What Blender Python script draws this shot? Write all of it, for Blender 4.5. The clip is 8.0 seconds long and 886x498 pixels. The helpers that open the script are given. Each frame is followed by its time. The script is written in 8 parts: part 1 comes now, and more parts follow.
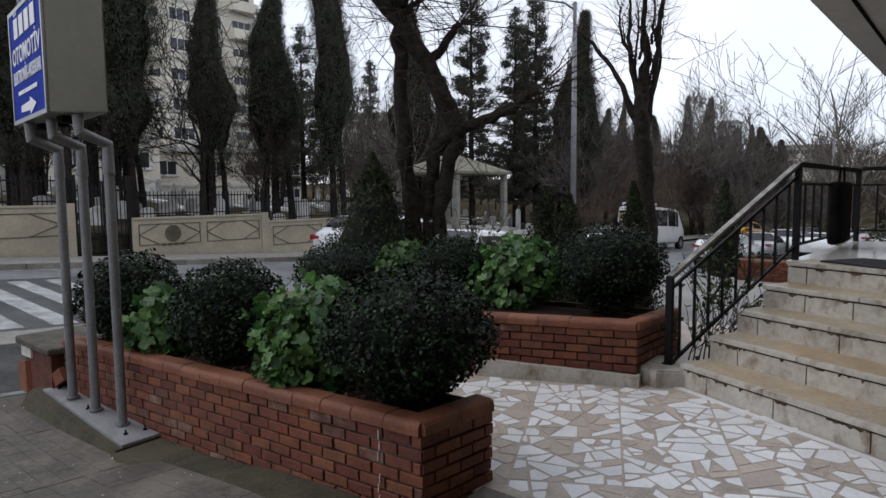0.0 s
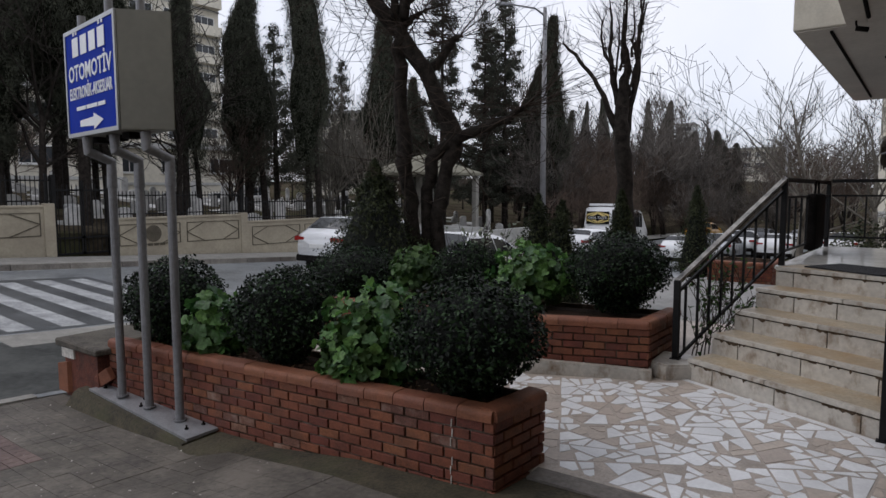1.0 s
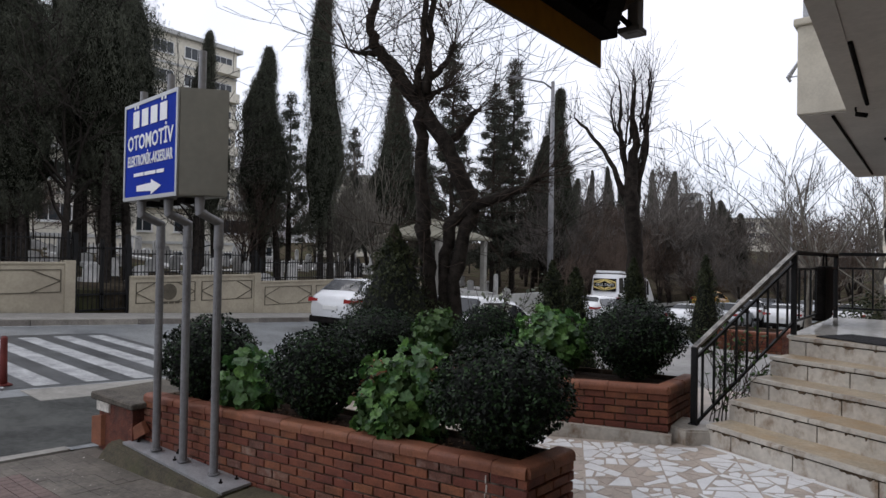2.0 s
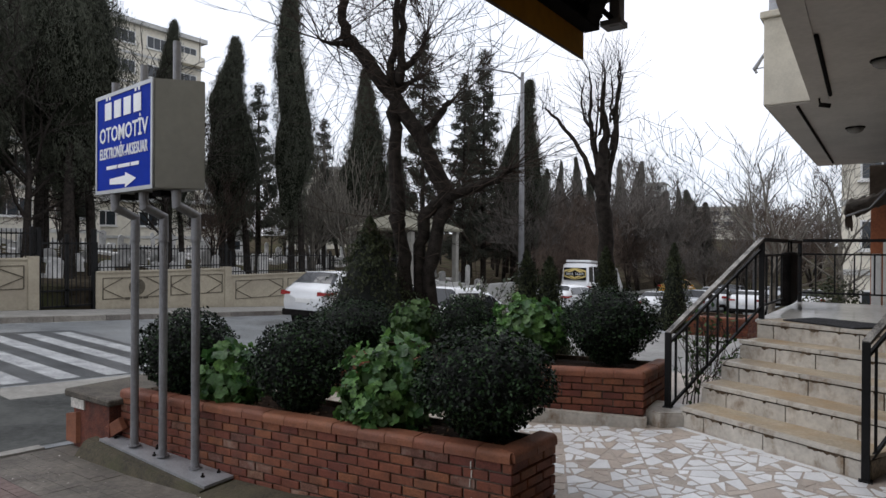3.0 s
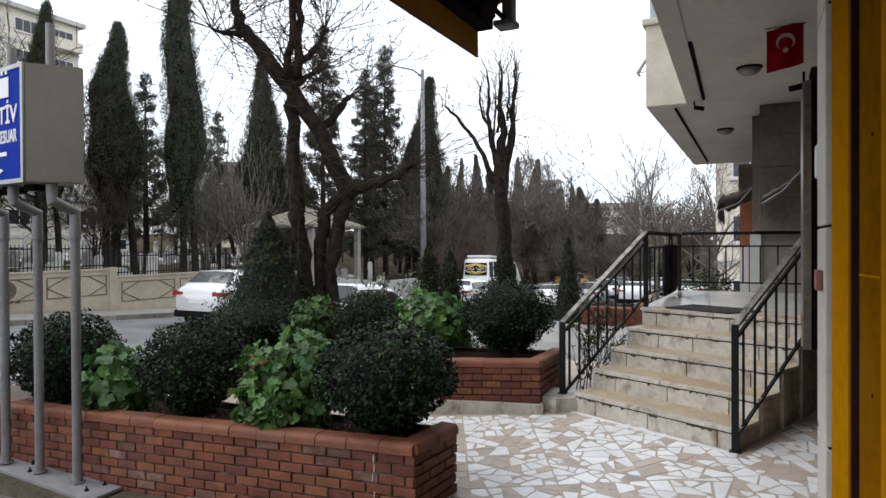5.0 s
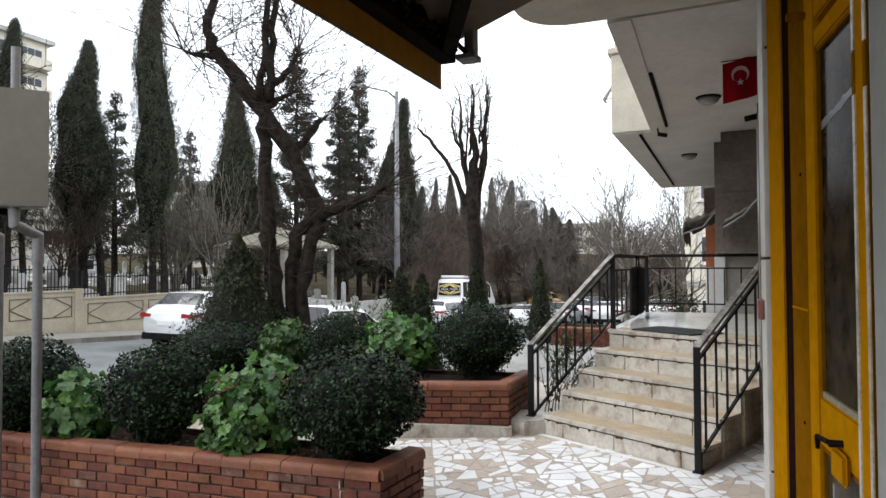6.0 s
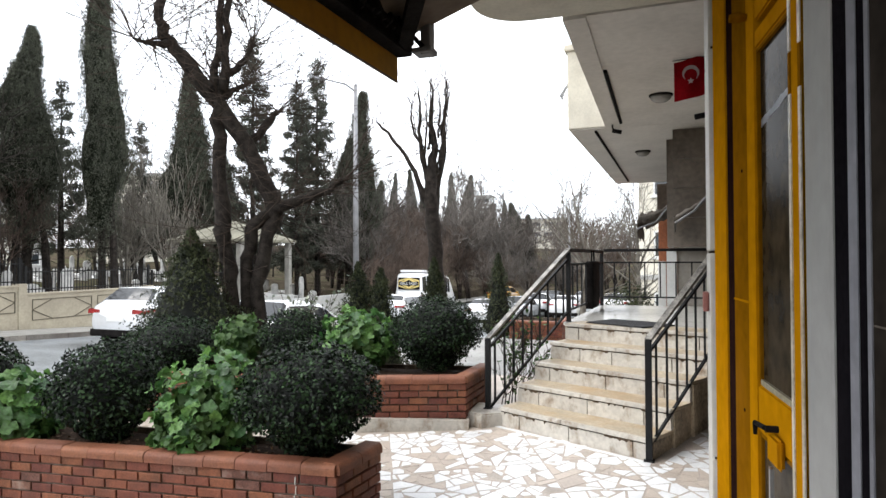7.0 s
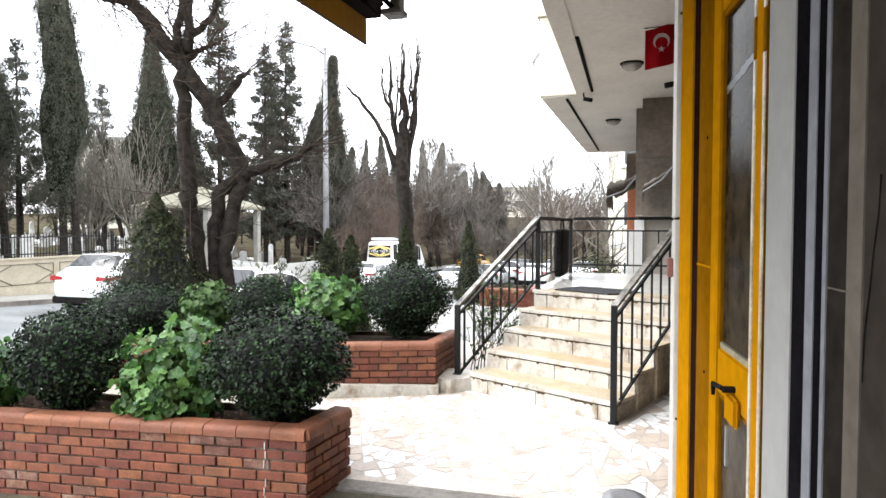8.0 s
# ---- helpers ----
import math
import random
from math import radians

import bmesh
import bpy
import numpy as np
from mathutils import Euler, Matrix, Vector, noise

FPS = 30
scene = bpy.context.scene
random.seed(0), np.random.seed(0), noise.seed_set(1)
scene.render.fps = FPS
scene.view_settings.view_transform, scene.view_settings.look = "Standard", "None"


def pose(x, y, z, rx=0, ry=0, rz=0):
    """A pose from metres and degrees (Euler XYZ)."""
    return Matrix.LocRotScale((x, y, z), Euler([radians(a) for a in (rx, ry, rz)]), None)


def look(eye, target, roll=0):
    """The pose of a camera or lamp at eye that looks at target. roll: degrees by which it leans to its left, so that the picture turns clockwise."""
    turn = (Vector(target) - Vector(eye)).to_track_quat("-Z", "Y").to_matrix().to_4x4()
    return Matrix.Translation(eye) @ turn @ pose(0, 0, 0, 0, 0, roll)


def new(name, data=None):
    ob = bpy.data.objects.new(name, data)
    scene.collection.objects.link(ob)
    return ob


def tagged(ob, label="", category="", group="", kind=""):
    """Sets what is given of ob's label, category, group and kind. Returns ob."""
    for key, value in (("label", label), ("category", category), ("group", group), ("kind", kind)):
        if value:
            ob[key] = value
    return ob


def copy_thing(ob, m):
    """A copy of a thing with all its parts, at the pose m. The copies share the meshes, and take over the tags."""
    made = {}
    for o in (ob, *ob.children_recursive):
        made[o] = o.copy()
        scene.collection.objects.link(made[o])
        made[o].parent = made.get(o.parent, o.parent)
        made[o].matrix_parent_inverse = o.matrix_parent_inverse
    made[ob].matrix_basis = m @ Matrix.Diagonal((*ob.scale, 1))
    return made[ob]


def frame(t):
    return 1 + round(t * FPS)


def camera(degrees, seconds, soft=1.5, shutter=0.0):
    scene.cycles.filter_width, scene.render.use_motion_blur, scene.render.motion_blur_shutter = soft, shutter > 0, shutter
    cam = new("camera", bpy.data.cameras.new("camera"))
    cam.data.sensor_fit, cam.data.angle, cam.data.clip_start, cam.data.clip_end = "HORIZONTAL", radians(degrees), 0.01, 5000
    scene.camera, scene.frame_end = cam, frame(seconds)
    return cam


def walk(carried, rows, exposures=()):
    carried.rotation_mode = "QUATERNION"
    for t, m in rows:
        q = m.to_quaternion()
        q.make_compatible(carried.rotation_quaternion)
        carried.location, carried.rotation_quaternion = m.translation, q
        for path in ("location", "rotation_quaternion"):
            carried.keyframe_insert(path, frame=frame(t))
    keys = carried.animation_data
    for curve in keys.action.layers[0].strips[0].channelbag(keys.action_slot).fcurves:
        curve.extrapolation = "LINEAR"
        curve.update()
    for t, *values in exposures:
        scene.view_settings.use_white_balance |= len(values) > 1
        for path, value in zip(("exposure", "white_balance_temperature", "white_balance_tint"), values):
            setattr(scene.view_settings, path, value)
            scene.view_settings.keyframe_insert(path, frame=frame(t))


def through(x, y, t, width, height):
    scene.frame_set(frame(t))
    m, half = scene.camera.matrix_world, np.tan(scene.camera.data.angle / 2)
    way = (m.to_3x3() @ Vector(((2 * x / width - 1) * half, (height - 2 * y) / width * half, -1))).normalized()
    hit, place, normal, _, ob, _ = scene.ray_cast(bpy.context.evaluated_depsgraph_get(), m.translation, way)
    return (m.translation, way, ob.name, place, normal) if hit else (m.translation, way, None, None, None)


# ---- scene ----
cam = camera(70.0, 8.0)
PATH = [
    (0, (0.181, -0.384, 1.353), (-1.129, 1.117, 1.179), -0.5),
    (0.1, (0.130, -0.461, 1.368), (-1.163, 1.055, 1.185), -1.0),
    (0.2, (0.137, -0.493, 1.383), (-1.226, 0.963, 1.240), -0.4),
    (0.3, (0.068, -0.589, 1.411), (-1.322, 0.842, 1.273), 0.1),
    (0.4, (0.044, -0.659, 1.412), (-1.370, 0.749, 1.278), 0.0),
    (0.5, (0.053, -0.743, 1.400), (-1.364, 0.663, 1.272), 0.0),
    (0.6, (0.062, -0.826, 1.420), (-1.327, 0.604, 1.267), -0.1),
    (0.7, (0.047, -0.870, 1.469), (-1.259, 0.634, 1.294), -0.5),
    (0.8, (0.016, -0.948, 1.433), (-1.249, 0.589, 1.242), -0.8),
    (0.9, (0.039, -0.969, 1.454), (-1.223, 0.569, 1.250), -0.7),
    (1, (0.018, -1.083, 1.466), (-1.197, 0.495, 1.286), -0.1),
    (1.1, (0.021, -1.106, 1.497), (-1.248, 0.433, 1.344), 0.4),
    (1.2, (0.060, -1.147, 1.481), (-1.241, 0.366, 1.347), 0.3),
    (1.3, (0.095, -1.155, 1.491), (-1.215, 0.348, 1.332), 0.1),
    (1.4, (0.081, -1.167, 1.489), (-1.228, 0.336, 1.323), 0.9),
    (1.5, (0.089, -1.267, 1.484), (-1.230, 0.228, 1.338), 1.1),
    (1.6, (0.062, -1.248, 1.506), (-1.274, 0.235, 1.363), 0.2),
    (1.7, (0.106, -1.283, 1.473), (-1.240, 0.194, 1.400), 0.9),
    (1.8, (0.081, -1.373, 1.444), (-1.228, 0.139, 1.420), 1.6),
    (1.9, (0.086, -1.360, 1.478), (-1.210, 0.163, 1.476), 2.0),
    (2, (0.033, -1.431, 1.483), (-1.199, 0.144, 1.504), 1.0),
    (2.2, (-0.009, -1.494, 1.473), (-1.201, 0.113, 1.475), -0.6),
    (3.3, (-0.002, -1.526, 1.475), (-1.134, 0.123, 1.474), 1.0),
    (3.5, (-0.008, -1.540, 1.473), (-1.105, 0.132, 1.481), 1.0),
    (4, (-0.007, -1.527, 1.463), (-0.981, 0.220, 1.433), -0.2),
    (4.5, (0.020, -1.526, 1.455), (-0.909, 0.245, 1.429), -0.4),
    (4.7, (0.009, -1.516, 1.456), (-0.903, 0.264, 1.429), -0.5),
    (5.8, (0.083, -1.542, 1.490), (-0.768, 0.268, 1.527), 0.3),
    (6, (0.087, -1.543, 1.495), (-0.734, 0.280, 1.541), -0.3),
    (6.5, (0.090, -1.542, 1.494), (-0.701, 0.294, 1.552), 0.1),
    (7, (0.103, -1.541, 1.492), (-0.600, 0.331, 1.520), -0.3),
    (7.5, (0.114, -1.540, 1.491), (-0.495, 0.365, 1.498), -0.3),
    (8, (0.109, -1.533, 1.483), (-0.508, 0.368, 1.410), -0.0),
]
EXPOSURES = [(0, -0.82, 6200, 13), (0.5, -0.97, 6200, 13), (1, -0.98, 6300, 15), (2, -0.75, 6300, 15), (3.5, -0.6, 6350, 12), (4.5, -0.26, 6400, 11), (6, 0.19, 6450, 10), (6.5, 0.46, 6480, 10), (7, 0.66, 6500, 10), (8, 1.38, 6500, 10)]
walk(cam, [(t, look(eye, target, roll)) for t, eye, target, roll in PATH], EXPOSURES)

# ---- overcast daylight ----
world = bpy.data.worlds.new("overcast_sky")
scene.world = world
world.use_nodes = True
wn, wl = world.node_tree.nodes, world.node_tree.links
wn.clear()
sky = wn.new("ShaderNodeTexSky")
sky.sky_type, sky.sun_disc = "NISHITA", False
sky.sun_elevation, sky.sun_rotation = radians(45), radians(245)
sky_gain = wn.new("ShaderNodeMixRGB")
sky_gain.blend_type, sky_gain.inputs[0].default_value = "MULTIPLY", 1.0
sky_gain.inputs[2].default_value = (0.1, 0.1, 0.1, 1)
wl.new(sky.outputs[0], sky_gain.inputs[1])
cloud = wn.new("ShaderNodeTexNoise")
cloud.inputs["Scale"].default_value, cloud.inputs["Detail"].default_value = 2.2, 5
ramp = wn.new("ShaderNodeValToRGB")
ramp.color_ramp.elements[0].position, ramp.color_ramp.elements[0].color = 0.3, (0.86, 0.92, 1.0, 1)
ramp.color_ramp.elements[1].position, ramp.color_ramp.elements[1].color = 0.7, (1.12, 1.13, 1.15, 1)
wl.new(cloud.outputs["Fac"], ramp.inputs[0])
cover = wn.new("ShaderNodeMixRGB")
cover.inputs[0].default_value = 0.88
wl.new(sky_gain.outputs[0], cover.inputs[1])
wl.new(ramp.outputs[0], cover.inputs[2])
bg = wn.new("ShaderNodeBackground")
bg.inputs["Strength"].default_value = 1.95
wl.new(cover.outputs[0], bg.inputs["Color"])
wout = wn.new("ShaderNodeOutputWorld")
wl.new(bg.outputs[0], wout.inputs["Surface"])

sun = new("sun", bpy.data.lights.new("sun", "SUN"))
sun.data.energy, sun.data.angle, sun.data.color = 1.3, radians(35), (1.0, 0.97, 0.93)
sun.matrix_world = look((-30, -14, 34), (0, 0, 0))

# ---- helpers of this scene ----
def link_mesh(name, bm, mat, parent=None, label="", smooth=False):
    me = bpy.data.meshes.new(name)
    bm.normal_update()
    bm.to_mesh(me)
    bm.free()
    me.materials.append(mat)
    if smooth:
        me.polygons.foreach_set("use_smooth", [True] * len(me.polygons))
    ob = new(name, me)
    if parent is not None:
        ob.parent = parent
        ob.matrix_parent_inverse = Matrix()
    if label:
        ob["label"] = label
    return ob


def part(name, bm, mat, parent, label="", smooth=False):
    return link_mesh(name, bm, mat, parent, label, smooth)


def thing(name, label, category, at=(0, 0, 0), rz=0.0, group="", kind=""):
    ob = new(name)
    ob.matrix_basis = pose(*at, 0, 0, rz)
    return tagged(ob, label, category, group, kind)


def raw_mesh(name, verts, faces, mat, parent=None, label="", smooth=False):
    me = bpy.data.meshes.new(name)
    me.from_pydata([tuple(v) for v in verts], [], [tuple(f) for f in faces])
    me.materials.append(mat)
    if smooth:
        me.polygons.foreach_set("use_smooth", [True] * len(me.polygons))
    ob = new(name, me)
    if parent is not None:
        ob.parent = parent
    if label:
        ob["label"] = label
    return ob


def hexa(bm, c):
    """A block from eight corners: four below, four above, both counter-clockwise."""
    v = [bm.verts.new(p) for p in c]
    for f in ((3, 2, 1, 0), (4, 5, 6, 7), (0, 1, 5, 4), (1, 2, 6, 5), (2, 3, 7, 6), (3, 0, 4, 7)):
        bm.faces.new([v[i] for i in f])


def box(bm, x0, y0, z0, x1, y1, z1, bevel=0.0):
    if bevel <= 0:
        hexa(bm, [(x0, y0, z0), (x1, y0, z0), (x1, y1, z0), (x0, y1, z0), (x0, y0, z1), (x1, y0, z1), (x1, y1, z1), (x0, y1, z1)])
        return
    tmp = bmesh.new()
    box(tmp, x0, y0, z0, x1, y1, z1)
    bmesh.ops.bevel(tmp, geom=tmp.edges[:], offset=bevel, segments=2, affect="EDGES", profile=0.6)
    merge(bm, tmp)


def merge(bm, tmp):
    me = bpy.data.meshes.new("tmp")
    tmp.to_mesh(me)
    tmp.free()
    bm.from_mesh(me)
    bpy.data.meshes.remove(me)


def prism(bm, pts, z0, z1):
    """An upright block over a counter-clockwise outline; z0 and z1 may be numbers or functions of x, y."""
    f0 = z0 if callable(z0) else (lambda x, y: z0)
    f1 = z1 if callable(z1) else (lambda x, y: z1)
    lo = [bm.verts.new((x, y, f0(x, y))) for x, y in pts]
    hi = [bm.verts.new((x, y, f1(x, y))) for x, y in pts]
    bm.faces.new(hi)
    bm.faces.new(lo[::-1])
    n = len(pts)
    for i in range(n):
        bm.faces.new((lo[i], lo[(i + 1) % n], hi[(i + 1) % n], hi[i]))


def tube(bm, pts, radii, n=8, cap=True):
    """A round bar through points."""
    rings = []
    pts = [Vector(p) for p in pts]
    if not hasattr(radii, "__len__"):
        radii = [radii] * len(pts)
    side = None
    for i, p in enumerate(pts):
        d = (pts[min(i + 1, len(pts) - 1)] - pts[max(i - 1, 0)]).normalized()
        if side is None:
            side = d.orthogonal().normalized()
        side = (side - d * side.dot(d)).normalized()
        up = d.cross(side)
        rings.append([bm.verts.new(p + radii[i] * (math.cos(2 * math.pi * k / n) * side + math.sin(2 * math.pi * k / n) * up)) for k in range(n)])
    for a, b in zip(rings, rings[1:]):
        for k in range(n):
            bm.faces.new((a[k], a[(k + 1) % n], b[(k + 1) % n], b[k]))
    if cap:
        bm.faces.new(rings[0][::-1])
        bm.faces.new(rings[-1])


def bar(bm, a, b, w, h):
    """A square bar from a to b, w wide across and h high."""
    a, b = Vector(a), Vector(b)
    d = (b - a).normalized()
    s = d.cross(Vector((0, 0, 1)))
    s = s.normalized() if s.length > 1e-4 else Vector((1, 0, 0))
    u = s.cross(d).normalized()
    s, u = s * w / 2, u * h / 2
    hexa(bm, [a - s - u, a + s - u, b + s - u, b - s - u, a - s + u, a + s + u, b + s + u, b - s + u])


def disc(bm, c, r, axis, n=20, rx=None):
    """A round plate facing axis."""
    c, axis = Vector(c), Vector(axis).normalized()
    s = axis.orthogonal().normalized()
    u = axis.cross(s)
    bm.faces.new([bm.verts.new(c + r * math.cos(2 * math.pi * k / n) * s + (rx or r) * math.sin(2 * math.pi * k / n) * u) for k in range(n)])


def lathe(bm, profile, n=20, c=(0, 0, 0)):
    """A turned body round the z axis from (radius, z) pairs."""
    rings = [[bm.verts.new((c[0] + r * math.cos(2 * math.pi * k / n), c[1] + r * math.sin(2 * math.pi * k / n), c[2] + z)) for k in range(n)] for r, z in profile]
    for a, b in zip(rings, rings[1:]):
        for k in range(n):
            bm.faces.new((a[k], a[(k + 1) % n], b[(k + 1) % n], b[k]))
    bm.faces.new(rings[0][::-1])
    bm.faces.new(rings[-1])


def text_mesh(name, body, size, m, mat, parent, squeeze=1.0, depth=0.002, bold=0.0):
    """Raised letters, centred on m's origin, in m's x-y plane."""
    cu = bpy.data.curves.new(name, "FONT")
    cu.body, cu.size, cu.align_x, cu.align_y, cu.extrude, cu.resolution_u, cu.offset = body, size, "CENTER", "CENTER", depth, 2, bold
    tmp = bpy.data.objects.new(name, cu)
    scene.collection.objects.link(tmp)
    bpy.context.view_layer.update()
    me = bpy.data.meshes.new_from_object(tmp)
    bpy.data.objects.remove(tmp)
    me.transform(m @ Matrix.Diagonal((squeeze, 1, 1, 1)))
    me.materials.clear()
    me.materials.append(mat)
    ob = new(name, me)
    ob.parent = parent
    return ob


# ---- materials ----
def mat(name, colour, rough=0.7, colour2=None, scale=6.0, metal=0.0, bump=0.0, bump_scale=60.0, spread=0.12, per_object=0.0, per_island=0.0, coat=0.0, stain=None, stain_scale=1.5, stain_amount=0.4, spec=0.5, stain_tall=1.0):
    """Procedural paint: base colour with two scales of noise, optional stains, bump and piecewise variation."""
    m = bpy.data.materials.new(name)
    m.use_nodes = True
    n, l = m.node_tree.nodes, m.node_tree.links
    b = n["Principled BSDF"]
    geo = n.new("ShaderNodeNewGeometry")
    big = n.new("ShaderNodeTexNoise")
    big.inputs["Scale"].default_value, big.inputs["Detail"].default_value = scale, 6
    l.new(geo.outputs["Position"], big.inputs["Vector"])
    fine = n.new("ShaderNodeTexNoise")
    fine.inputs["Scale"].default_value, fine.inputs["Detail"].default_value = scale * 9, 4
    l.new(geo.outputs["Position"], fine.inputs["Vector"])
    both = n.new("ShaderNodeMath")
    both.operation = "MULTIPLY_ADD"
    both.inputs[1].default_value = 0.45
    l.new(fine.outputs["Fac"], both.inputs[0])
    half = n.new("ShaderNodeMath")
    half.operation = "MULTIPLY"
    half.inputs[1].default_value = 0.55
    l.new(big.outputs["Fac"], half.inputs[0])
    l.new(half.outputs[0], both.inputs[2])
    rp = n.new("ShaderNodeValToRGB")
    c2 = colour2 or [max(0.0, v * (1 - 2.2 * spread)) for v in colour]
    e = rp.color_ramp.elements
    e[0].position, e[0].color = 0.36, (*c2, 1)
    e[1].position, e[1].color = 0.62, (*[min(1.0, v * (1 + spread * 0.6)) for v in colour], 1)
    l.new(both.outputs[0], rp.inputs[0])
    out = rp.outputs[0]
    if stain:
        sn = n.new("ShaderNodeTexNoise")
        sn.inputs["Scale"].default_value, sn.inputs["Detail"].default_value, sn.inputs["Roughness"].default_value = stain_scale, 8, 0.65
        sv = n.new("ShaderNodeVectorMath")
        sv.operation = "MULTIPLY"
        sv.inputs[1].default_value = (1, 1, 1 / stain_tall)
        l.new(geo.outputs["Position"], sv.inputs[0])
        l.new(sv.outputs[0], sn.inputs["Vector"])
        sr = n.new("ShaderNodeValToRGB")
        sr.color_ramp.elements[0].position, sr.color_ramp.elements[1].position = 0.5, 0.72
        sr.color_ramp.elements[1].color = (stain_amount, stain_amount, stain_amount, 1)
        l.new(sn.outputs["Fac"], sr.inputs[0])
        mx = n.new("ShaderNodeMixRGB")
        l.new(sr.outputs[0], mx.inputs[0])
        l.new(out, mx.inputs[1])
        mx.inputs[2].default_value = (*stain, 1)
        out = mx.outputs[0]
    for amount, source in ((per_object, "o"), (per_island, "i")):
        if amount:
            src = n.new("ShaderNodeObjectInfo").outputs["Random"] if source == "o" else geo.outputs["Random Per Island"]
            hs = n.new("ShaderNodeHueSaturation")
            mr = n.new("ShaderNodeMapRange")
            mr.inputs["To Min"].default_value, mr.inputs["To Max"].default_value = 1 - amount, 1 + amount
            l.new(src, mr.inputs["Value"])
            l.new(mr.outputs[0], hs.inputs["Value"])
            hr = n.new("ShaderNodeMapRange")
            hr.inputs["To Min"].default_value, hr.inputs["To Max"].default_value = 0.5 - amount * 0.04, 0.5 + amount * 0.04
            l.new(src, hr.inputs["Value"])
            l.new(hr.outputs[0], hs.inputs["Hue"])
            l.new(out, hs.inputs["Color"])
            out = hs.outputs[0]
    l.new(out, b.inputs["Base Color"])
    b.inputs["Roughness"].default_value, b.inputs["Metallic"].default_value = rough, metal
    b.inputs["Specular IOR Level"].default_value = spec
    b.inputs["Coat Weight"].default_value = coat
    b.inputs["Coat Roughness"].default_value = 0.08
    if bump:
        bn = n.new("ShaderNodeTexNoise")
        bn.inputs["Scale"].default_value, bn.inputs["Detail"].default_value = bump_scale, 6
        l.new(geo.outputs["Position"], bn.inputs["Vector"])
        bp = n.new("ShaderNodeBump")
        bp.inputs["Strength"].default_value, bp.inputs["Distance"].default_value = bump, 0.01
        l.new(bn.outputs["Fac"], bp.inputs["Height"])
        l.new(bp.outputs[0], b.inputs["Normal"])
    return m


def glass(name, tint=(0.03, 0.035, 0.04), rough=0.03, clear=0.0):
    m = bpy.data.materials.new(name)
    m.use_nodes = True
    b = m.node_tree.nodes["Principled BSDF"]
    b.inputs["Base Color"].default_value = (*tint, 1)
    b.inputs["Roughness"].default_value = rough
    b.inputs["Transmission Weight"].default_value = clear
    b.inputs["IOR"].default_value = 1.5
    return m


def leaf_mat(name, a, b2, rough=0.45, through=0.25, spec=0.5, mottle=0.0, dull=0.0):
    """Leaves: colour varied leaf by leaf, a little light shines through."""
    m = bpy.data.materials.new(name)
    m.use_nodes = True
    n, l = m.node_tree.nodes, m.node_tree.links
    p = n["Principled BSDF"]
    geo = n.new("ShaderNodeNewGeometry")
    rp = n.new("ShaderNodeValToRGB")
    rp.color_ramp.elements[0].color, rp.color_ramp.elements[1].color = (*a, 1), (*b2, 1)
    rp.color_ramp.elements[0].position = dull
    l.new(geo.outputs["Random Per Island"], rp.inputs[0])
    no = n.new("ShaderNodeTexNoise")
    no.inputs["Scale"].default_value = 3.0
    l.new(geo.outputs["Position"], no.inputs["Vector"])
    hs = n.new("ShaderNodeHueSaturation")
    mr = n.new("ShaderNodeMapRange")
    mr.inputs["From Min"].default_value, mr.inputs["From Max"].default_value = 0.3, 0.7
    mr.inputs["To Min"].default_value, mr.inputs["To Max"].default_value = 0.65, 1.3
    l.new(no.outputs["Fac"], mr.inputs["Value"])
    l.new(mr.outputs[0], hs.inputs["Value"])
    l.new(rp.outputs[0], hs.inputs["Color"])
    if mottle:
        vein = n.new("ShaderNodeTexNoise")
        vein.inputs["Scale"].default_value, vein.inputs["Detail"].default_value = 48.0, 5
        l.new(geo.outputs["Position"], vein.inputs["Vector"])
        vr = n.new("ShaderNodeMapRange")
        vr.inputs["From Min"].default_value, vr.inputs["From Max"].default_value = 0.32, 0.68
        vr.inputs["To Min"].default_value, vr.inputs["To Max"].default_value = 1 - mottle, 1 + mottle
        l.new(vein.outputs["Fac"], vr.inputs["Value"])
        hv = n.new("ShaderNodeHueSaturation")
        l.new(vr.outputs[0], hv.inputs["Value"])
        l.new(hs.outputs[0], hv.inputs["Color"])
        bp = n.new("ShaderNodeBump")
        bp.inputs["Strength"].default_value, bp.inputs["Distance"].default_value = 0.5, 0.01
        l.new(vein.outputs["Fac"], bp.inputs["Height"])
        l.new(bp.outputs[0], p.inputs["Normal"])
        hs = hv
    l.new(hs.outputs[0], p.inputs["Base Color"])
    p.inputs["Roughness"].default_value = rough
    p.inputs["Specular IOR Level"].default_value = spec
    if through:
        tr = n.new("ShaderNodeBsdfTranslucent")
        l.new(hs.outputs[0], tr.inputs["Color"])
        mx = n.new("ShaderNodeMixShader")
        mx.inputs[0].default_value = through
        l.new(p.outputs[0], mx.inputs[1])
        l.new(tr.outputs[0], mx.inputs[2])
        l.new(mx.outputs[0], n["Material Output"].inputs["Surface"])
    return m


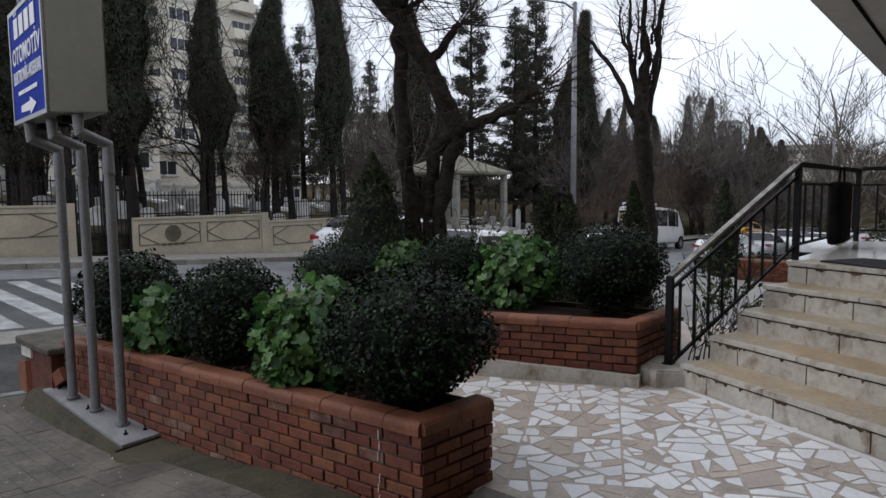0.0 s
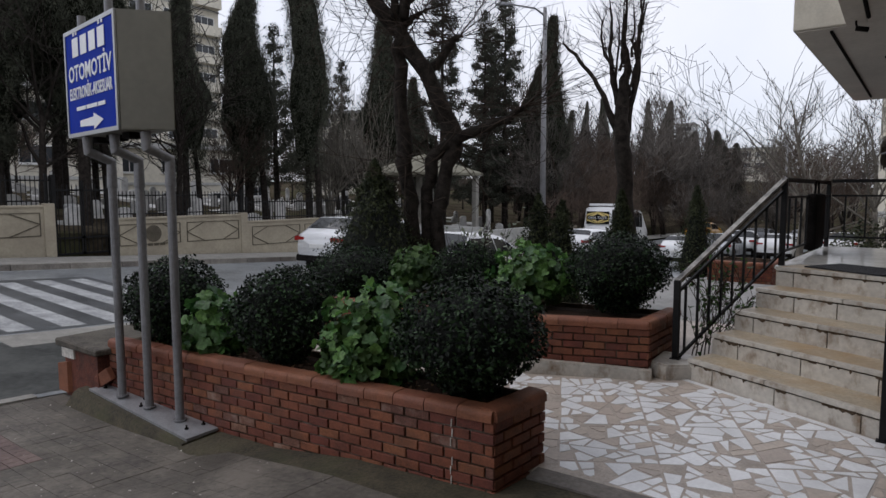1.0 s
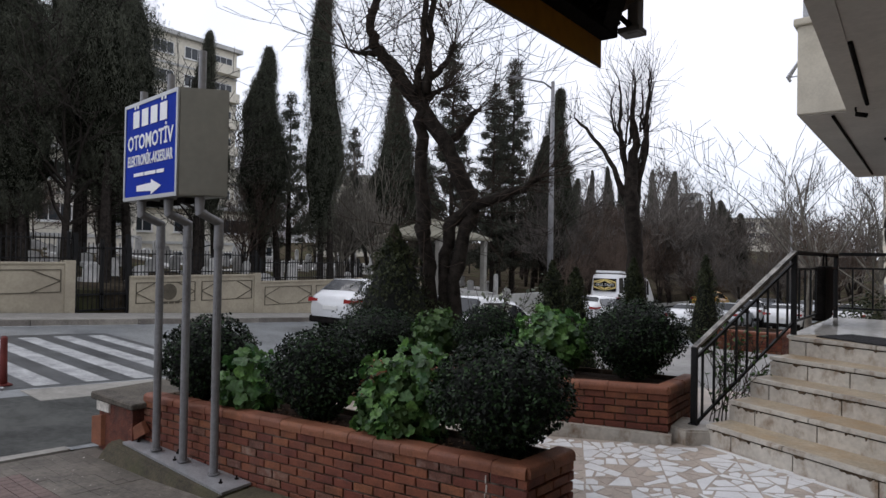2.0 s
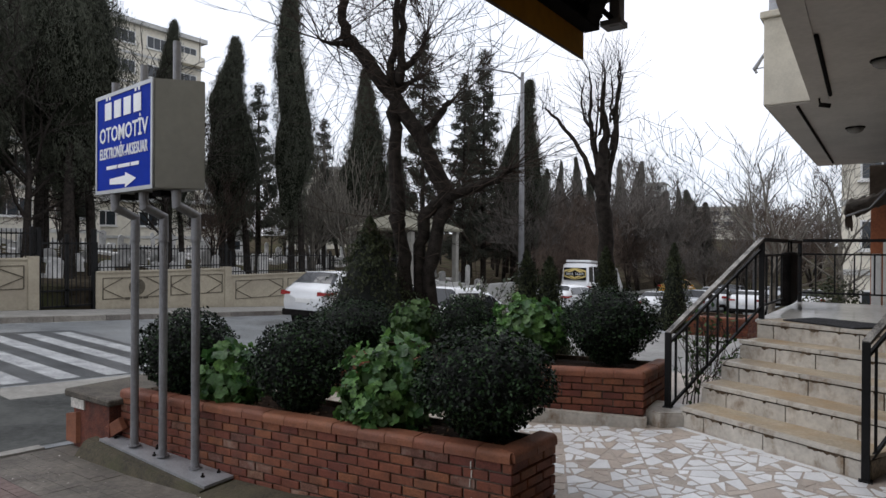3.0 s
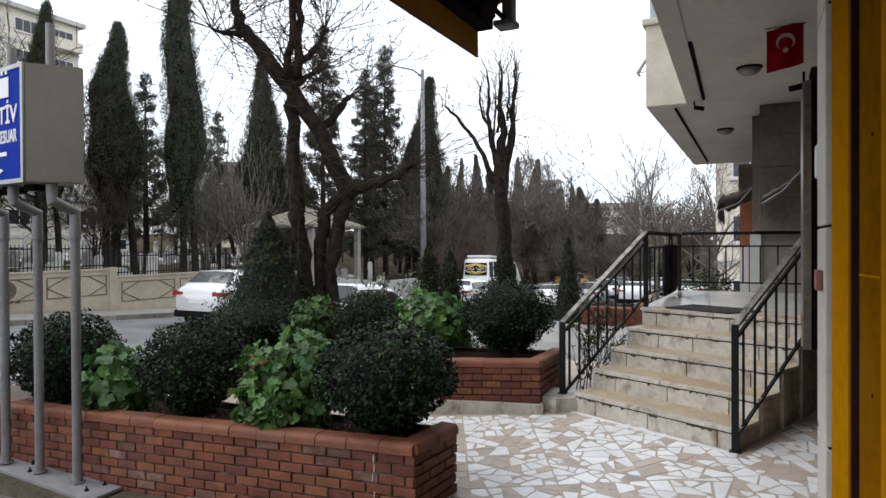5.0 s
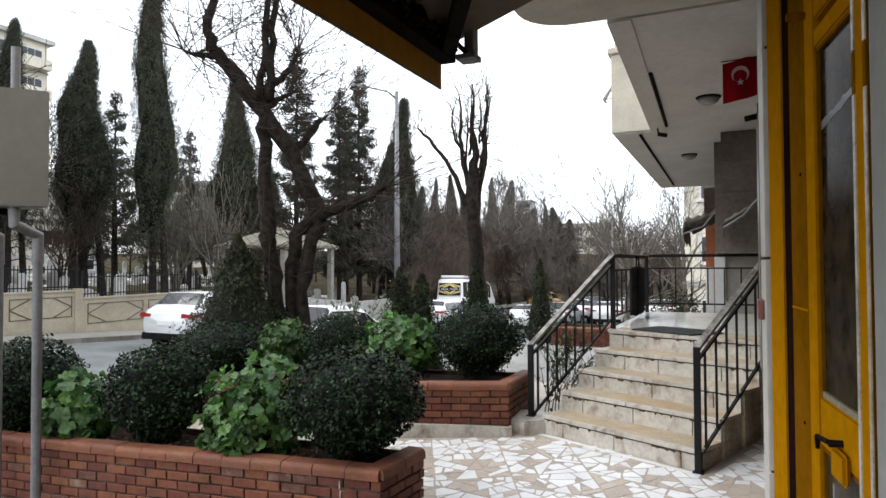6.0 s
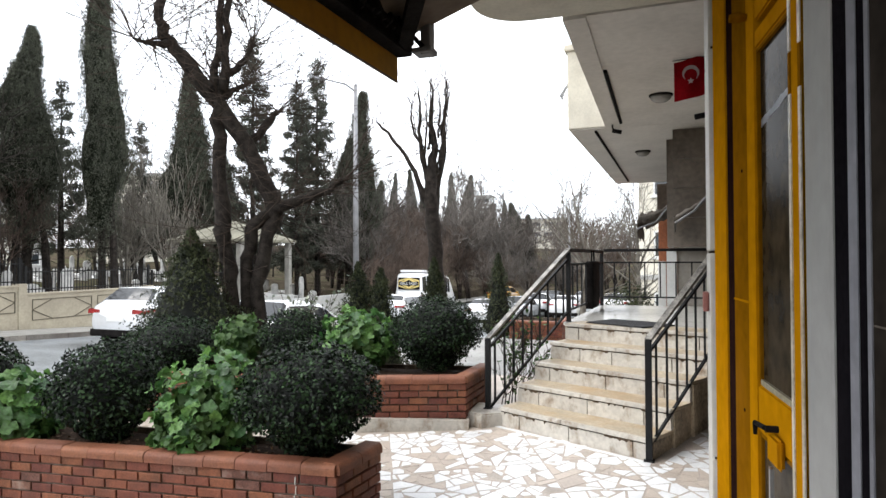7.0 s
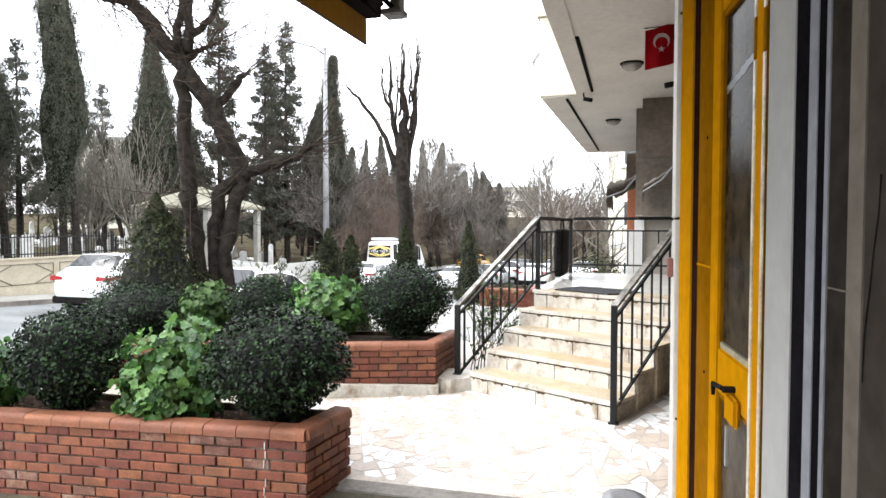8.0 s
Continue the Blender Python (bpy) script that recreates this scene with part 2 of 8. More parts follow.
M = {
    "asphalt": mat("asphalt", (0.24, 0.255, 0.265), 0.3, scale=1.1, bump=0.4, bump_scale=90, spread=0.25, stain=(0.31, 0.325, 0.335), stain_scale=0.25, stain_amount=0.7),
    "dark_asphalt": mat("dark_asphalt", (0.085, 0.09, 0.094), 0.4, scale=1.3, bump=0.4, bump_scale=90, spread=0.3, stain=(0.16, 0.168, 0.172), stain_scale=0.7, stain_amount=0.7),
    "new_asphalt": mat("new_asphalt", (0.06, 0.063, 0.06), 0.75, scale=1.6, bump=0.4, bump_scale=110, spread=0.25, stain=(0.085, 0.087, 0.08), stain_scale=0.8, stain_amount=0.6, spec=0.2),
    "road_paint": mat("road_paint", (0.41, 0.42, 0.42), 0.7, colour2=(0.2, 0.205, 0.21), scale=3, bump=0.2, stain=(0.16, 0.165, 0.17), stain_scale=2.6, stain_amount=0.75),
    "earth": mat("earth", (0.075, 0.062, 0.045), 0.95, scale=0.5, bump=0.7, bump_scale=20, spread=0.3, stain=(0.06, 0.08, 0.03), stain_scale=0.3, stain_amount=0.7, spec=0.0),
    "soil": mat("soil", (0.042, 0.026, 0.018), 0.95, scale=12, bump=1.0, bump_scale=70, spread=0.35, spec=0.06),
    "paving": mat("paving", (0.135, 0.118, 0.098), 0.7, scale=3, bump=0.45, bump_scale=90, spread=0.26, stain=(0.045, 0.038, 0.028), stain_scale=1.3, stain_amount=0.75, per_object=0.07),
    "paving_red": mat("paving_red", (0.15, 0.103, 0.092), 0.75, scale=4, bump=0.35, spread=0.2, stain=(0.12, 0.11, 0.1), stain_scale=2, stain_amount=0.6, per_object=0.1),
    "mossy_concrete": mat("mossy_concrete", (0.066, 0.055, 0.032), 0.9, scale=5, bump=0.7, bump_scale=45, spread=0.3, stain=(0.045, 0.047, 0.017), stain_scale=2.2, stain_amount=0.9),
    "old_cap": mat("old_cap", (0.1, 0.086, 0.068), 0.9, scale=6, bump=0.6, bump_scale=45, spread=0.3, stain=(0.06, 0.055, 0.035), stain_scale=3, stain_amount=0.8),
    "concrete": mat("concrete", (0.27, 0.26, 0.235), 0.85, scale=3, bump=0.4, bump_scale=60, spread=0.16, stain=(0.2, 0.19, 0.17), stain_scale=1.6, stain_amount=0.6),
    "kerb": mat("kerb_stone", (0.22, 0.2, 0.175), 0.8, scale=3, bump=0.4, spread=0.2, stain=(0.11, 0.09, 0.07), stain_scale=0.9, stain_amount=0.8, per_object=0.22),
    "grout": mat("grout", (0.46, 0.395, 0.335), 0.5, scale=7, bump=0.2, bump_scale=120, spread=0.16, stain=(0.38, 0.34, 0.3), stain_scale=2.5, stain_amount=0.6),
    "marble_chip": mat("marble_chip", (0.8, 0.805, 0.81), 0.32, scale=5, bump=0.06, spread=0.06, stain=(0.6, 0.6, 0.61), stain_scale=6, stain_amount=0.5, per_object=0.07, per_island=0.08),
    "beige_chip": mat("beige_chip", (0.5, 0.425, 0.36), 0.4, scale=5, bump=0.06, spread=0.1, stain=(0.42, 0.36, 0.31), stain_scale=5, stain_amount=0.5, per_object=0.1),
    "marble_step": mat("marble_step", (0.54, 0.505, 0.445), 0.4, scale=3, bump=0.12, bump_scale=50, spread=0.12, stain=(0.19, 0.125, 0.07), stain_scale=8.5, stain_amount=0.95, stain_tall=1.7, per_object=0.06),
    "tread": mat("sandy_tread", (0.49, 0.405, 0.285), 0.42, scale=4, bump=0.15, spread=0.16, stain=(0.37, 0.235, 0.1), stain_scale=1.6, stain_amount=0.9, per_object=0.05),
    "landing_marble": mat("polished_marble", (0.76, 0.74, 0.69), 0.12, scale=2, spread=0.1, stain=(0.5, 0.47, 0.42), stain_scale=3),
    "rough_stone": mat("rough_stone", (0.42, 0.33, 0.225), 0.9, scale=4, bump=0.9, bump_scale=22, spread=0.3, stain=(0.16, 0.13, 0.1), stain_scale=2.6, stain_amount=0.8),
    "clad": mat("brown_marble", (0.14, 0.112, 0.085), 0.3, scale=2.2, spread=0.22, stain=(0.19, 0.158, 0.128), stain_scale=2.0, stain_amount=0.5, per_object=0.06),
    "brick": mat("red_brick", (0.19, 0.057, 0.028), 0.75, scale=9, bump=0.5, bump_scale=70, spread=0.2, stain=(0.09, 0.036, 0.024), stain_scale=5, stain_amount=0.75, per_object=0.26),
    "worn_brick": mat("worn_brick", (0.19, 0.085, 0.055), 0.85, scale=9, bump=0.7, bump_scale=50, spread=0.25, stain=(0.28, 0.24, 0.2), stain_scale=9, stain_amount=0.6, per_object=0.2),
    "old_brick": mat("old_brick", (0.13, 0.036, 0.02), 0.85, scale=9, bump=0.8, bump_scale=30, spread=0.3, stain=(0.05, 0.03, 0.024), stain_scale=4, stain_amount=0.8),
    "coping": mat("coping_brick", (0.215, 0.075, 0.037), 0.7, scale=8, bump=0.35, bump_scale=70, spread=0.16, stain=(0.17, 0.08, 0.058), stain_scale=3, stain_amount=0.6, per_object=0.14),
    "mortar": mat("grey_mortar", (0.095, 0.067, 0.047), 0.95, scale=9, bump=0.6, spread=0.25, spec=0.1, stain=(0.26, 0.24, 0.21), stain_scale=4.5, stain_amount=0.75),
    "open_joint": mat("open_joint", (0.05, 0.036, 0.025), 0.95, scale=9, spread=0.2, spec=0.05),
    "lime": mat("lime_stain", (0.6, 0.57, 0.52), 0.9, scale=30, spread=0.2),
    "black_iron": mat("black_iron", (0.009, 0.009, 0.0095), 0.55, scale=9, spread=0.3, bump=0.1, spec=0.25),
    "worn_rail": mat("worn_handrail", (0.3, 0.28, 0.25), 0.45, colour2=(0.03, 0.028, 0.026), scale=11, metal=0.4, spread=0.3),
    "pole_grey": mat("pole_grey", (0.23, 0.23, 0.24), 0.45, scale=4, metal=0.3, spread=0.12, stain=(0.14, 0.12, 0.1), stain_amount=0.35),
    "galvanised": mat("galvanised", (0.4, 0.41, 0.43), 0.42, scale=7, metal=0.55, spread=0.12),
    "sign_case": mat("sign_case", (0.2, 0.195, 0.165), 0.5, scale=2, spread=0.06, metal=0.2),
    "sign_blue": mat("sign_blue", (0.004, 0.03, 0.34), 0.6, scale=2, spread=0.06, spec=0.04),
    "white_letter": mat("white_letter", (0.82, 0.83, 0.85), 0.5, scale=5, spread=0.04),
    "white_plastic": mat("white_plastic", (0.72, 0.72, 0.7), 0.35, scale=3, spread=0.05),
    "cream_plaster": mat("cream_plaster", (0.6, 0.565, 0.48), 0.9, scale=6, bump=0.12, bump_scale=130, spread=0.07, stain=(0.46, 0.42, 0.34), stain_scale=1.4, stain_amount=0.5),
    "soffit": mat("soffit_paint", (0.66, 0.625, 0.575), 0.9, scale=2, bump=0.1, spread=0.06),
    "wall_beige": mat("wall_beige", (0.4, 0.355, 0.27), 0.9, scale=1.6, bump=0.2, spread=0.1, stain=(0.29, 0.25, 0.195), stain_scale=0.9, stain_amount=0.6),
    "wall_line": mat("wall_line", (0.1, 0.085, 0.06), 0.8, scale=5, spread=0.2),
    "yellow": mat("yellow_gloss", (0.46, 0.2, 0.003), 0.4, scale=3, spread=0.1, spec=0.0, stain=(0.34, 0.145, 0.01), stain_scale=3, stain_amount=0.5),
    "awning": mat("awning_cloth", (0.5, 0.24, 0.015), 0.85, scale=2, bump=0.15, bump_scale=200, spread=0.12),
    "awning_brown": mat("awning_brown", (0.16, 0.12, 0.09), 0.85, scale=2, bump=0.15, spread=0.15),
    "dark_part": mat("dark_part", (0.016, 0.0145, 0.014), 0.6, scale=8, spread=0.3, spec=0.01),
    "aluminium": mat("aluminium", (0.34, 0.35, 0.36), 0.35, scale=4, metal=0.8, spread=0.08),
    "faded_red": mat("faded_red_plastic", (0.3, 0.11, 0.09), 0.6, scale=9, spread=0.15),
    # pale from worn paint and a glossy highlight put into the colour
    "bare_edge": mat("bare_edge", (0.6, 0.53, 0.42), 0.45, scale=14, spread=0.22, spec=0.3, stain=(0.4, 0.26, 0.08), stain_scale=5, stain_amount=0.7, stain_tall=3.0),
    "pale_bead": mat("pale_bead", (0.34, 0.3, 0.2), 0.7, scale=12, spread=0.2),
    "dark_profile": mat("dark_profile", (0.009, 0.008, 0.0095), 0.7, scale=8, spread=0.2, spec=0.0),
    "white_frame": mat("white_frame", (0.34, 0.335, 0.32), 0.5, scale=3, spread=0.05, spec=0.0, stain=(0.28, 0.265, 0.24), stain_scale=4, stain_amount=0.5, stain_tall=3.0),
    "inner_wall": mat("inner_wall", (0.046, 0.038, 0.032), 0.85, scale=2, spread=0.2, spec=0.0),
    "rubber": mat("rubber", (0.02, 0.02, 0.021), 0.75, scale=12, spread=0.25, bump=0.2),
    "mat_cloth": mat("doormat", (0.03, 0.03, 0.033), 0.95, scale=20, bump=0.5, bump_scale=200, spread=0.3),
    "flag_red": mat("flag_cloth", (0.26, 0.005, 0.009), 0.85, scale=5, spread=0.14, spec=0.03),
    "bollard_red": mat("bollard_red", (0.15, 0.035, 0.03), 0.6, scale=5, spread=0.15, spec=0.2),
    "red_paint": mat("red_paint", (0.45, 0.05, 0.03), 0.5, scale=5, spread=0.15, stain=(0.3, 0.12, 0.1)),
    "car_white": mat("car_white", (0.75, 0.76, 0.77), 0.25, scale=2, spread=0.03, coat=0.8),
    "car_silver": mat("car_silver", (0.42, 0.44, 0.46), 0.3, scale=2, spread=0.04, metal=0.5, coat=0.8),
    "car_dark": mat("car_dark", (0.03, 0.035, 0.045), 0.3, scale=2, spread=0.05, coat=0.8),
    "car_yellow": mat("car_yellow", (0.8, 0.4, 0.01), 0.3, scale=2, spread=0.04, coat=0.8),
    "tail_red": mat("tail_red", (0.26, 0.008, 0.008), 0.2, scale=4, spread=0.1, coat=0.5),
    "head_lens": mat("head_lens", (0.5, 0.52, 0.55), 0.1, scale=4, spread=0.05, coat=0.6),
    "rim": mat("rim", (0.4, 0.41, 0.42), 0.35, scale=6, metal=0.7, spread=0.1),
    "warn_yellow": mat("warn_yellow", (0.72, 0.56, 0.2), 0.5, scale=4, spread=0.06),
    "bark": mat("bark", (0.036, 0.03, 0.026), 0.95, scale=9, bump=1.0, bump_scale=35, spread=0.35, stain=(0.04, 0.036, 0.03), stain_scale=4, stain_amount=0.6, spec=0.1),
    "twig": mat("twig", (0.06, 0.045, 0.036), 0.9, scale=3, spread=0.25, spec=0.1),
    "pale_bark": mat("pale_bark", (0.15, 0.135, 0.11), 0.9, scale=5, spread=0.3, bump=0.5),
    "stone_grave": mat("grave_stone", (0.48, 0.475, 0.46), 0.8, scale=3, spread=0.2, per_object=0.2, per_island=0.2),
    "roof_felt": mat("roof_felt", (0.21, 0.2, 0.15), 0.9, scale=1.5, spread=0.2, bump=0.3),
    "flat_cream": mat("flat_cream", (0.68, 0.64, 0.54), 0.9, scale=0.4, spread=0.1),
    "flat_green": mat("flat_green", (0.42, 0.5, 0.4), 0.9, scale=0.4, spread=0.1),
    "flat_grey": mat("flat_grey", (0.5, 0.5, 0.48), 0.9, scale=0.4, spread=0.12),
    "terracotta": mat("terracotta", (0.36, 0.12, 0.05), 0.8, scale=3, spread=0.15),
    "window_dark": glass("window_dark", (0.03, 0.035, 0.04), 0.08),
    "car_glass": glass("car_glass", (0.012, 0.014, 0.016), 0.05),
    # almost no gloss: the dim brown reflection is put into the base colour
    "brown_glass": mat("brown_glass", (0.055, 0.04, 0.023), 0.15, scale=2.5, spread=0.35, spec=0.008),
    "near_black_brown": mat("near_black_brown", (0.022, 0.01, 0.008), 0.7, scale=8, spread=0.2, spec=0.0),
    "pale_paving": mat("pale_paving", (0.32, 0.315, 0.3), 0.7, scale=1.5, bump=0.2, spread=0.14, stain=(0.25, 0.245, 0.23), stain_scale=1.2, stain_amount=0.6),
    "pale_wall": mat("pale_wall", (0.42, 0.38, 0.33), 0.6, scale=2, spread=0.12, stain=(0.3, 0.27, 0.23), stain_scale=1.5),
    "awning_grey": mat("awning_grey", (0.25, 0.24, 0.23), 0.85, scale=5, bump=0.2, bump_scale=150, spread=0.25, stain=(0.28, 0.27, 0.26), stain_scale=8),
    "awning_dun": mat("awning_dun", (0.2, 0.175, 0.15), 0.9, scale=6, bump=0.3, bump_scale=120, spread=0.3, stain=(0.22, 0.2, 0.18), stain_scale=9),
    "flag_white": mat("flag_white", (0.45, 0.34, 0.34), 0.85, scale=6, spread=0.08, spec=0.05),
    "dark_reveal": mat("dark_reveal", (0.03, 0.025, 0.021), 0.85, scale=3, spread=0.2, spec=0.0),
    "pier_tile": mat("pier_tile", (0.6, 0.58, 0.53), 0.5, scale=3, spread=0.08, spec=0.1, stain=(0.45, 0.42, 0.37), stain_scale=3),
    # darker than yellow_gloss: shade of inner jamb and groove put into the colour
    "old_yellow": mat("darker_yellow_paint", (0.22, 0.092, 0.003), 0.6, scale=3, spread=0.14, spec=0.0, stain=(0.2, 0.085, 0.01), stain_scale=3, stain_amount=0.6),
    "grey_profile": mat("grey_profile", (0.23, 0.23, 0.25), 0.5, scale=4, spread=0.1, spec=0.0),
    "brown_beam": mat("brown_beam", (0.15, 0.129, 0.106), 0.7, scale=3, spread=0.14, spec=0.0),
    "clear_glass": glass("clear_glass", (0.9, 0.93, 0.93), 0.02, 0.92),
    "lamp_glass": mat("lamp_glass", (0.3, 0.285, 0.26), 0.25, scale=4, spread=0.06),
    # nearly half the leaves near-black: shade of the gaps put into colour
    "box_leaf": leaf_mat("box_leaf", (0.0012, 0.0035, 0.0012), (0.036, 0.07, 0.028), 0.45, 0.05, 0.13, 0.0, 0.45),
    "old_mortar": mat("old_mortar", (0.11, 0.08, 0.055), 0.95, scale=20, spread=0.3, bump=0.4, bump_scale=150, spec=0.05),
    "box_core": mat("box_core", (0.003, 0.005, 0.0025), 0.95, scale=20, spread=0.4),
    "ger_leaf": leaf_mat("ger_leaf", (0.026, 0.085, 0.024), (0.145, 0.285, 0.072), 0.42, 0.28, 0.45, 0.35),
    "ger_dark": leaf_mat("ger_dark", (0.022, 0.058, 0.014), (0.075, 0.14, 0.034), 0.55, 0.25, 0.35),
    "ger_stem": mat("ger_stem", (0.1, 0.12, 0.05), 0.7, scale=10, spread=0.2),
    "thuja_leaf": leaf_mat("thuja_leaf", (0.009, 0.015, 0.007), (0.055, 0.065, 0.026), 0.65, 0.1, 0.25),
    "cypress_leaf": leaf_mat("cypress_leaf", (0.04, 0.045, 0.032), (0.09, 0.094, 0.068), 0.75, 0.1, 0.2),
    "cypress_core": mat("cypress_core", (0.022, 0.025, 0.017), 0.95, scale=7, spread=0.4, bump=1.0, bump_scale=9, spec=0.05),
    "pine_leaf": leaf_mat("pine_leaf", (0.036, 0.04, 0.03), (0.088, 0.092, 0.07), 0.75, 0.08, 0.2),
    "brush": mat("brush_twig", (0.115, 0.086, 0.07), 0.9, scale=0.2, spread=0.3, spec=0.1),
    "brush_grey": mat("brush_twig_grey", (0.12, 0.105, 0.092), 0.9, scale=0.2, spread=0.3),
    "grass": mat("grass", (0.05, 0.07, 0.025), 0.95, scale=1.5, spread=0.35, bump=0.6, bump_scale=30, spec=0.0),
}

# ---- levels ----
def road_z(x, y):
    yy = min(y, 30) + 0.35 * max(0, min(y, 120) - 30)
    yy = max(yy, -25)
    return -0.40 - 0.06 * (yy - 1.2) - 0.034 * (max(-15.9, min(x, 3)) + 6)


def walk_z(x, y):
    dip = 0.085 * min(1.15, max(0.0, -2.75 - x))
    return -0.07 + 0.0425 * max(x, -5.2) - dip - 0.04 * (y - 1.4)


STAIR_D = Vector((0.488, 0.873))
def terrace_z(x, y):
    s = (x + 1.41) * STAIR_D.x + (y - 4.18) * STAIR_D.y
    return -0.06 + 0.05 * s


def far_walk_z(x, y):
    return road_z(-15.9, y) + 0.13 - 0.01 * (x + 15.9)


def grave_z(x, y):
    d = max(0, -18 - x)
    return road_z(-15.9, y) + 0.75 + 0.075 * min(24, d) + 0.01 * min(36, max(0, d - 24))


def ground_z(x, y):
    if x < -17.95:
        h = grave_z(x, y)
    elif x < -6:
        h = road_z(x, y) - 0.06
    else:
        h = min(road_z(-6, y), -0.40) - 0.06 - 0.02 * max(0, x + 6) if y > 1 else walk_z(x, y) - 0.12
    if y > 55:
        k = min(1, (y - 55) / 70)
        h += k * 5.5
    return h


# ---- ground, road, far pavement ----
def sheet(name, xs, ys, zf, material, label, category, skirt=0.0):
    verts = [(x, y, zf(x, y)) for y in ys for x in xs]
    n = len(xs)
    faces = [(j * n + i, j * n + i + 1, (j + 1) * n + i + 1, (j + 1) * n + i) for j in range(len(ys) - 1) for i in range(n - 1)]
    ob = raw_mesh(name, verts, faces, material)
    return tagged(ob, label, category, kind="structure")


xs = [-420, -250, -150, -100, -70, -50, -40, -32, -26, -22, -20, -18.5, -17.96, -17.94, -15.9, -12, -9, -6.02, -5.98, -4, -2, 0, 3, 8, 20, 50, 120, 300, 420]
ys = [-300, -120, -50, -25, -12, -6, -2, 0.99, 1.01, 3, 6, 9, 12, 16, 20, 25, 30, 36, 44, 55, 70, 90, 125, 180, 300, 500]
sheet("ground", xs, ys, ground_z, M["earth"], "brown leaf-strewn bare earth sloping beside the street", "ground")
rx = [-15.9, -13, -11, -9, -6.3]
ry = [-60, -25, -12, -6, -2, 1, 4, 7, 10, 14, 18, 22, 26, 30, 38, 50, 70, 110]
sheet("road", rx, ry, road_z, M["asphalt"], "grey worn asphalt street sloping downhill", "road")
sheet("pavement_far", [-17.72, -16.8, -15.9], ry, far_walk_z, M["concrete"], "pale concrete pavement along the graveyard wall", "pavement")

for k in range(46):
    y0 = -14 + k * 1.2
    bm = bmesh.new()
    a, b = y0 + 0.008, y0 + 1.192
    za, zb = road_z(-15.9, a), road_z(-15.9, b)
    hexa(bm, [(-15.9, a, za - 0.1), (-15.74, a, za - 0.1), (-15.74, b, zb - 0.1), (-15.9, b, zb - 0.1), (-15.9, a, za + 0.14), (-15.75, a, za + 0.135), (-15.75, b, zb + 0.135), (-15.9, b, zb + 0.14)])
    tagged(link_mesh("kerb_stone", bm, M["kerb"]), "grey stone kerb block at the street's edge", "kerb", "far kerb", "structure")

# darker asphalt patch under the crossing and a white edge line
bm = bmesh.new()
for i in range(6):
    a, b = -14.3 + i * 0.85, -14.3 + (i + 1) * 0.85
    bm.faces.new([bm.verts.new((x, y, road_z(x, y) + 0.003)) for x, y in ((a, 0.9), (b, 0.9), (b, 4.95), (a, 4.95))])
tagged(link_mesh("asphalt_patch", bm, M["dark_asphalt"]), "darker asphalt patch under the crossing stripes", "road", kind="structure")
bm = bmesh.new()
for i in range(14):
    a, b = -9.0 + i * 1.25, -9.0 + (i + 1) * 1.25
    bm.faces.new([bm.verts.new((x, y, road_z(x, y) + 0.0045)) for x, y in ((-8.75, a), (-6.41, a), (-6.41, b), (-8.75, b))])
tagged(link_mesh("asphalt_strip", bm, M["new_asphalt"]), "dark newer asphalt strip along the near kerb", "road", kind="structure")
bm = bmesh.new()
for i in range(20):
    a, b = -10 + i * 2.0, -10 + (i + 1) * 2.0
    bm.faces.new([bm.verts.new((x, y, road_z(x, y) + 0.006)) for x, y in ((-15.75, a), (-15.62, a), (-15.62, b), (-15.75, b))])
tagged(link_mesh("edge_line", bm, M["road_paint"]), "worn white line along the far kerb", "road marking", kind="structure")
# painted crossing
for k, (yc, x0, x1) in enumerate([(1.35, -13.6, -9.3), (2.0, -13.7, -9.3), (2.65, -13.8, -9.3), (3.3, -13.9, -9.25), (3.95, -14.0, -9.2), (4.6, -14.0, -9.1)]):
    bm = bmesh.new()
    n = 6
    for i in range(n):
        xa, xb = x0 + (x1 - x0) * i / n, x0 + (x1 - x0) * (i + 1) / n
        za, zb = [[road_z(x, y) + 0.006 for y in (yc - 0.16, yc + 0.16)] for x in (xa, xb)]
        bm.faces.new([bm.verts.new(p) for p in ((xa, yc - 0.16, za[0]), (xb, yc - 0.16, zb[0]), (xb, yc + 0.16, zb[1]), (xa, yc + 0.16, za[1]))])
    tagged(link_mesh("crossing_stripe", bm, M["road_paint"]), "worn white painted crossing stripe on asphalt", "road marking", "crossing stripes", "structure")
bm = bmesh.new()
for i in range(8):
    a, b = 1.6 + i * 0.45, 1.6 + (i + 1) * 0.45
    bm.faces.new([bm.verts.new((x, y, road_z(x, y) + 0.007)) for x, y in ((-9.1, a), (-8.4, a), (-8.4, b), (-9.1, b))])
tagged(link_mesh("concrete_band", bm, M["concrete"]), "pale worn band across the asphalt beside the crossing", "road marking", kind="structure")
bm = bmesh.new()
for i in range(10):
    a, b = 5.3 + i * 2.4, 5.3 + i * 2.4 + 1.0
    bm.faces.new([bm.verts.new((x, y, road_z(x, y) + 0.007)) for x, y in ((-11.0, a), (-10.88, a), (-10.88, b), (-11.0, b))])
tagged(link_mesh("lane_line", bm, M["road_paint"]), "broken white lane line on the street", "road marking", kind="structure")

# ---- near pavement with its slabs ----
bm = bmesh.new()
v = [(x, y) for y in (-9, -5, -2, 0, 1.0, 2.06) for x in (-6.28, -5.2, -3.9, -2.75, 1.6)]
vs = [bm.verts.new((x, y, walk_z(x, y) - 0.012)) for x, y in v]
for j in range(5):
    for i in range(4):
        bm.faces.new((vs[j * 5 + i], vs[j * 5 + i + 1], vs[j * 5 + i + 6], vs[j * 5 + i + 5]))
